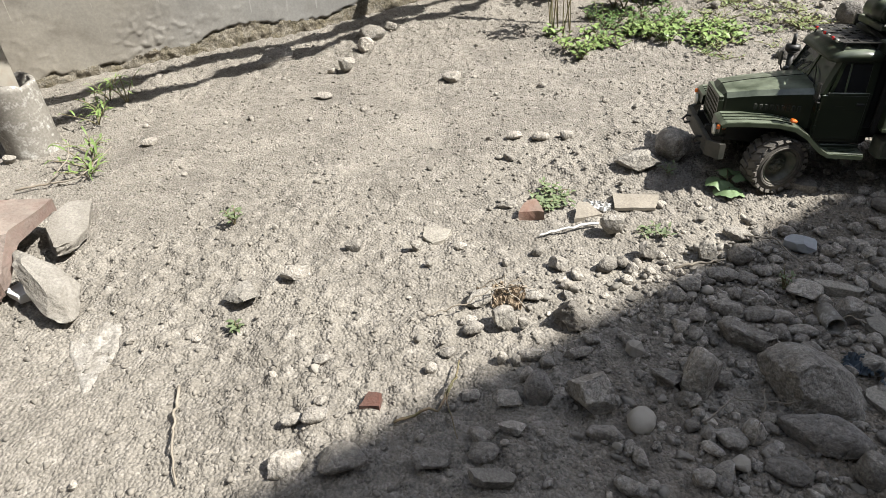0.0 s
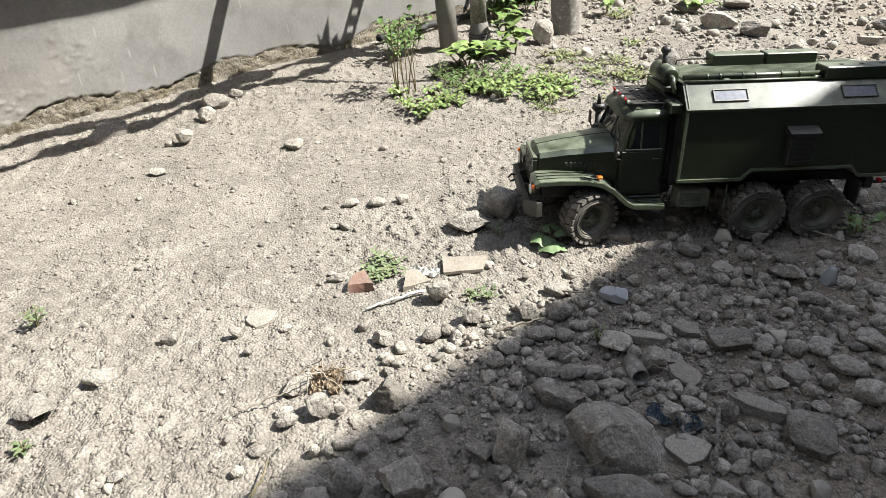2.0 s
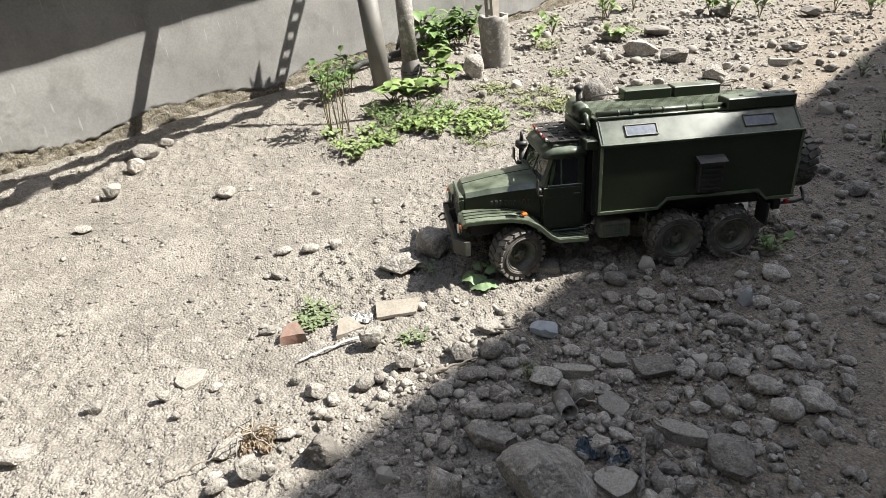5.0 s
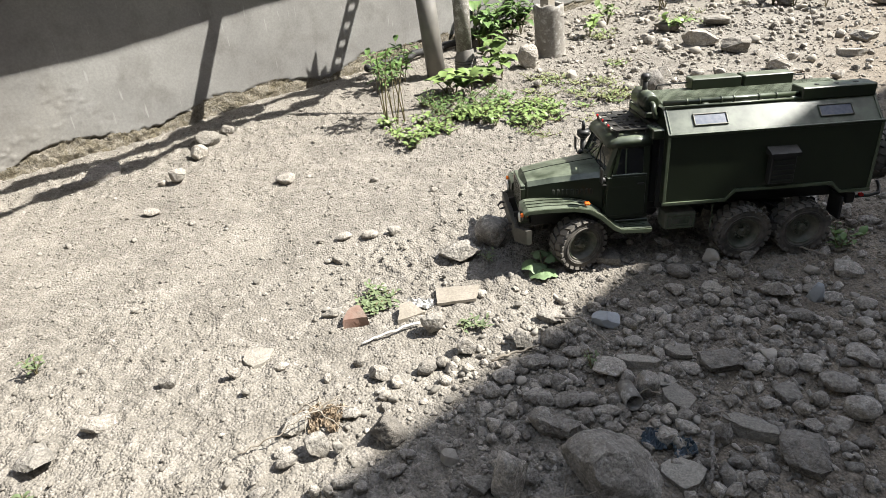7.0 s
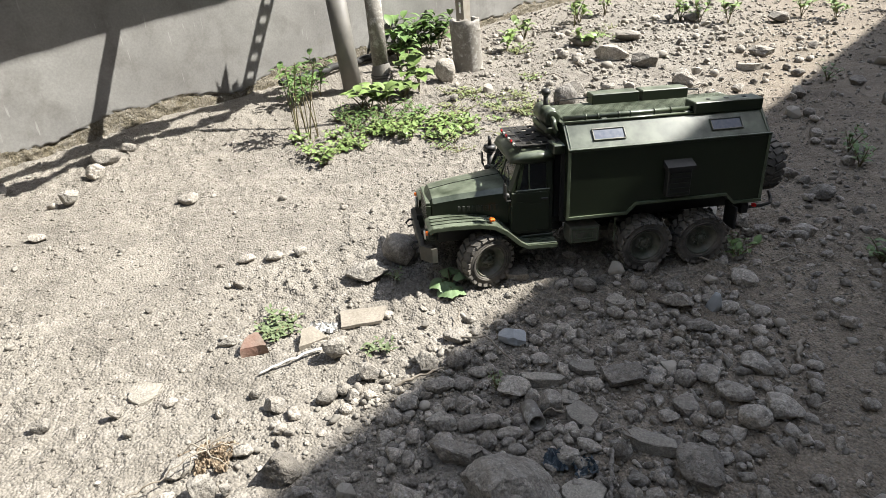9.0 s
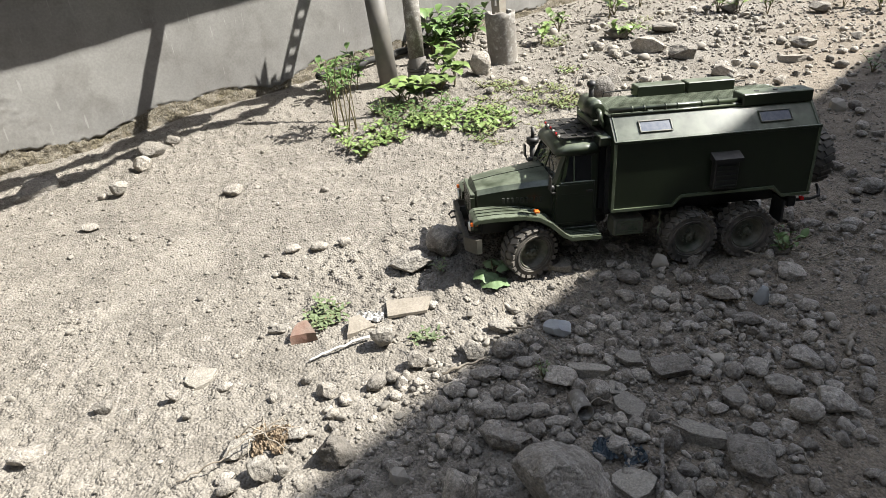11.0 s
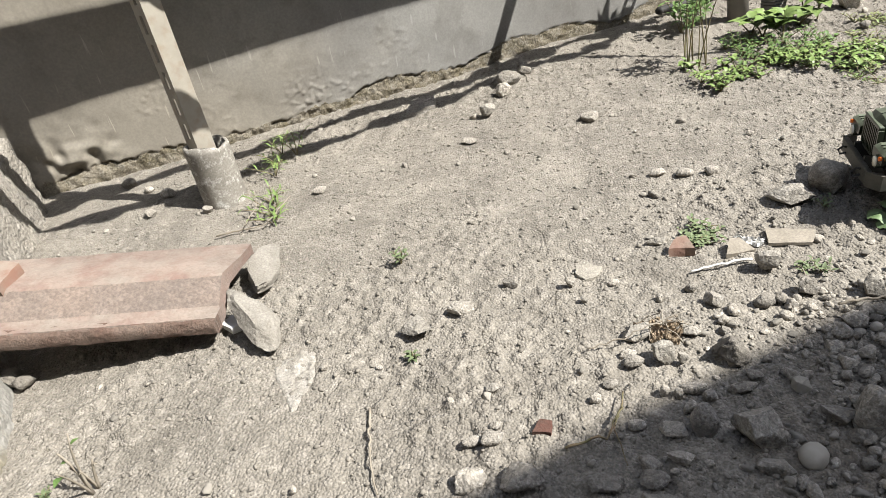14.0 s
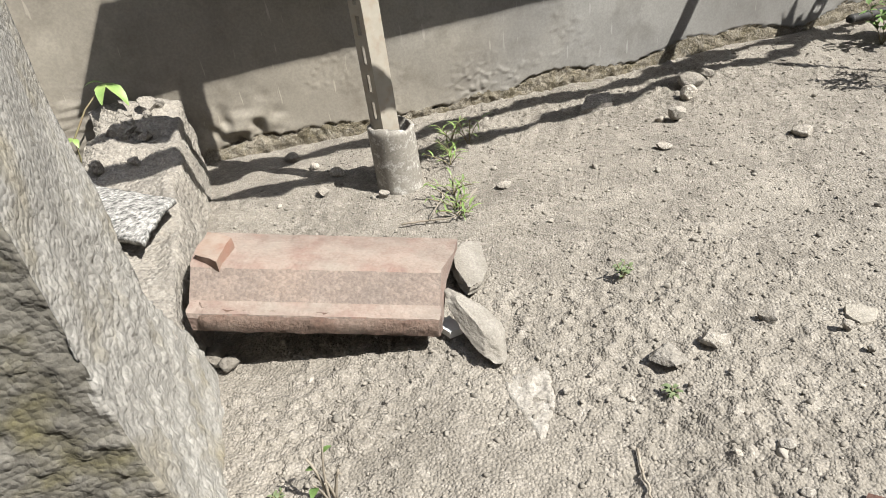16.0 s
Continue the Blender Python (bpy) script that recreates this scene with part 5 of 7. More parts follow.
def rock_mesh(kind, seed, level=3):
    """Unit-size stone: rounded cobbles are a noisy ball, broken stones a chipped hull."""
    rng = random.Random(seed)
    bm = bmesh.new()
    off = Vector((seed * 1.37, seed * 2.11, seed * 0.53))
    if kind in ("round", "chunk", "lava"):
        bmesh.ops.create_icosphere(bm, subdivisions=level, radius=0.5)
        broken = kind != "round"
        for v in bm.verts:
            n = v.co.normalized()
            v.co = n * 0.5 * (1 + (0.22 if broken else 0.15) * noise.noise(n * 1.4 + off) + 0.05 * noise.noise(n * 3.4 + off))
        # broken or worn flats
        for i in range(13 if broken else 9):
            d = Vector((rng.gauss(0, 1), rng.gauss(0, 1), rng.gauss(0, 0.9))).normalized()
            cutoff = rng.uniform(0.25, 0.40) if broken else rng.uniform(0.33, 0.43)
            for v in bm.verts:
                over = v.co.dot(d) - cutoff
                if over > 0:
                    v.co -= d * over * (1.0 if broken else 0.9)
        rough = 1.0 if broken else 0.55
        for v in bm.verts:
            v.co += rough * (noise.noise_vector(v.co * 4 + off) * 0.022 + noise.noise_vector(v.co * 11 + off) * 0.013 + noise.noise_vector(v.co * 26 + off) * 0.008 + noise.noise_vector(v.co * 55 + off) * 0.004)
            if kind == "lava":
                v.co *= 1 - 0.22 * max(0.0, noise.noise(v.co * 13 + off) - 0.05)
    else:
        flat = kind == "shard"
        for i in range(10 if flat else 15):
            a, z = 2 * math.pi * (i + rng.uniform(-0.35, 0.35)) / (10 if flat else 15) * (1 if flat else 2.4), rng.uniform(-0.9, 0.9)
            r = rng.uniform(0.62, 1.0) if flat else math.sqrt(max(0.12, 1 - z * z)) * rng.uniform(0.8, 1.05)
            if flat:
                for zz in (-0.5, 0.5):
                    bm.verts.new((0.5 * r * math.cos(a), 0.5 * r * math.sin(a), zz * rng.uniform(0.75, 1.0)))
            else:
                bm.verts.new((0.5 * r * math.cos(a), 0.5 * r * math.sin(a), 0.5 * z))
        bmesh.ops.convex_hull(bm, input=bm.verts[:])
        for v in [v for v in bm.verts if not v.link_faces]:
            bm.verts.remove(v)
        bmesh.ops.bevel(bm, geom=bm.edges[:], offset=0.02, segments=1, affect="EDGES", profile=0.5)
        bmesh.ops.triangulate(bm, faces=bm.faces[:])
        if level >= 3:
            bmesh.ops.subdivide_edges(bm, edges=bm.edges[:], cuts=1, use_grid_fill=True)
            bmesh.ops.subdivide_edges(bm, edges=[e for e in bm.edges if e.calc_length() > 0.22], cuts=1)
            bmesh.ops.triangulate(bm, faces=bm.faces[:])
        for v in bm.verts:
            v.co += noise.noise_vector(v.co * 3.5 + off) * 0.035 + noise.noise_vector(v.co * 9 + off) * 0.026
    xs = [[v.co[i] for v in bm.verts] for i in range(3)]
    for v in bm.verts:
        v.co = Vector([(v.co[i] - (max(xs[i]) + min(xs[i])) / 2) / (max(xs[i]) - min(xs[i])) for i in range(3)])
    return bm


PATCH = material("white_worn_slab", (0.305, 0.286, 0.255), 0.92, mix=(0.240, 0.219, 0.186), scale=45, bump=0.8, bump_scale=160, distance=0.006, grain=0.2, grain_scale=260)
KINDS = {
    "COBBLE": ("cobble", "round", ROCK, "dusty grey rounded cobble lying on dry soil"),
    "DARKCOBBLE": ("cobble", "round", DARKCOB, "smooth dark grey-brown cobble half sunk in soil"),
    "ANGULAR": ("rock", "chunk", ROCK, "broken grey angular rock with dusty faces"),
    "PALESTONE": ("rock", "chunk", PALE, "pale whitish broken rock on sunlit soil"),
    "SHARD": ("stone_shard", "shard", SHARDMAT, "flat pale shard of broken stone lying flat"),
    "BLUISH": ("rock", "chunk", BLUISHMAT, "pale blue-grey broken stone"),
    "BOULDER": ("boulder", "chunk", ROCK, "large rough grey boulder in the rubble"),
    "LAVA": ("rock", "lava", DARKROCK, "dark pitted brown-grey rock with a pale side"),
}
COBBLE, DARKCOBBLE, ANGULAR, PALESTONE, SHARD, BLUISH, BOULDER, LAVA = "COBBLE", "DARKCOBBLE", "ANGULAR", "PALESTONE", "SHARD", "BLUISH", "BOULDER", "LAVA"
STONES = []


def stone(kind, x, y, w, d, h, yaw, z=None):
    name, form, mat, label = KINDS[kind]
    seed = len(STONES) + 7
    bm = rock_mesh(form, seed, 5 if w > 0.055 and form != "round" else 4 if w > 0.030 else 3)
    ob = mesh_object(name, bm, mat, True)
    if form == "shard":
        ob.data.set_sharp_from_angle(angle=radians(24))
    elif form == "chunk":
        ob.data.set_sharp_from_angle(angle=radians(32))
    sink = 0.02 if form != "shard" else 0.08
    lean = 8.0
    tilt = Matrix.Rotation(radians(random.uniform(-lean, lean)), 4, "X") @ Matrix.Rotation(radians(random.uniform(-lean, lean)), 4, "Y")
    ob.data.transform(Matrix.Diagonal((w, d, h * (1.2 if form == "shard" else 1.25 if kind == "PALESTONE" else 2.0 if kind == "BOULDER" else 1.65), 1)))
    ob.matrix_world = Matrix.Translation((x, y, (gz(x, y) if z is None else z) + h * (0.5 - sink) * (1.0 if form == "shard" else 1.25))) @ Matrix.Rotation(radians(yaw), 4, "Z") @ tilt
    tagged(ob, label, "stone", "stones on the yard")
    STONES.append((x, y, max(w, d)))
    return ob


stone(PALESTONE, 0.276, 0.768, 0.067, 0.036, 0.020, -9)
stone(COBBLE, 0.330, 0.792, 0.049, 0.042, 0.033, -13)
stone(SHARD, 0.466, 0.701, 0.046, 0.030, 0.010, -21)
stone(PALESTONE, 0.203, 0.620, 0.028, 0.024, 0.022, -0)
stone(PALESTONE, 0.086, 0.691, 0.029, 0.013, 0.009, 10)
stone(ANGULAR, 0.233, 0.571, 0.023, 0.020, 0.015, -3)
stone(ANGULAR, 0.209, 0.548, 0.016, 0.014, 0.008, -1)
stone(ANGULAR, 0.128, 0.553, 0.023, 0.020, 0.011, 8)
stone(PALESTONE, 0.347, 0.599, 0.034, 0.023, 0.010, -14)
stone(COBBLE, 0.280, 0.678, 0.017, 0.014, 0.005, -7)
stone(COBBLE, 0.158, 0.880, 0.027, 0.022, 0.008, 3)
stone(COBBLE, 0.197, 0.872, 0.021, 0.018, 0.009, 0)
stone(BLUISH, 0.409, 0.575, 0.034, 0.026, 0.014, -21)
stone(SHARD, 0.409, 0.495, 0.053, 0.021, 0.012, -24)
stone(ANGULAR, 0.377, 0.499, 0.039, 0.033, 0.012, -20)
stone(ANGULAR, 0.301, 0.528, 0.037, 0.025, 0.011, -11)
stone(COBBLE, 0.260, 0.513, 0.026, 0.022, 0.010, -6)
stone(COBBLE, 0.313, 0.463, 0.028, 0.018, 0.009, -14)
stone(COBBLE, 0.333, 0.462, 0.028, 0.017, 0.008, -17)
stone(COBBLE, 0.364, 0.452, 0.020, 0.017, 0.008, -21)
stone(SHARD, 0.425, 0.436, 0.034, 0.044, 0.007, -29)
stone(SHARD, 0.429, 0.465, 0.025, 0.020, 0.005, -27)
stone(ANGULAR, 0.434, 0.377, 0.020, 0.017, 0.017, -34)
stone(SHARD, 0.466, 0.380, 0.053, 0.021, 0.012, -37)
stone(ANGULAR, 0.639, 0.431, 0.037, 0.029, 0.011, -47)
stone(COBBLE, 0.579, 0.438, 0.027, 0.023, 0.011, -43)
stone(COBBLE, 0.552, 0.440, 0.024, 0.021, 0.011, -40)
stone(COBBLE, 0.583, 0.404, 0.036, 0.028, 0.011, -46)
stone(COBBLE, 0.615, 0.367, 0.038, 0.033, 0.015, -51)
stone(COBBLE, 0.575, 0.363, 0.032, 0.027, 0.015, -48)
stone(COBBLE, 0.637, 0.389, 0.019, 0.016, 0.007, -50)
stone(COBBLE, 0.633, 0.350, 0.017, 0.011, 0.005, -53)
stone(COBBLE, 0.699, 0.409, 0.019, 0.014, 0.006, -53)
stone(COBBLE, 0.698, 0.340, 0.018, 0.015, 0.009, -58)
stone(ANGULAR, 0.503, 0.401, 0.021, 0.018, 0.006, -39)
stone(ANGULAR, 0.627, 0.560, 0.045, 0.024, 0.013, -39)
stone(COBBLE, 0.747, 0.574, 0.036, 0.030, 0.012, -45)
stone(COBBLE, 0.710, 0.507, 0.026, 0.022, 0.009, -47)
stone(SHARD, 0.565, 0.597, 0.026, 0.025, 0.006, -33)
stone(COBBLE, 0.477, 0.568, 0.023, 0.018, 0.007, -27)
stone(COBBLE, 0.459, 0.575, 0.019, 0.016, 0.008, -25)
stone(COBBLE, 0.520, 0.609, 0.025, 0.015, 0.007, -29)
stone(COBBLE, 0.547, 0.570, 0.020, 0.017, 0.010, -32)
stone(ANGULAR, 0.623, 0.506, 0.038, 0.017, 0.011, -41)
stone(COBBLE, 0.684, 0.530, 0.026, 0.022, 0.011, -44)
stone(BLUISH, 0.665, 0.535, 0.019, 0.016, 0.018, -42)
stone(COBBLE, 0.651, 0.594, 0.027, 0.023, 0.008, -38)
stone(COBBLE, 0.608, 0.609, 0.021, 0.018, 0.010, -35)
stone(COBBLE, 0.424, 0.532, 0.022, 0.018, 0.006, -24)
stone(COBBLE, 0.336, 0.561, 0.030, 0.026, 0.015, -14)
stone(COBBLE, 0.350, 0.536, 0.025, 0.016, 0.007, -16)
stone(COBBLE, 0.373, 0.555, 0.016, 0.014, 0.005, -18)
stone(PALESTONE, 0.298, 0.565, 0.022, 0.019, 0.020, -10)
stone(COBBLE, 0.327, 0.524, 0.024, 0.019, 0.007, -14)
stone(COBBLE, 0.345, 0.437, 0.030, 0.014, 0.009, -19)
stone(COBBLE, 0.319, 0.433, 0.021, 0.018, 0.012, -16)
stone(COBBLE, 0.344, 0.418, 0.019, 0.015, 0.006, -20)
stone(COBBLE, 0.460, 0.472, 0.023, 0.016, 0.007, -30)
stone(COBBLE, 0.521, 0.451, 0.022, 0.018, 0.007, -37)
stone(SHARD, 0.462, 0.501, 0.031, 0.021, 0.007, -29)
stone(COBBLE, 0.553, 0.391, 0.018, 0.016, 0.011, -44)
stone(BOULDER, 0.318, 0.367, 0.092, 0.064, 0.028, -8)
stone(DARKCOBBLE, 0.299, 0.313, 0.070, 0.031, 0.021, -39)
stone(SHARD, 0.376, 0.349, 0.039, 0.035, 0.008, -44)
stone(ANGULAR, 0.220, 0.376, 0.034, 0.029, 0.032, -24)
stone(ANGULAR, 0.121, 0.362, 0.045, 0.038, 0.026, -11)
stone(DARKCOBBLE, 0.077, 0.370, 0.026, 0.022, 0.023, -3)
stone(ANGULAR, 0.286, 0.476, 0.034, 0.019, 0.010, -26)
stone(ANGULAR, 0.491, 0.468, 0.048, 0.040, 0.017, -44)
stone(ANGULAR, 0.225, 0.317, 0.030, 0.022, 0.009, -29)
stone(ANGULAR, 0.382, 0.298, 0.028, 0.024, 0.012, -49)
stone(COBBLE, 0.400, 0.458, 0.026, 0.022, 0.020, -38)
stone(COBBLE, 0.244, 0.318, 0.019, 0.016, 0.017, -32)
stone(ANGULAR, 0.243, 0.379, 0.017, 0.015, 0.011, -27)
stone(ANGULAR, 0.125, 0.325, 0.032, 0.015, 0.010, -12)
stone(COBBLE, 0.409, 0.395, 0.026, 0.012, 0.008, -43)
stone(COBBLE, 0.354, 0.311, 0.021, 0.014, 0.006, -45)
stone(ANGULAR, 0.486, 0.332, 0.046, 0.038, 0.019, -48)
stone(LAVA, 0.127, 0.468, 0.039, 0.033, 0.022, -9)
stone(PALESTONE, 0.035, 0.502, 0.033, 0.028, 0.011, 2)
stone(PALESTONE, 0.089, 0.502, 0.027, 0.017, 0.008, -4)
stone(PALESTONE, 0.056, 0.461, 0.024, 0.020, 0.022, 0)
stone(PALESTONE, 0.075, 0.457, 0.011, 0.009, 0.011, -2)
stone(COBBLE, 0.079, 0.420, 0.026, 0.013, 0.008, -3)
stone(ANGULAR, 0.122, 0.417, 0.028, 0.012, 0.008, -9)
stone(COBBLE, 0.026, 0.453, 0.022, 0.015, 0.007, 4)
stone(COBBLE, 0.022, 0.469, 0.019, 0.010, 0.006, 4)
stone(COBBLE, 0.139, 0.435, 0.018, 0.013, 0.006, -11)
stone(COBBLE, -0.001, 0.426, 0.016, 0.013, 0.005, 8)
stone(COBBLE, -0.017, 0.406, 0.012, 0.010, 0.007, 11)
stone(COBBLE, 0.050, 0.413, 0.010, 0.009, 0.010, 1)
stone(COBBLE, 0.062, 0.411, 0.009, 0.008, 0.009, -1)
stone(COBBLE, 0.091, 0.409, 0.014, 0.012, 0.009, -5)
stone(COBBLE, 0.018, 0.374, 0.017, 0.014, 0.006, 6)
stone(PALESTONE, -0.221, 0.527, 0.036, 0.040, 0.014, 29)
stone(ANGULAR, -0.168, 0.564, 0.036, 0.024, 0.011, 23)
stone(SHARD, -0.008, 0.629, 0.042, 0.039, 0.005, 7)
stone(ANGULAR, -0.106, 0.614, 0.021, 0.018, 0.009, 16)
stone(PALESTONE, -0.017, 0.567, 0.009, 0.008, 0.009, 8)
stone(ANGULAR, -0.031, 0.599, 0.014, 0.012, 0.012, 9)
stone(COBBLE, 0.020, 0.607, 0.018, 0.013, 0.005, 4)
stone(ANGULAR, -0.090, 0.312, 0.040, 0.032, 0.012, 16)
stone(PALESTONE, -0.122, 0.426, 0.015, 0.013, 0.007, 16)
stone(COBBLE, -0.117, 0.356, 0.025, 0.016, 0.007, 18)
stone(COBBLE, -0.115, 0.375, 0.013, 0.011, 0.004, 17)
stone(COBBLE, -0.137, 0.356, 0.021, 0.012, 0.006, 21)
stone(ANGULAR, -0.136, 0.314, 0.032, 0.022, 0.010, 23)
stone(ANGULAR, -0.017, 0.305, 0.034, 0.020, 0.010, 3)
stone(ANGULAR, 0.024, 0.310, 0.026, 0.020, 0.008, -4)
stone(SHARD, 0.028, 0.286, 0.040, 0.016, 0.009, -6)
stone(ANGULAR, 0.049, 0.330, 0.024, 0.014, 0.007, -8)
stone(ANGULAR, 0.049, 0.364, 0.026, 0.017, 0.008, -8)
stone(COBBLE, 0.033, 1.142, 0.036, 0.031, 0.011, -2)
stone(PALESTONE, -0.170, 1.222, 0.034, 0.029, 0.021, 8)
stone(COBBLE, -0.141, 1.335, 0.037, 0.031, 0.021, 6)
stone(COBBLE, -0.132, 1.418, 0.059, 0.050, 0.022, 5)
stone(ANGULAR, -0.199, 1.087, 0.029, 0.023, 0.009, 10)
stone(COBBLE, -0.096, 1.473, 0.034, 0.029, 0.013, 4)
stone(COBBLE, 0.119, 0.886, 0.025, 0.017, 0.007, -8)
stone(COBBLE, -0.463, 0.934, 0.027, 0.018, 0.008, 26)
stone(COBBLE, -0.256, 0.473, 0.009, 0.008, 0.003, 28)
stone(ANGULAR, 0.194, 0.382, 0.031, 0.023, 0.009, -27)
stone(ANGULAR, 0.285, 0.431, 0.055, 0.025, 0.016, -33)
stone(COBBLE, 0.259, 0.286, 0.035, 0.026, 0.011, -42)
stone(COBBLE, 0.315, 0.275, 0.026, 0.022, 0.021, -49)
stone(COBBLE, 0.189, 0.280, 0.017, 0.015, 0.012, -34)
stone(COBBLE, 0.135, 0.276, 0.030, 0.014, 0.009, -26)
stone(ANGULAR, 0.767, 1.172, 0.054, 0.046, 0.025, -26)
stone(ANGULAR, 0.981, 1.449, 0.048, 0.041, 0.026, -29)
stone(COBBLE, 0.718, 1.726, 0.059, 0.050, 0.045, -17)
stone(ANGULAR, 1.252, 1.720, 0.108, 0.048, 0.032, -32)
stone(PALESTONE, 1.264, 1.923, 0.089, 0.061, 0.027, -29)
stone(PALESTONE, 1.438, 1.918, 0.084, 0.071, 0.030, -33)
stone(ANGULAR, 1.286, 1.597, 0.079, 0.067, 0.030, -35)
stone(PALESTONE, 1.663, 1.553, 0.072, 0.061, 0.023, -44)
stone(PALESTONE, 2.097, 1.947, 0.080, 0.068, 0.029, -45)
stone(PALESTONE, 1.835, 2.098, 0.091, 0.077, 0.033, -38)
stone(DARKCOBBLE, 0.920, 1.394, 0.058, 0.049, 0.037, -28)
stone(PALESTONE, 1.046, 1.255, 0.036, 0.030, 0.016, -35)
stone(PALESTONE, 0.938, 1.282, 0.032, 0.028, 0.014, -30)
stone(ANGULAR, 1.277, 1.405, 0.063, 0.053, 0.028, -38)
stone(SHARD, 1.510, 1.426, 0.072, 0.032, 0.016, -43)
stone(ANGULAR, 0.652, 0.906, 0.092, 0.046, 0.028, -33)
stone(SHARD, 0.815, 1.023, 0.085, 0.041, 0.019, -36)
stone(SHARD, 0.778, 0.962, 0.026, 0.034, 0.006, -36)
stone(DARKCOBBLE, 0.911, 1.239, 0.035, 0.030, 0.030, -34)
stone(COBBLE, 0.712, 1.087, 0.061, 0.033, 0.018, -31)
stone(DARKCOBBLE, 0.688, 1.171, 0.061, 0.052, 0.019, -28)
stone(ANGULAR, 0.641, 0.743, 0.038, 0.017, 0.011, -38)
stone(COBBLE, 0.670, 0.763, 0.026, 0.022, 0.016, -38)
stone(ANGULAR, 0.511, 0.745, 0.025, 0.011, 0.007, -31)
stone(PALESTONE, 0.562, 0.710, 0.027, 0.012, 0.008, -35)
stone(COBBLE, 1.051, 0.739, 0.038, 0.032, 0.016, -52)
stone(COBBLE, 0.916, 0.644, 0.031, 0.026, 0.014, -51)
stone(ANGULAR, 0.873, 0.675, 0.031, 0.021, 0.009, -48)


def flush_slab():
    """A worn whitish slab whose ragged face lies level with the soil."""
    ring = [(-0.396, 0.485), (-0.372, 0.505), (-0.342, 0.513), (-0.329, 0.461), (-0.331, 0.419), (-0.337, 0.390), (-0.354, 0.419), (-0.375, 0.447)]
    cx, cy = -0.354, 0.457
    bm = bmesh.new()
    n, rings = 64, 9
    grid = []
    for q in range(rings + 1):
        row = []
        for k in range(n):
            f = k / n * len(ring)
            (x0, y0), (x1, y1) = ring[int(f)], ring[(int(f) + 1) % len(ring)]
            g = f - int(f)
            x, y = x0 + (x1 - x0) * g, y0 + (y1 - y0) * g
            r = q / rings * (1 + 0.10 * noise.noise(Vector((x * 90, y * 90, 2))))
            x, y = cx + (x - cx) * r, cy + (y - cy) * r
            edge = 0.0045 * max(0.0, q / rings - 0.82) / 0.18
            row.append(bm.verts.new((x, y, 0.0012 + sum(gz(x + i * 0.007, y + j * 0.007) for i in (-1, 0, 1) for j in (-1, 0, 1)) / 9 + 0.0030 * noise.noise(Vector((x * 90, y * 90, 5))) - edge - (0.010 if q == rings else 0))))
        grid.append(row)
    for a, b in zip(grid, grid[1:]):
        for k in range(n):
            bm.faces.new((a[k], a[(k + 1) % n], b[(k + 1) % n], b[k]))
    bmesh.ops.remove_doubles(bm, verts=grid[0], dist=1e-4)
    bmesh.ops.recalc_face_normals(bm, faces=bm.faces[:])
    tagged(mesh_object("sunken_slab", bm, PATCH, True), "whitish worn slab lying flush with the soil", "stone", "stones on the yard")


flush_slab()



# ---- scattered cobbles, pebbles and grit ----
def rubble(x, y):
    """How thick the rubble lies, 0 to 1: the heap in the shade, the strewn far corner, bare soil elsewhere."""
    heap = 1.15 * math.exp(-((x - 0.41) / 0.27) ** 4 - ((y - 0.45 - 0.25 * (x - 0.3)) / 0.15) ** 4)
    tail = 0.75 * math.exp(-((x - 0.72) / 0.34) ** 2 - ((y - 0.62) / 0.12) ** 2)
    far = 0.42 * math.exp(-((x - 1.6) / 0.85) ** 4 - ((y - 2.1) / 0.65) ** 4)
    row = 0.2 * math.exp(-((x - 0.12) / 0.10) ** 2 - ((y - 0.47) / 0.06) ** 2)
    low = 0.6 * math.exp(-((x - 0.30) / 0.32) ** 4 - ((y - 0.30) / 0.10) ** 4)
    right = 0.22 if x > 0.75 else 0.0
    return min(1.0, low + heap + tail + far + row + right)


def free(x, y, r):
    return all((x - a) ** 2 + (y - b) ** 2 > (0.42 * c + r * 0.5) ** 2 for a, b, c in STONES)


def in_yard(x, y):
    p = Vector((x, y, 0)) - CORNER
    return p.dot(OUT) > 0.02 and p.dot(ALONG) > 0.0


def scatter_cobbles():
    rng = random.Random(41)
    shapes = []
    for i in range(12):
        bm = rock_mesh("round" if i % 3 == 1 else "angular", 300 + i, 2)
        bmesh.ops.scale(bm, vec=(0.02, 0.02, 0.02), verts=bm.verts[:])
        me = bpy.data.meshes.new("cobble")
        bm.to_mesh(me)
        bm.free()
        me.materials.append(ROCK if i % 4 else PALE2)
        me.shade_smooth()
        if i % 3 != 1:
            me.set_sharp_from_angle(angle=radians(35))
        shapes.append(me)
    count = 0
    while count < 290:
        x, y = rng.uniform(-0.3, 1.9), rng.uniform(0.22, 2.2)
        w = rng.choice((0.012, 0.014, 0.017, 0.020, 0.024, 0.029)) * rng.uniform(0.85, 1.15)
        if x > 1.0:
            w *= 1.3
        if rng.random() > rubble(x, y) or not in_yard(x, y) or not free(x, y, w):
            continue
        ob = new("cobble", shapes[rng.randrange(12)])
        h = w * rng.uniform(0.55, 0.9)
        ob.matrix_world = Matrix.Translation((x, y, gz(x, y) + h * 0.36)) @ Matrix.Rotation(rng.uniform(0, 6.28), 4, "Z") @ Matrix.Rotation(rng.uniform(-0.2, 0.2), 4, "X") @ Matrix.Diagonal((w / 0.02, w / 0.02 * rng.uniform(0.65, 0.95), h / 0.02, 1))
        tagged(ob, "small dusty grey cobble in the rubble", "stone", "small cobbles")
        STONES.append((x, y, w))
        count += 1


scatter_cobbles()


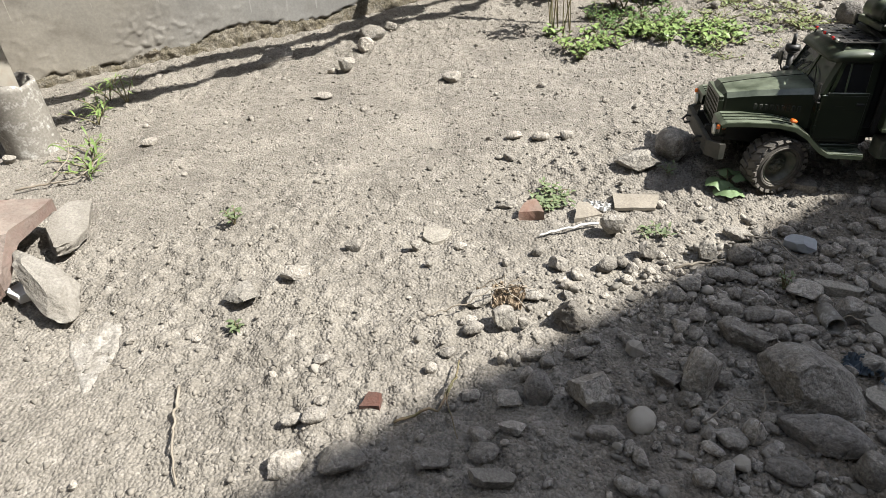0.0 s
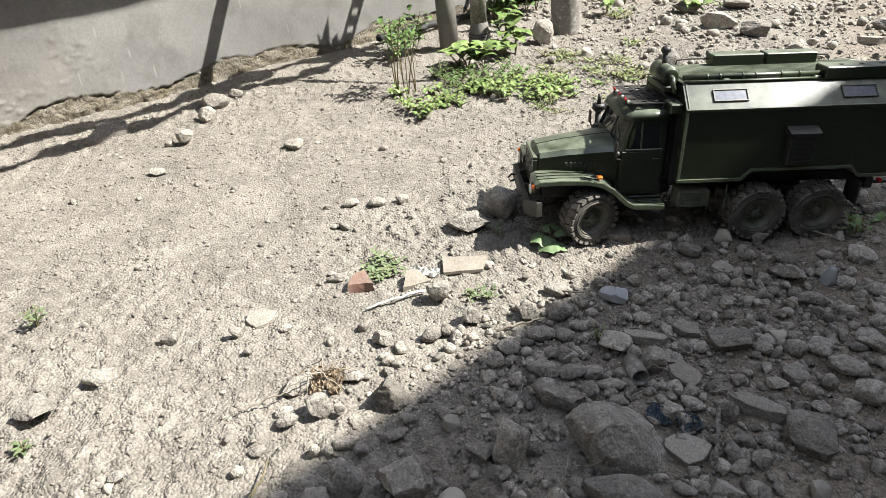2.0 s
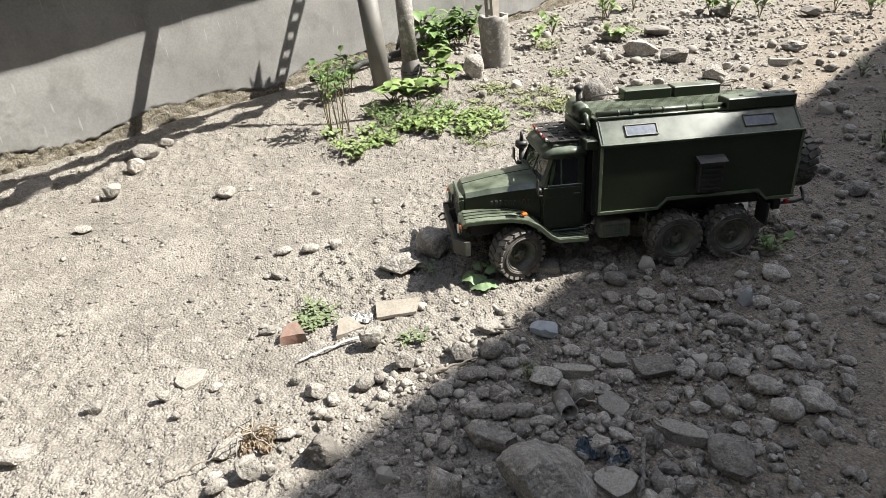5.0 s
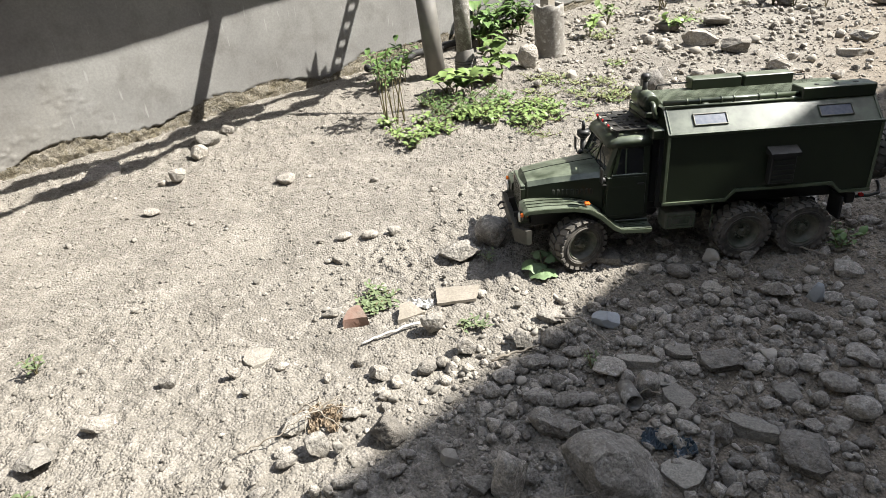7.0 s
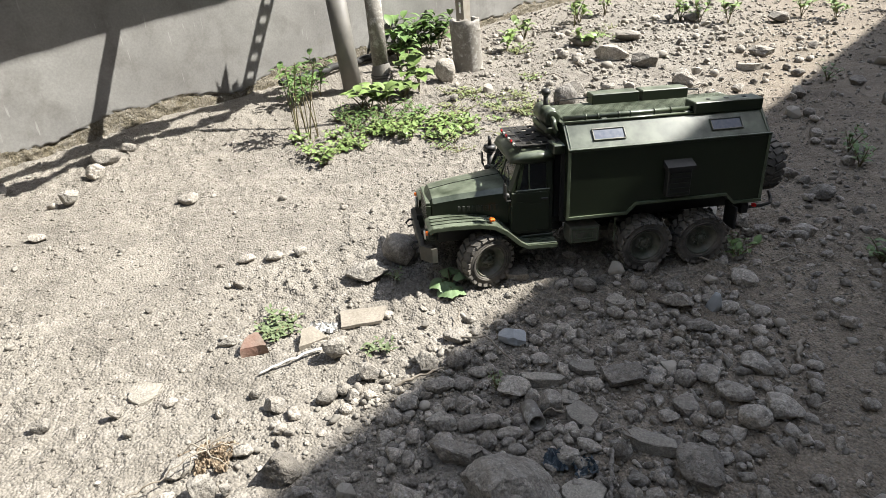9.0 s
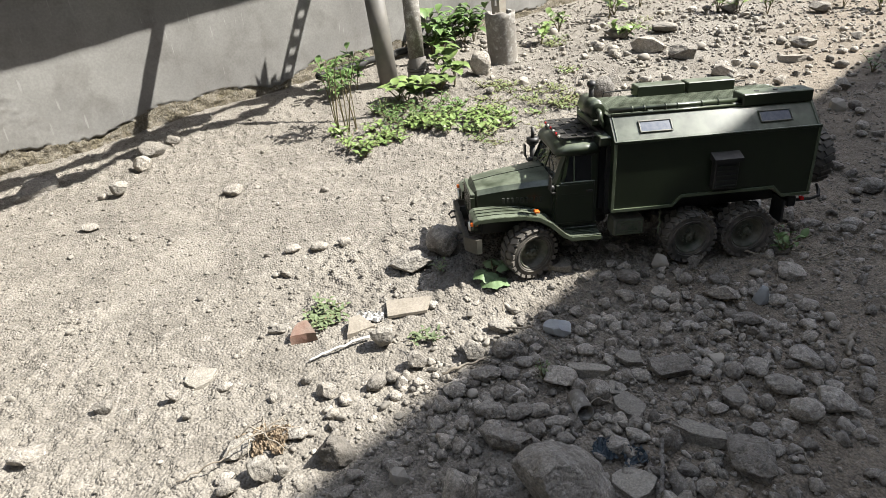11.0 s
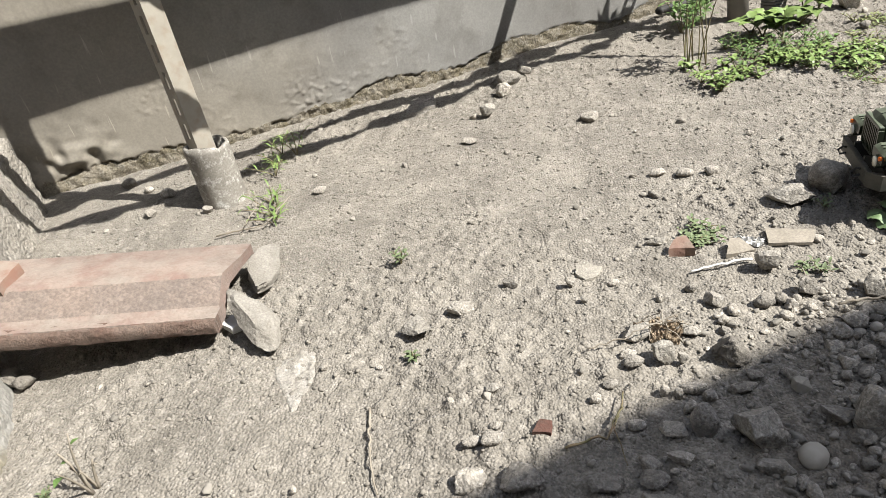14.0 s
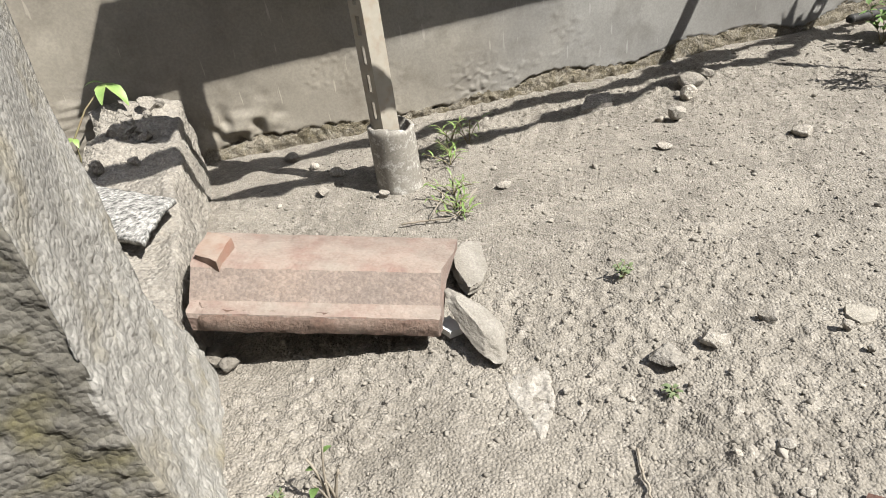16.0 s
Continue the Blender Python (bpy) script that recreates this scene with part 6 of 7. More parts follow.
def scatter_stuff(name, label, count, lo, hi, level, bare, seed, mat, area, squash=(0.45, 0.8), apart=False):
    """One joined mesh of many small stones."""
    rng = np.random.RandomState(seed)
    forms = []
    for i in range(14):
        bm = bmesh.new()
        bmesh.ops.create_icosphere(bm, subdivisions=level, radius=0.5)
        off, pick = Vector((i * 3.3, seed, 1)), random.Random(seed * 10 + i)
        for v in bm.verts:
            v.co *= 1 + 0.8 * noise.noise(v.co * 2.6 + off)
        for k in range(7 if level > 1 else 0):
            d = Vector((pick.gauss(0, 1), pick.gauss(0, 1), pick.gauss(0, 1))).normalized()
            cutoff = pick.uniform(0.24, 0.42)
            for v in bm.verts:
                v.co -= d * max(0.0, v.co.dot(d) - cutoff)
        bm.verts.index_update()
        forms.append((np.array([v.co[:] for v in bm.verts]), np.array([[v.index for v in f.verts] for f in bm.faces])))
        bm.free()
    x0, x1, y0, y1 = area
    xs, ys, n = [], [], 0
    while n < count:
        x, y = rng.uniform(x0, x1), rng.uniform(y0, y1)
        if rng.rand() < max(bare, rubble(x, y)) and in_yard(x, y) and (not apart or free(x, y, 0.006)):
            xs.append(x)
            ys.append(y)
            n += 1
    xs, ys = np.array(xs), np.array(ys)
    zs = ground_height(xs, ys)
    cos, fcs, base = [], [], 0
    size = lo + (hi - lo) * rng.rand(count) ** 2.6
    for i in range(count):
        v, f = forms[i % 14]
        w = size[i]
        a = rng.rand() * 6.28
        c, s = math.cos(a), math.sin(a)
        k = np.array((w, w * rng.uniform(0.6, 1.0), w * rng.uniform(*squash)))
        p = v * k
        p = np.stack((p[:, 0] * c - p[:, 1] * s + xs[i], p[:, 0] * s + p[:, 1] * c + ys[i], p[:, 2] + zs[i] + k[2] * 0.26), -1)
        cos.append(p)
        fcs.append(f + base)
        base += len(v)
    co, fc = np.concatenate(cos), np.concatenate(fcs)
    me = bpy.data.meshes.new(name)
    me.vertices.add(len(co))
    me.vertices.foreach_set("co", co.reshape(-1))
    me.loops.add(fc.size)
    me.loops.foreach_set("vertex_index", fc.reshape(-1).astype(np.int32))
    me.polygons.add(len(fc))
    me.polygons.foreach_set("loop_start", np.arange(0, fc.size, 3))
    me.update(calc_edges=True)
    me.materials.append(mat)
    tagged(new(name, me), label, "pebbles", kind="stuff")


scatter_stuff("heap_rubble", "grey broken stones heaped close in the shade", 900, 0.006, 0.024, 2, 0.0, 53, RUBBLE, (0.20, 0.72, 0.20, 0.58), (0.55, 0.9), True)
scatter_stuff("rubble", "grey rubble stones strewn over the yard", 4200, 0.007, 0.022, 2, 0.02, 50, RUBBLE, (-0.4, 3.4, 0.15, 3.2), (0.55, 0.85))
scatter_stuff("pebbles", "small loose pebbles strewn over the soil", 6000, 0.005, 0.014, 2, 0.06, 51, PEBBLE, (-0.9, 3.4, 0.15, 3.2))
scatter_stuff("grit", "fine grit and crumbs of dry earth", 22000, 0.0026, 0.0075, 1, 0.55, 52, GRIT, (-0.85, 1.5, 0.16, 1.9), (0.35, 0.6))


# ---- paver, kerb pieces and the clutter on the yard ----
def slab_block(bm, corners_top, thick, step=0.012, seed=1, amount=0.0014):
    """A four-cornered slab given by its upper corners, thick downwards, with chipped edges."""
    a, b, c, d = [Vector(p) for p in corners_top]
    n, m = max(2, int((b - a).length / step)), max(2, int((d - a).length / step))
    k = 3
    off = Vector((seed * 2.3, seed, seed * 0.7))

    def at(u, v, w):
        p = (a * (1 - u) + b * u) * (1 - v) + (d * (1 - u) + c * u) * v
        p = p + Vector((0, 0, -thick * w))
        e = min(u, 1 - u) * n < 0.5 or min(v, 1 - v) * m < 0.5
        return p + noise.noise_vector(p * 40 + off) * amount * (2.2 if e else 1.0) + noise.noise_vector(p * 120 + off) * amount * 0.7
    verts = {}

    def vert(i, j, l):
        if (i, j, l) not in verts:
            verts[i, j, l] = bm.verts.new(at(i / n, j / m, l / k))
        return verts[i, j, l]
    for i in range(n):
        for j in range(m):
            for l in (0, k):
                bm.faces.new([vert(i, j, l), vert(i + 1, j, l), vert(i + 1, j + 1, l), vert(i, j + 1, l)])
    for l in range(k):
        for i in range(n):
            for j in (0, m):
                bm.faces.new([vert(i, j, l), vert(i + 1, j, l), vert(i + 1, j, l + 1), vert(i, j, l + 1)])
        for j in range(m):
            for i in (0, n):
                bm.faces.new([vert(i, j, l), vert(i, j + 1, l), vert(i, j + 1, l + 1), vert(i, j, l + 1)])
    bmesh.ops.recalc_face_normals(bm, faces=bm.faces[:])
    return bm


def block_thing(name, corners, thick, mat, label, category, seed=1, step=0.010, amount=0.0014, group=""):
    bm = bmesh.new()
    slab_block(bm, corners, thick, step, seed, amount)
    ob = mesh_object(name, bm, mat, True)
    ob.data.set_sharp_from_angle(angle=radians(40))
    return tagged(ob, label, category, group)


granular(BRICK, 210.0, 0.0007, 0.07)
TILEEDGE = material("broken_clay_edge", (0.085, 0.050, 0.036), 0.95, mix=(0.125, 0.092, 0.073), scale=26, spots=(0.05, 0.032, 0.024), spot_scale=60, spot_amount=0.7,
                    bump=1.0, bump_scale=120, distance=0.005, grain=0.2, grain_scale=300)


TILESLOPE = material("greyer_clay_slope", (0.159, 0.123, 0.101), 0.95, mix=(0.124, 0.100, 0.085), scale=20, spots=(0.195, 0.159, 0.136), spot_scale=60,
                    bump=0.5, bump_scale=110, distance=0.003, grain=0.15, grain_scale=300)


granular(TILESLOPE, 160.0, 0.0012, 0.10)
WHITESTONE = material("white_limestone", (0.225, 0.209, 0.182), 0.9, mix=(0.165, 0.150, 0.127), scale=34, bump=0.8, bump_scale=120, distance=0.004, grain=0.15, grain_scale=350)


def paver():
    """A long fired-clay channel tile: a flat top, a shallow slope, a front lip; it bridges from the kerb to the soil."""
    t = thing("clay_ramp_tile", Matrix.Identity(4), "dusty pink fired clay tile ramp from kerb to soil", "tile")
    A, B = Vector((-0.733, 0.443, 0.092)), Vector((-0.467, 0.518, 0.045))   # front edge, kerb end and soil end
    C, D = Vector((-0.487, 0.690, 0.016)), Vector((-0.790, 0.588, 0.077))   # back edge
    def mix(u, v):
        return (A * (1 - u) + B * u) * (1 - v) + (D * (1 - u) + C * u) * v
    bm = bmesh.new()
    rows = [(0.0, -0.005), (0.015, 0.0), (0.05, 0.001), (0.13, 0.002), (0.16, 0.004), (0.38, 0.030), (0.42, 0.0325), (0.7, 0.033), (0.97, 0.033), (1.0, 0.030)]
    n = 34
    top, low = [], []
    for v, h in rows:
        top.append([bm.verts.new(mix(u / n, v) + Vector((0.010 * noise.noise(Vector((v * 9, u * 0.3, 1))) * (u in (0, n)), 0.004 * noise.noise(Vector((u * 0.5, v, 2))) * (v in (0.0, 1.0)),
                                 h + 0.0012 * noise.noise(Vector((u * 0.9, v * 20, 0)))))) for u in range(n + 1)])
        low.append([bm.verts.new(mix(u / n, v) + Vector((0, 0, h - 0.018))) for u in range(n + 1)])
    for g in (top, low):
        for r in range(len(rows) - 1):
            for i in range(n):
                bm.faces.new((g[r][i], g[r][i + 1], g[r + 1][i + 1], g[r + 1][i]))
    for i in range(n):
        for r in (0, -1):
            bm.faces.new((top[r][i], top[r][i + 1], low[r][i + 1], low[r][i]))
    for r in range(len(rows) - 1):
        for i in (0, n):
            bm.faces.new((top[r][i], top[r + 1][i], low[r + 1][i], low[r][i]))
    bmesh.ops.recalc_face_normals(bm, faces=bm.faces[:])
    # the sloped faces take a greyer clay colour than the flat top
    sloped = [i for i, f in enumerate(bm.faces) if f.normal.z > 0.3 and f.normal.z < 0.9 and f.calc_area() > 1e-5]
    ob = part("tile_body", bm, BRICK, t, "", True)
    ob.data.materials.append(TILESLOPE)
    for i in sloped:
        ob.data.polygons[i].material_index = 1
    ob.data.set_sharp_from_angle(angle=radians(28))
    # the broken red-brown front edge, rounded at the kerb end
    bm = bmesh.new()
    rings = []
    for u in range(n + 1):
        f = u / n
        p0 = mix(f, 0.0) + Vector((0, 0, -0.006))
        bow = 0.016 * max(0.0, 1 - f / 0.07) ** 2
        ring = []
        for oy, oz in ((0.010, 0.0050), (-0.002, 0.0040), (-0.0055, 0.0), (-0.006, -0.008), (-0.0045, -0.0135), (0.010, -0.0145)):
            w = Vector((u * 0.55, oz * 160, oy * 60))
            ring.append(bm.verts.new(p0 + Vector((0, oy + bow + 0.0022 * noise.noise(w), oz + 0.0018 * noise.noise(w + Vector((9, 1, 4)))))))
        rings.append(ring)
    for a, b in zip(rings, rings[1:]):
        for k in range(6):
            bm.faces.new((a[k], b[k], b[(k + 1) % 6], a[(k + 1) % 6]))
    bm.faces.new(rings[0])
    bm.faces.new(rings[-1][::-1])
    bmesh.ops.recalc_face_normals(bm, faces=bm.faces[:])
    ob = part("front_edge", bm, TILEEDGE, t, "darker red-brown broken edge", True)
    ob.data.set_sharp_from_angle(angle=radians(50))
    block_thing("brick_chip", [(-0.757, 0.514, 0.124), (-0.722, 0.504, 0.122), (-0.733, 0.556, 0.124), (-0.768, 0.562, 0.126)], 0.018, REDBRICK, "small pink brick chip lying on the clay tile", "brick chip", 3, 0.006)


paver()
block_thing("ceramic_chip", [(-0.484, 0.548, 0.016), (-0.462, 0.534, 0.015), (-0.448, 0.546, 0.016), (-0.468, 0.562, 0.016)], 0.010, WHITE, "white ceramic chip under the tile end", "ceramic chip", 6, 0.006)
block_thing("sandy_tile", [(0.220, 0.668, 0.0042), (0.270, 0.664, 0.0042), (0.282, 0.690, 0.0065), (0.224, 0.700, 0.0065)], 0.004, SANDTILE, "flat sandy beige tile piece on the soil", "tile", 7, 0.008, 0.0004)
block_thing("brick_shard", [(0.098, 0.664, 0.010), (0.130, 0.662, 0.010), (0.118, 0.678, 0.017), (0.108, 0.679, 0.017)], 0.012, REDBRICK, "reddish broken brick shard with a pale face", "brick", 8, 0.006, 0.002)
block_thing("brick_shard", [(-0.080, 0.362, 0.012), (-0.062, 0.360, 0.014), (-0.059, 0.373, 0.016), (-0.070, 0.378, 0.013)], 0.014, DARKBRICK, "tiny red brick chip on the soil", "brick", 9, 0.005, 0.001)
block_thing("wall_slab", [(-0.360, 1.262, 0.010), (-0.292, 1.300, 0.010), (-0.300, 1.335, 0.022), (-0.345, 1.310, 0.024)], 0.014, DARKCOB, "flat grey stone slab leaning near the wall", "stone", 10, 0.008, 0.002)

def cement_sheet():
    """A broken piece of corrugated cement sheet on the kerb."""
    bm = bmesh.new()
    a, b, d = Vector((-1.150, 0.712, 0.122)), Vector((-0.868, 0.640, 0.128)), Vector((-1.120, 0.600, 0.122))
    n, m = 30, 14
    layers = []
    for t in (0.0, 0.007):
        layers.append([[bm.verts.new(a + (b - a) * (i / n) + (d - a) * (j / m) + Vector((0.005 * noise.noise(Vector((j * 0.6, t, 1))) * (i == n), 0.004 * noise.noise(Vector((i * 0.5, 3, 1))) * (j in (0, m)),
                        0.006 * math.sin(j / m * 3.1) + 0.002 * noise.noise(Vector((i * 0.3, j * 0.3, 0))) - t))) for i in range(n + 1)] for j in range(m + 1)])
    for g in layers:
        for j in range(m):
            for i in range(n):
                bm.faces.new((g[j][i], g[j][i + 1], g[j + 1][i + 1], g[j + 1][i]))
    p, q = layers
    for i in range(n):
        for j in (0, m):
            bm.faces.new((p[j][i], p[j][i + 1], q[j][i + 1], q[j][i]))
    for j in range(m):
        for i in (0, n):
            bm.faces.new((p[j][i], p[j + 1][i], q[j + 1][i], q[j][i]))
    bmesh.ops.recalc_face_normals(bm, faces=bm.faces[:])
    tagged(mesh_object("cement_sheet", bm, SHEET, True), "black and white lichened piece of cement roofing sheet", "roofing sheet")


cement_sheet()


def pipe_piece():
    p = thing("pipe_piece", Matrix.Translation((0.374, 0.448, gz(0.374, 0.448) + 0.014)) @ Matrix.Rotation(radians(-98), 4, "Z") @ Matrix.Rotation(radians(-12), 4, "Y"), "short broken grey plastic pipe among the stones", "pipe")
    m = Matrix.Rotation(radians(92), 4, "Y")
    made("pipe", PIPEMAT, p, lambda bm: lathe(bm, [(0.0094, -0.014), (0.0094, 0.016), (0.0080, 0.016), (0.0078, -0.014), (0.0094, -0.014)], 24, m), "", True)


pipe_piece()


def stick(points, r, mat, label, name="twig", taper=0.5, lift=0.004):
    """A thin stem lying on the soil through the points (x, y, height)."""
    rng = random.Random(int(points[0][0] * 1000) + len(points))
    pts = []
    for (x0, y0, h0), (x1, y1, h1) in zip(points, points[1:]):
        for i in range(6):
            f = i / 6
            x, y = x0 + (x1 - x0) * f, y0 + (y1 - y0) * f
            pts.append((x + rng.uniform(-1, 1) * r * 0.8, y + rng.uniform(-1, 1) * r * 0.8, gz(x, y) + lift + h0 + (h1 - h0) * f))
    x, y, h = points[-1]
    pts.append((x, y, gz(x, y) + lift + h))
    bm = bmesh.new()
    tube(bm, pts, r, 6, taper)
    return tagged(mesh_object(name, bm, mat, True), label, "twig", "dry twigs")


stick([(-0.603, 0.790, 0.003), (-0.560, 0.805, 0.003), (-0.521, 0.813, 0.006), (-0.500, 0.890, 0.016)], 0.0017, DRYSTEM, "thin dry twig beside the pipe stub")
stick([(-0.560, 0.805, 0.004), (-0.548, 0.85, 0.02), (-0.565, 0.895, 0.03)], 0.0011, DRYSTEM, "thin dry side twig beside the pipe stub")
stick([(-0.252, 0.405, 0), (-0.244, 0.370, 0), (-0.238, 0.345, 0.002), (-0.222, 0.303, 0)], 0.0016, DRYSTEM, "thin dry stalk lying on pale soil")
stick([(-0.050, 0.345, 0), (-0.012, 0.352, 0.004), (0.006, 0.385, 0.010), (0.010, 0.410, 0.004)], 0.0014, STEM, "bent dry root lying at the shade edge")
stick([(0.006, 0.390, 0.006), (-0.004, 0.360, 0.008), (0.004, 0.325, 0.0)], 0.0010, STEM, "forked dry root beside the stones")
stick([(0.267, 0.356, 0.018), (0.250, 0.325, 0.03), (0.230, 0.296, 0.02)], 0.0007, DRYSTEM, "pale straw stalk over the stones")
stick([(0.205, 0.325, 0.012), (0.235, 0.345, 0.02), (0.275, 0.340, 0.016), (0.320, 0.350, 0.01)], 0.0008, DRYSTEM, "pale straw stalk over the stones")
stick([(0.420, 0.374, 0.016), (0.405, 0.352, 0.014), (0.388, 0.328, 0.008)], 0.0024, DARKCOB, "grey dry branch piece on the rubble", taper=0.8)
stick([(0.115, 0.618, 0.0), (0.145, 0.626, 0.003), (0.190, 0.632, 0.002)], 0.0013, WHITE, "white peeled stick lying on soil", taper=1.4)
stick([(0.340, 0.600, 0.003), (0.375, 0.575, 0.012), (0.388, 0.530, 0.012)], 0.0014, DRYSTEM, "thin pale creeping stem over stones")
stick([(0.255, 0.545, 0.0), (0.285, 0.548, 0.004), (0.315, 0.553, 0.004)], 0.0020, DRYSTEM, "pale dry stick on the soil")
stick([(0.716, 0.446, 0.002), (0.698, 0.432, 0.004), (0.684, 0.420, 0.002)], 0.0036, DRYSTEM, "pale dry stick in the shade", taper=0.7)
stick([(0.715, 0.645, 0.004), (0.725, 0.612, 0.01), (0.742, 0.585, 0.004)], 0.0014, DRYSTEM, "curled dry stalk behind the truck")
stick([(0.800, 0.585, 0.004), (0.842, 0.592, 0.006), (0.880, 0.585, 0.004)], 0.0014, DRYSTEM, "curled dry stalk in the shade")
stick([(1.690, 0.965, 0.006), (1.670, 0.945, 0.012), (1.655, 0.905, 0.002)], 0.0050, DRYSTEM, "curved dry husk on shaded soil", taper=0.6)
stick([(0.262, 1.815, 0.012), (0.33, 1.86, 0.016), (0.45, 1.945, 0.014), (0.60, 2.04, 0.012)], 0.011, HOSE, "black hose along the foot of the wall", "hose", 1.0)
stick([(-0.02, 0.475, 0.0), (0.02, 0.482, 0.01), (0.05, 0.492, 0.02), (0.085, 0.505, 0.026)], 0.0009, DRYSTEM, "dry vine stem over pale rocks")


def crumpled(name, x, y, size, mat, label, category, seed):
    """A thin crumpled scrap of sheet."""
    bm = bmesh.new()
    n = 12
    off = Vector((seed, seed * 2, 0))
    g = []
    for lay in (0, 1):
        g.append([[bm.verts.new(((i / n - 0.5) * size[0] + 0.004 * noise.noise(Vector((j * 0.7, seed, i))), (j / n - 0.5) * size[1] + 0.004 * noise.noise(Vector((i * 0.7, seed, 9))),
                    abs(noise.noise(Vector((i * 0.35, j * 0.35, 0)) + off)) * size[2] - 0.0006 * lay)) for i in range(n + 1)] for j in range(n + 1)])
    for s in g:
        for j in range(n):
            for i in range(n):
                bm.faces.new((s[j][i], s[j][i + 1], s[j + 1][i + 1], s[j + 1][i]))
    p, q = g
    for i in range(n):
        for j in (0, n):
            bm.faces.new((p[j][i], p[j][i + 1], q[j][i + 1], q[j][i]))
            bm.faces.new((p[i][j], p[i + 1][j], q[i + 1][j], q[i][j]))
    bmesh.ops.recalc_face_normals(bm, faces=bm.faces[:])
    ob = mesh_object(name, bm, mat, False)
    ob.matrix_world = Matrix.Translation((x, y, gz(x, y) + 0.004)) @ Matrix.Rotation(seed, 4, "Z")
    return tagged(ob, label, category)


crumpled("plastic_scrap", 0.198, 0.676, (0.016, 0.034, 0.012), WHITE, "crumpled white plastic scrap on the soil", "litter", 1.2)
crumpled("plastic_scrap", 0.372, 0.390, (0.024, 0.020, 0.016), BLUEBAG, "crumpled dark blue plastic scrap between stones", "litter", 2.3)
crumpled("plastic_scrap", 0.392, 0.374, (0.022, 0.018, 0.014), BLUEBAG, "torn dark blue plastic scrap between stones", "litter", 3.1)


def dry_tuft(x, y, n, length, seed, label="tuft of dry pale leaves lying on soil"):
    rng = random.Random(seed)
    bm = bmesh.new()
    for i in range(n):
        a = rng.uniform(0, 6.28)
        l = length * rng.uniform(0.5, 1.0)
        tube(bm, [(0, 0, 0.003), (0.5 * l * math.cos(a), 0.5 * l * math.sin(a), 0.010 * rng.random() + 0.004), (l * math.cos(a + 0.3), l * math.sin(a + 0.3), 0.004)], 0.0018, 5, 0.3)
    ob = mesh_object("dry_tuft", bm, DRYSTEM, True)
    ob.matrix_world = Matrix.Translation((x, y, gz(x, y) + 0.002))
    tagged(ob, label, "dead plant", "dry tufts")


dry_tuft(0.732, 0.300, 11, 0.032, 1)
dry_tuft(0.779, 0.389, 6, 0.022, 2)
for i in range(11):
    a = i * 2.4
    crumpled("dry_leaf", 0.062 + 0.020 * math.cos(a) * (0.4 + i / 12), 0.505 + 0.014 * math.sin(a) * (0.4 + i / 12), (0.012 + 0.001 * (i % 4), 0.010, 0.012), DRYLEAF, "curled dead brown leaf on the pale rocks", "dead leaf", 4.0 + i)
for i in range(6):
    a = i * 1.1 + 0.4
    stick([(0.062, 0.503, 0.012), (0.062 + 0.016 * math.cos(a), 0.503 + 0.012 * math.sin(a), 0.018), (0.062 + 0.034 * math.cos(a + 0.5), 0.503 + 0.026 * math.sin(a + 0.5), 0.004)], 0.0009, DRYSTEM, "thin dead vine over the pale rocks")


# ---- plants ----
def leaf(bm, base, way, length, width, droop, lobed=False, fold=0.25):
    """A pointed leaf blade with a folded midrib, four rows of faces."""
    way = Vector(way).normalized()
    side = way.cross(Vector((0, 0, 1)))
    side = side.normalized() if side.length > 1e-4 else Vector((1, 0, 0))
    up = side.cross(way)
    prof = ((0.0, 0.06), (0.2, 0.75), (0.45, 1.0), (0.7, 0.72), (0.88, 0.36), (1.0, 0.02))
    if lobed:
        prof = ((0.0, 0.30), (0.08, 0.95), (0.25, 0.80), (0.42, 1.0), (0.58, 0.70), (0.75, 0.62), (0.9, 0.30), (1.0, 0.02))
    rows = []
    for f, w in prof:
        mid = base + way * (length * f) + up * (length * (0.18 * math.sin(f * 2.4) - droop * f * f))
        e = side * (width * 0.5 * w)
        lift = up * (fold * width * 0.5 * w)
        rows.append((bm.verts.new(mid - e + lift), bm.verts.new(mid), bm.verts.new(mid + e + lift)))
    for a, b in zip(rows, rows[1:]):
        bm.faces.new((a[0], a[1], b[1], b[0]))
        bm.faces.new((a[1], a[2], b[2], b[1]))


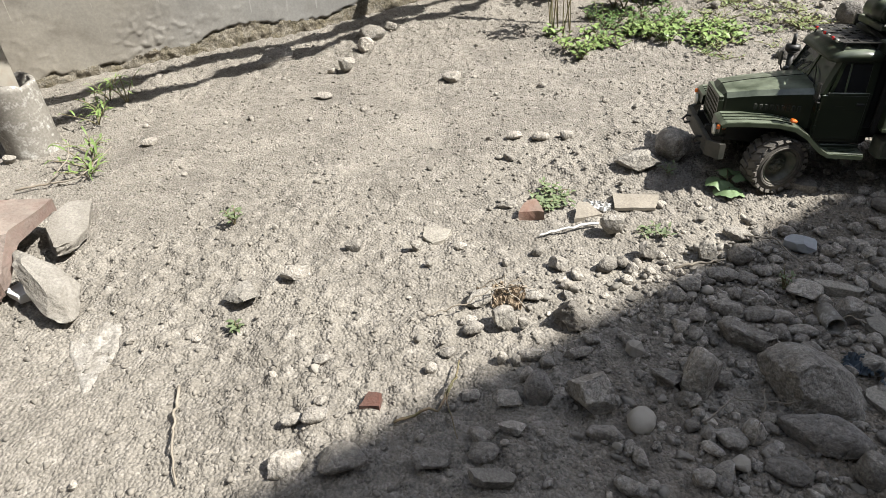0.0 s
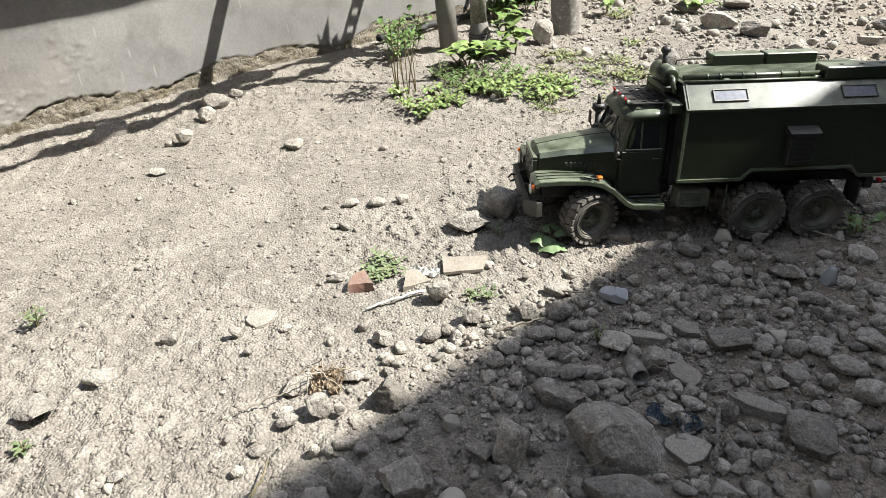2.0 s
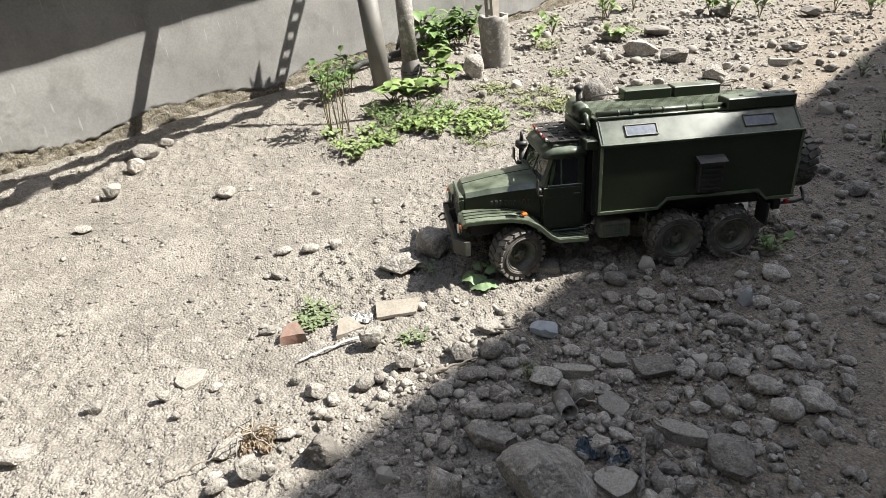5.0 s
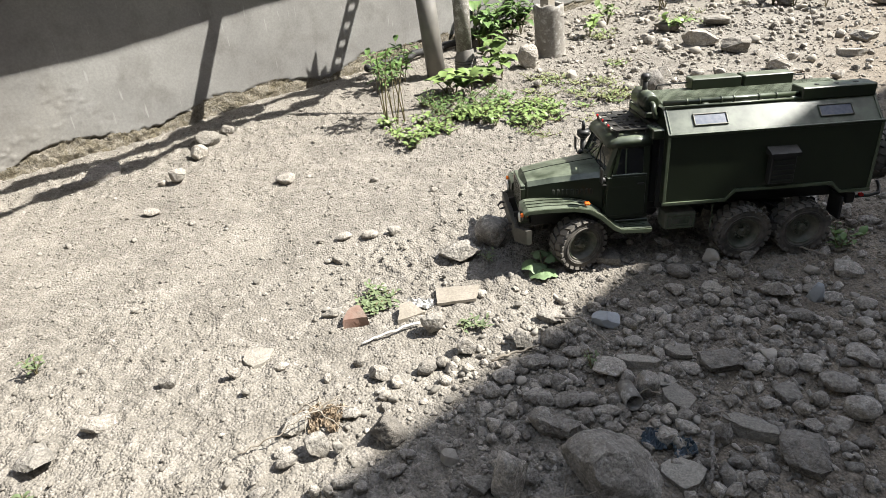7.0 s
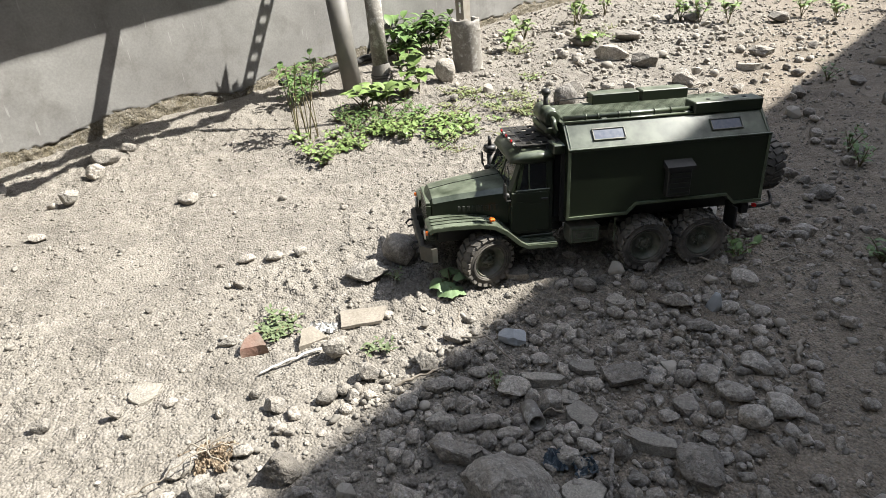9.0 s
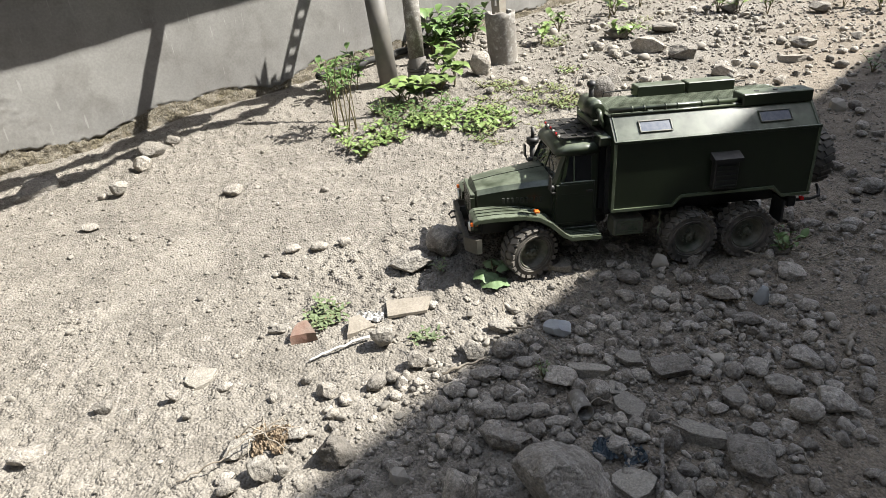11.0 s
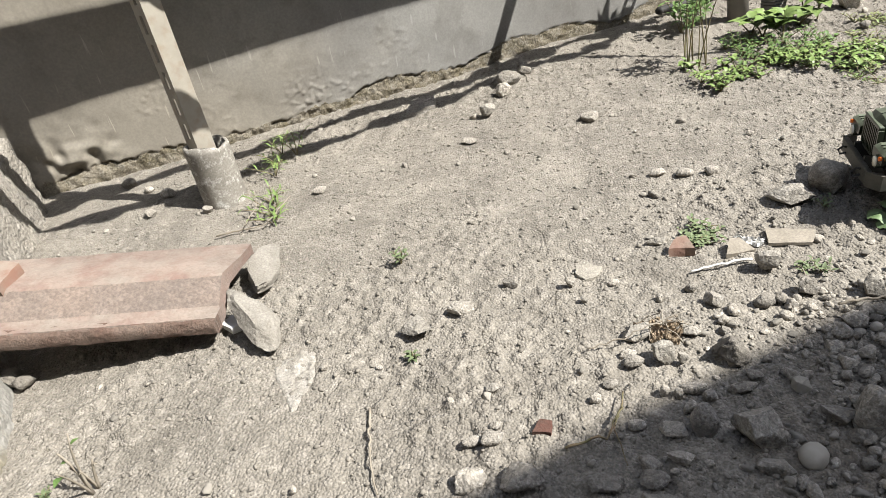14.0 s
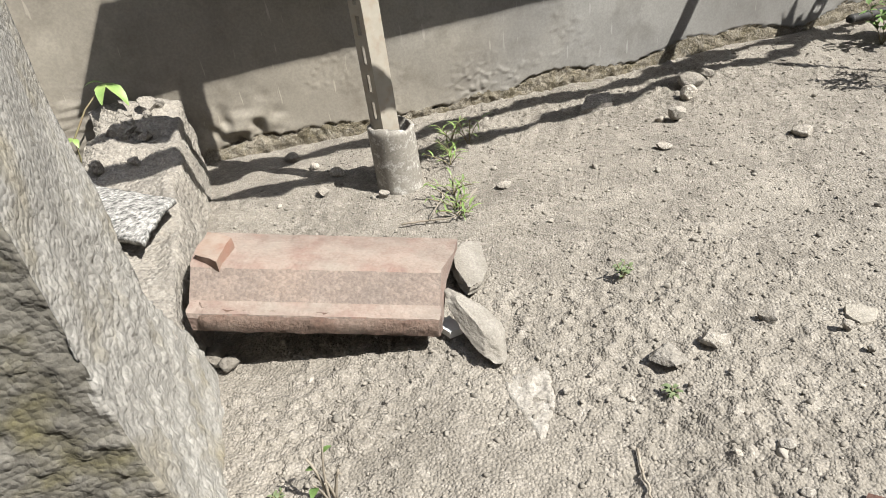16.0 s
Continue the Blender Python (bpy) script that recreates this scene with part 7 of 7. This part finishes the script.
def plant(x, y, stems, height, leaves, size, spread, seed, label, mat=None, category="weed", group="weeds", ratio=0.5, bare=0.15, name="weed", stem_r=0.0011, z=None, stem_mat=None):
    """A leafy weed: bent stems that fork from one root, with leaves set along and at the tips."""
    mat, stem_mat = mat or LEAF, stem_mat or STEM
    rng = random.Random(seed)
    t = thing(name, Matrix.Translation((x, y, (gz(x, y) if z is None else z))), label, category, group)
    sm, lm = bmesh.new(), bmesh.new()
    for i in range(stems):
        a = 2 * math.pi * (i + rng.random() * 0.8) / stems
        r, h = spread * rng.uniform(0.35, 1.0), height * rng.uniform(0.55, 1.0)
        tip = Vector((r * math.cos(a), r * math.sin(a), h))
        bend = Vector((tip.x * 0.35 + rng.uniform(-1, 1) * spread * 0.12, tip.y * 0.35 + rng.uniform(-1, 1) * spread * 0.12, h * 0.62))
        pts = [Vector((0, 0, -0.004))]
        for k in range(1, 7):
            f = k / 6
            pts.append((1 - f) ** 2 * Vector((0, 0, 0)) + 2 * f * (1 - f) * bend + f * f * tip)
        tube(sm, pts, stem_r * rng.uniform(0.8, 1.3), 5, 0.5)
        for k in range(leaves):
            f = bare + (1 - bare) * (k + rng.random() * 0.6) / leaves
            j = min(5, int(f * 6))
            base = pts[j] + (pts[j + 1] - pts[j]) * (f * 6 - j if f < 1 else 1)
            b = a + k * 2.4 + rng.uniform(-0.5, 0.5)
            l = size * rng.uniform(0.6, 1.15)
            leaf(lm, base, (math.cos(b), math.sin(b), rng.uniform(0.05, 0.7)), l, l * ratio * rng.uniform(0.85, 1.15), rng.uniform(0.1, 0.45))
    tagged(part("stalk", sm, stem_mat, t, "", True), kind="stuff")
    tagged(part("foliage", lm, mat, t, "", True), kind="stuff")
    return t


rng = random.Random(77)
# the creeping patch before the pipe posts
for i in range(44):
    f = rng.random()
    x = 0.26 + 0.38 * f + rng.uniform(-0.04, 0.04)
    y = 1.25 + 0.06 * math.sin(f * 3) + rng.uniform(-0.035, 0.10)
    plant(x, y, rng.randint(4, 6), rng.uniform(0.012, 0.034), 5, rng.uniform(0.012, 0.020), rng.uniform(0.03, 0.055), 800 + i, "low creeping bright green weed on dry soil", mat=LEAFBRIGHT)
for i in range(20):
    plant(0.42 + rng.uniform(-0.06, 0.16), 1.40 + rng.uniform(-0.05, 0.09), 5, rng.uniform(0.02, 0.04), 5, 0.013, 0.04, 860 + i, "low creeping green weed below the posts")
# thin tall stems
for i in range(5):
    plant(0.262 + 0.022 * (i % 3), 1.375 + 0.03 * (i // 2), 2, rng.uniform(0.12, 0.19), 9, 0.024, 0.045, 560 + i, "tall thin reddish weed stems with narrow leaves", ratio=0.34, bare=0.55, stem_r=0.0014)
for i in range(3):
    plant(0.300 + 0.03 * i, 1.66 + 0.02 * i, 4, 0.10, 6, 0.034, 0.06, 570 + i, "leafy green weed by the hose", ratio=0.45, bare=0.3)
# broad-leaved seedlings by the posts
for i, (x, y, h) in enumerate(((0.455, 1.520, 0.050), (0.495, 1.510, 0.060), (0.440, 1.555, 0.045), (0.590, 1.660, 0.120), (0.615, 1.640, 0.085), (0.560, 1.600, 0.045))):
    plant(x, y, 3, h, 3, 0.046, 0.042, 580 + i, "young broad-leaved green seedling by the posts", mat=LEAFBRIGHT, ratio=0.78, bare=0.6, stem_r=0.0017)
# bush at the wall behind the posts
for i in range(5):
    plant(0.66 + 0.045 * i, 2.02 + 0.03 * i, 6, rng.uniform(0.10, 0.15), 6, 0.055, 0.07, 600 + i, "dense dark green bush at the foot of the wall", category="bush", name="bush", ratio=0.48, bare=0.2)
# straggling weeds over the far rubble
for i in range(16):
    plant(rng.uniform(0.60, 0.85), rng.uniform(1.34, 1.60), 5, rng.uniform(0.012, 0.026), 4, 0.015, 0.045, 620 + i, "straggling small weed between pebbles", mat=LEAFDRY, ratio=0.35)
for i, (x, y, h) in enumerate(((1.84, 2.06, 0.12), (1.92, 2.00, 0.10), (1.80, 2.12, 0.09), (1.39, 2.20, 0.14), (1.46, 2.28, 0.10), (2.24, 1.98, 0.10), (1.62, 2.36, 0.13), (2.28, 1.86, 0.08), (1.02, 1.98, 0.07), (1.15, 2.12, 0.08), (2.6, 1.9, 0.08), (2.1, 2.4, 0.12), (1.28, 1.90, 0.05))):
    plant(x, y, 4, h, 5, 0.040, 0.060, 640 + i, "yellow-green young weed on stony ground", mat=LEAFBRIGHT, ratio=0.55, bare=0.35, stem_r=0.0016)
# weeds in the shade
for i, (x, y, h, s) in enumerate(((0.985, 0.530, 0.040, 0.055), (1.035, 0.512, 0.035, 0.05), (0.905, 0.482, 0.030, 0.032), (0.775, 0.622, 0.040, 0.034), (1.24, 0.86, 0.05, 0.03), (1.62, 1.27, 0.05, 0.04), (0.955, 0.545, 0.03, 0.04), (1.20, 0.80, 0.05, 0.03))):
    plant(x, y, 5, h, 5, 0.017, s, 670 + i, "small dull green weed in the shade", ratio=0.5)
# small sprouts on the sunlit soil
for i, (x, y, h, s, l) in enumerate(((-0.266, 0.682, 0.028, 0.016, 0.013), (-0.216, 0.482, 0.014, 0.008, 0.010), (0.248, 0.618, 0.010, 0.020, 0.010), (0.262, 0.610, 0.010, 0.018, 0.010), (0.312, 0.748, 0.012, 0.016, 0.009), (0.428, 0.838, 0.018, 0.020, 0.014), (0.360, 0.507, 0.030, 0.010, 0.007), (-0.575, 0.30, 0.01, 0.01, 0.008))):
    plant(x, y, 5, h, 4, l, s, 690 + i, "tiny green sprout on dry soil", mat=LEAFDULL, ratio=0.42, stem_r=0.0008)
for i in range(5):
    plant(0.140 + 0.012 * (i % 3) - 0.006, 0.690 + 0.014 * (i // 2), 6, 0.008, 6, 0.0085, 0.024, 700 + i, "flat rosette of dusty green leaves on soil", mat=LEAFDULL, ratio=0.6)
# weeds beside the pipe stub and the wall
for i, (x, y, h) in enumerate(((-0.585, 1.050, 0.045), (-0.560, 1.100, 0.06), (-0.530, 0.860, 0.03), (-0.545, 0.905, 0.035), (-0.575, 1.010, 0.04), (-0.520, 0.835, 0.02), (-0.600, 1.120, 0.05))):
    plant(x, y, 4, h, 4, 0.026, 0.050, 720 + i, "grassy green weed beside the pipe stub", mat=LEAFBRIGHT, ratio=0.16, bare=0.25)
plant(-0.522, 0.305, 3, 0.085, 1, 0.013, 0.028, 740, "dry upright weed stalk with one green leaf", mat=LEAF, ratio=0.6, bare=0.6, stem_r=0.0019, stem_mat=DRYSTEM)
plant(-0.520, 0.312, 3, 0.040, 1, 0.006, 0.014, 741, "dry brown weed stalks in pale soil", mat=DRYSTEM, ratio=0.5, bare=0.8, stem_r=0.0016, stem_mat=DRYSTEM)


def gourd():
    """Broad soft lobed leaves of a gourd seedling, each its own part."""
    x, y = 0.376, 0.706
    t = thing("gourd_seedling", Matrix.Translation((x, y, gz(x, y))), "gourd seedling with broad pale green leaves on soil", "seedling")
    for i, (dx, dy, h, r, tilt) in enumerate(((-0.012, -0.002, 0.013, 0.0175, 6), (-0.004, -0.016, 0.009, 0.0190, 10), (0.016, 0.008, 0.017, 0.0180, -8), (0.002, 0.014, 0.020, 0.0130, -10))):
        bm = bmesh.new()
        tube(bm, [(0, 0, 0), (dx * 0.4, dy * 0.4, h * 0.7), (dx, dy, h)], 0.0011, 6)
        st = part("stalk", bm, STEM, t, "", True)
        bm = bmesh.new()
        way = math.atan2(dy, dx)
        rows = []
        for q in range(1, 5):
            ring = []
            for k in range(31):
                a = math.pi * (-0.93 + 1.86 * k / 30)
                rad = r * (1 + 0.07 * math.cos(5 * a) + 0.035 * math.cos(13 * a + i)) * q / 4
                lift = 0.10 * r * math.sin(3 * a + i) * (q / 4) ** 2 - 0.35 * rad * rad / r + 0.06 * r * abs(math.sin(2.5 * a))
                ring.append(bm.verts.new((dx + rad * math.cos(a + way), dy + rad * math.sin(a + way), h + lift + math.sin(radians(tilt)) * rad * math.cos(a))))
            rows.append(ring)
        mid = bm.verts.new((dx, dy, h))
        for k in range(30):
            bm.faces.new((mid, rows[0][k], rows[0][k + 1]))
            for q in range(3):
                bm.faces.new((rows[q][k], rows[q + 1][k], rows[q + 1][k + 1], rows[q][k + 1]))
        part("leaf_blade", bm, LEAFPALE, st, "", True)


gourd()


# ---- late finds ----
DRYPLASTIC = material("chalky_plastic", (0.30, 0.285, 0.25), 0.7, mix=(0.235, 0.22, 0.19), scale=35, bump=0.2, bump_scale=200, distance=0.001, grain=0.12, grain_scale=300)


def handle():
    """A pale flat handle with a hanging slot, tapering to a neck."""
    a, b = Vector((0.880, 0.815, 0.010)), Vector((0.797, 0.703, 0.010))
    t = thing("tool_handle", Matrix.Translation(b) @ Matrix.Rotation(math.atan2((a - b).y, (a - b).x), 4, "Z"), "pale worn plastic handle lying in the shade", "handle")
    l = (a - b).length
    side = ((0.0, 0.0035), (0.012, 0.0045), (0.022, 0.0055), (0.040, 0.0085), (l * 0.6, 0.0115), (l * 0.88, 0.0125), (l * 0.95, 0.0105), (l, 0.005))
    outline = [(x, w) for x, w in side] + [(x, -w) for x, w in reversed(side)]
    made("grip", DRYPLASTIC, t, lambda bm: prism(bm, outline, 0.0, 0.007, "z", 0.0018))
    made("slot", SEAM, t, lambda bm: prism(bm, [(l * 0.84, 0.0028), (l * 0.93, 0.0028), (l * 0.93, -0.0028), (l * 0.84, -0.0028)], 0.0055, 0.0074, "z"), "dark hanging slot")


handle()


def knuckle_stick():
    """A dry stick with thickened ends."""
    bm = bmesh.new()
    a, b = Vector((0.925, 0.812, 0.012)), Vector((0.886, 0.747, 0.010))
    m = Matrix.Translation(b) @ (a - b).to_track_quat("Z", "Y").to_matrix().to_4x4()
    l = (a - b).length
    lathe(bm, [(0.0, -0.004), (0.008, -0.002), (0.0105, 0.004), (0.0085, 0.012), (0.0055, 0.024), (0.005, l * 0.55), (0.0062, l * 0.78), (0.0105, l * 0.90), (0.011, l * 0.97), (0.0, l)], 12, m)
    for v in bm.verts:
        v.co += noise.noise_vector(v.co * 60) * 0.003
    tagged(mesh_object("dry_stick", bm, DRYPLASTIC, True), "pale dry stick with knobbly ends", "stick", "dry twigs")


knuckle_stick()

# the pale wedge and the flat flake at the soil end of the clay tile
wedge = stone(PALESTONE, -0.428, 0.543, 0.118, 0.046, 0.024, 0)
wedge.matrix_world = Matrix.Translation((-0.428, 0.542, 0.026)) @ Matrix.Rotation(radians(-43), 4, "Z") @ Matrix.Rotation(radians(14), 4, "Y")
tagged(wedge, "pale broken stone wedge leaning on the clay tile", "stone")
wedge.data.materials[0] = WHITESTONE
flake = stone(SHARD, -0.466, 0.668, 0.120, 0.048, 0.014, 0)
flake.matrix_world = Matrix.Translation((-0.466, 0.668, 0.018)) @ Matrix.Rotation(radians(-77), 4, "Z") @ Matrix.Rotation(radians(-14), 4, "X")
tagged(flake, "flat white stone flake leaning on the clay tile", "stone")
flake.data.materials[0] = WHITESTONE

# lumps at the kerb's foot, in the wall corner and on the broken kerb end
stone(LAVA, -0.737, 0.463, 0.040, 0.026, 0.016, 10)
stone(LAVA, -0.716, 0.458, 0.026, 0.022, 0.013, 40)
stone(COBBLE, -0.784, 0.967, 0.028, 0.022, 0.012, 20)
stone(ANGULAR, -0.778, 0.889, 0.022, 0.018, 0.010, 70)
stone(ANGULAR, -0.665, 0.893, 0.020, 0.016, 0.009, 15)
stone(COBBLE, -0.914, 1.038, 0.030, 0.022, 0.014, 35)
stone(COBBLE, -0.845, 1.000, 0.018, 0.014, 0.009, 5)
LUMPS = random.Random(12)
for i in range(16):
    f = i / 15
    s, u = 0.04 + 0.20 * LUMPS.random(), -0.165 + 0.125 * LUMPS.random()
    p = CORNER + ALONG * u + OUT * s
    w = LUMPS.uniform(0.018, 0.042)
    ob = stone(ANGULAR, p.x, p.y, w, w * LUMPS.uniform(0.6, 0.95), w * 0.42, LUMPS.uniform(0, 180), 0.100 + 0.060 * max(0.0, (0.30 - s) / 0.3))
    ob.name = "concrete_lump"
    ob.data.materials[0] = KERBMAT
    tagged(ob, "broken pale concrete lump on the kerb end", "rubble", "kerb lumps")

# sparse stalks and half-dry weeds over the far rubble
SPREAD = random.Random(31)
for i, (x, y, r, k) in enumerate(((0.77, 1.33, 0.10, 9), (1.03, 1.33, 0.05, 4), (1.03, 0.97, 0.06, 5), (0.60, 1.20, 0.06, 5), (1.03, 1.95, 0.08, 6), (1.42, 2.05, 0.10, 6), (0.76, 1.49, 0.09, 6), (0.96, 1.64, 0.06, 3))):
    for j in range(k):
        plant(x + SPREAD.gauss(0, r * 0.6), y + SPREAD.gauss(0, r * 0.4), 5, SPREAD.uniform(0.010, 0.026), 4, SPREAD.uniform(0.010, 0.017), 0.042, 900 + i * 20 + j,
              "straggling half-dry weed between far pebbles", mat=LEAFDRY if j % 3 else LEAFBRIGHT, ratio=0.32)
for i in range(16):
    x, y, a, l = SPREAD.uniform(0.75, 1.45), SPREAD.uniform(1.1, 1.75), SPREAD.uniform(0, 6.28), SPREAD.uniform(0.02, 0.06)
    stick([(x, y, 0.004), (x + l * 0.5 * math.cos(a), y + l * 0.5 * math.sin(a), 0.010), (x + l * math.cos(a + 0.3), y + l * math.sin(a + 0.3), 0.003)], 0.0016, DRYSTEM, "dry straw stalk on stony ground")
for i in range(26):
    x, y, a, l = SPREAD.uniform(0.15, 0.95), SPREAD.uniform(0.30, 0.66), SPREAD.uniform(0, 6.28), SPREAD.uniform(0.012, 0.034)
    stick([(x, y, 0.006), (x + l * 0.5 * math.cos(a), y + l * 0.5 * math.sin(a), 0.012), (x + l * math.cos(a + 0.4), y + l * math.sin(a + 0.4), 0.006)], 0.0010, DRYSTEM, "thin straw fibre among the stones")
block_thing("pale_shard", [(0.164, 0.648, 0.004), (0.200, 0.654, 0.005), (0.186, 0.676, 0.011), (0.172, 0.672, 0.011)], 0.006, SANDTILE, "pale triangular shard lying by white scrap", "stone", 14, 0.006, 0.0005)


def sprig():
    """One thin shoot behind the kerb with a few long leaves."""
    t = thing("sprig", Matrix.Translation((-1.235, 0.845, 0.0)), "green sprig growing behind the kerb", "weed", "weeds")
    pts = [Vector(p) for p in ((0, 0, -0.005), (0.004, 0.004, 0.08), (0.010, 0.006, 0.13), (0.026, 0.040, 0.172), (0.045, 0.085, 0.205))]
    made("stalk", STEM, t, lambda bm: tube(bm, pts, 0.0024, 6, 0.6), "", True)
    lm = bmesh.new()
    for way, l, w in (((0.9, -0.2, -0.6), 0.062, 0.024), ((0.35, -0.9, -0.5), 0.050, 0.020), ((-0.7, -0.5, 0.1), 0.034, 0.014)):
        leaf(lm, pts[4], way, l, w, 0.25)
    for a, l in ((200, 0.040), (260, 0.030), (320, 0.024)):
        leaf(lm, pts[2], (math.cos(radians(a)), math.sin(radians(a)), -0.4), l, l * 0.45, 0.3)
    leaf(lm, pts[1], (0.9, -0.3, 0.5), 0.022, 0.009, 0.3)
    tagged(part("foliage", lm, LEAFBRIGHT, t, "", True), kind="stuff")


sprig()
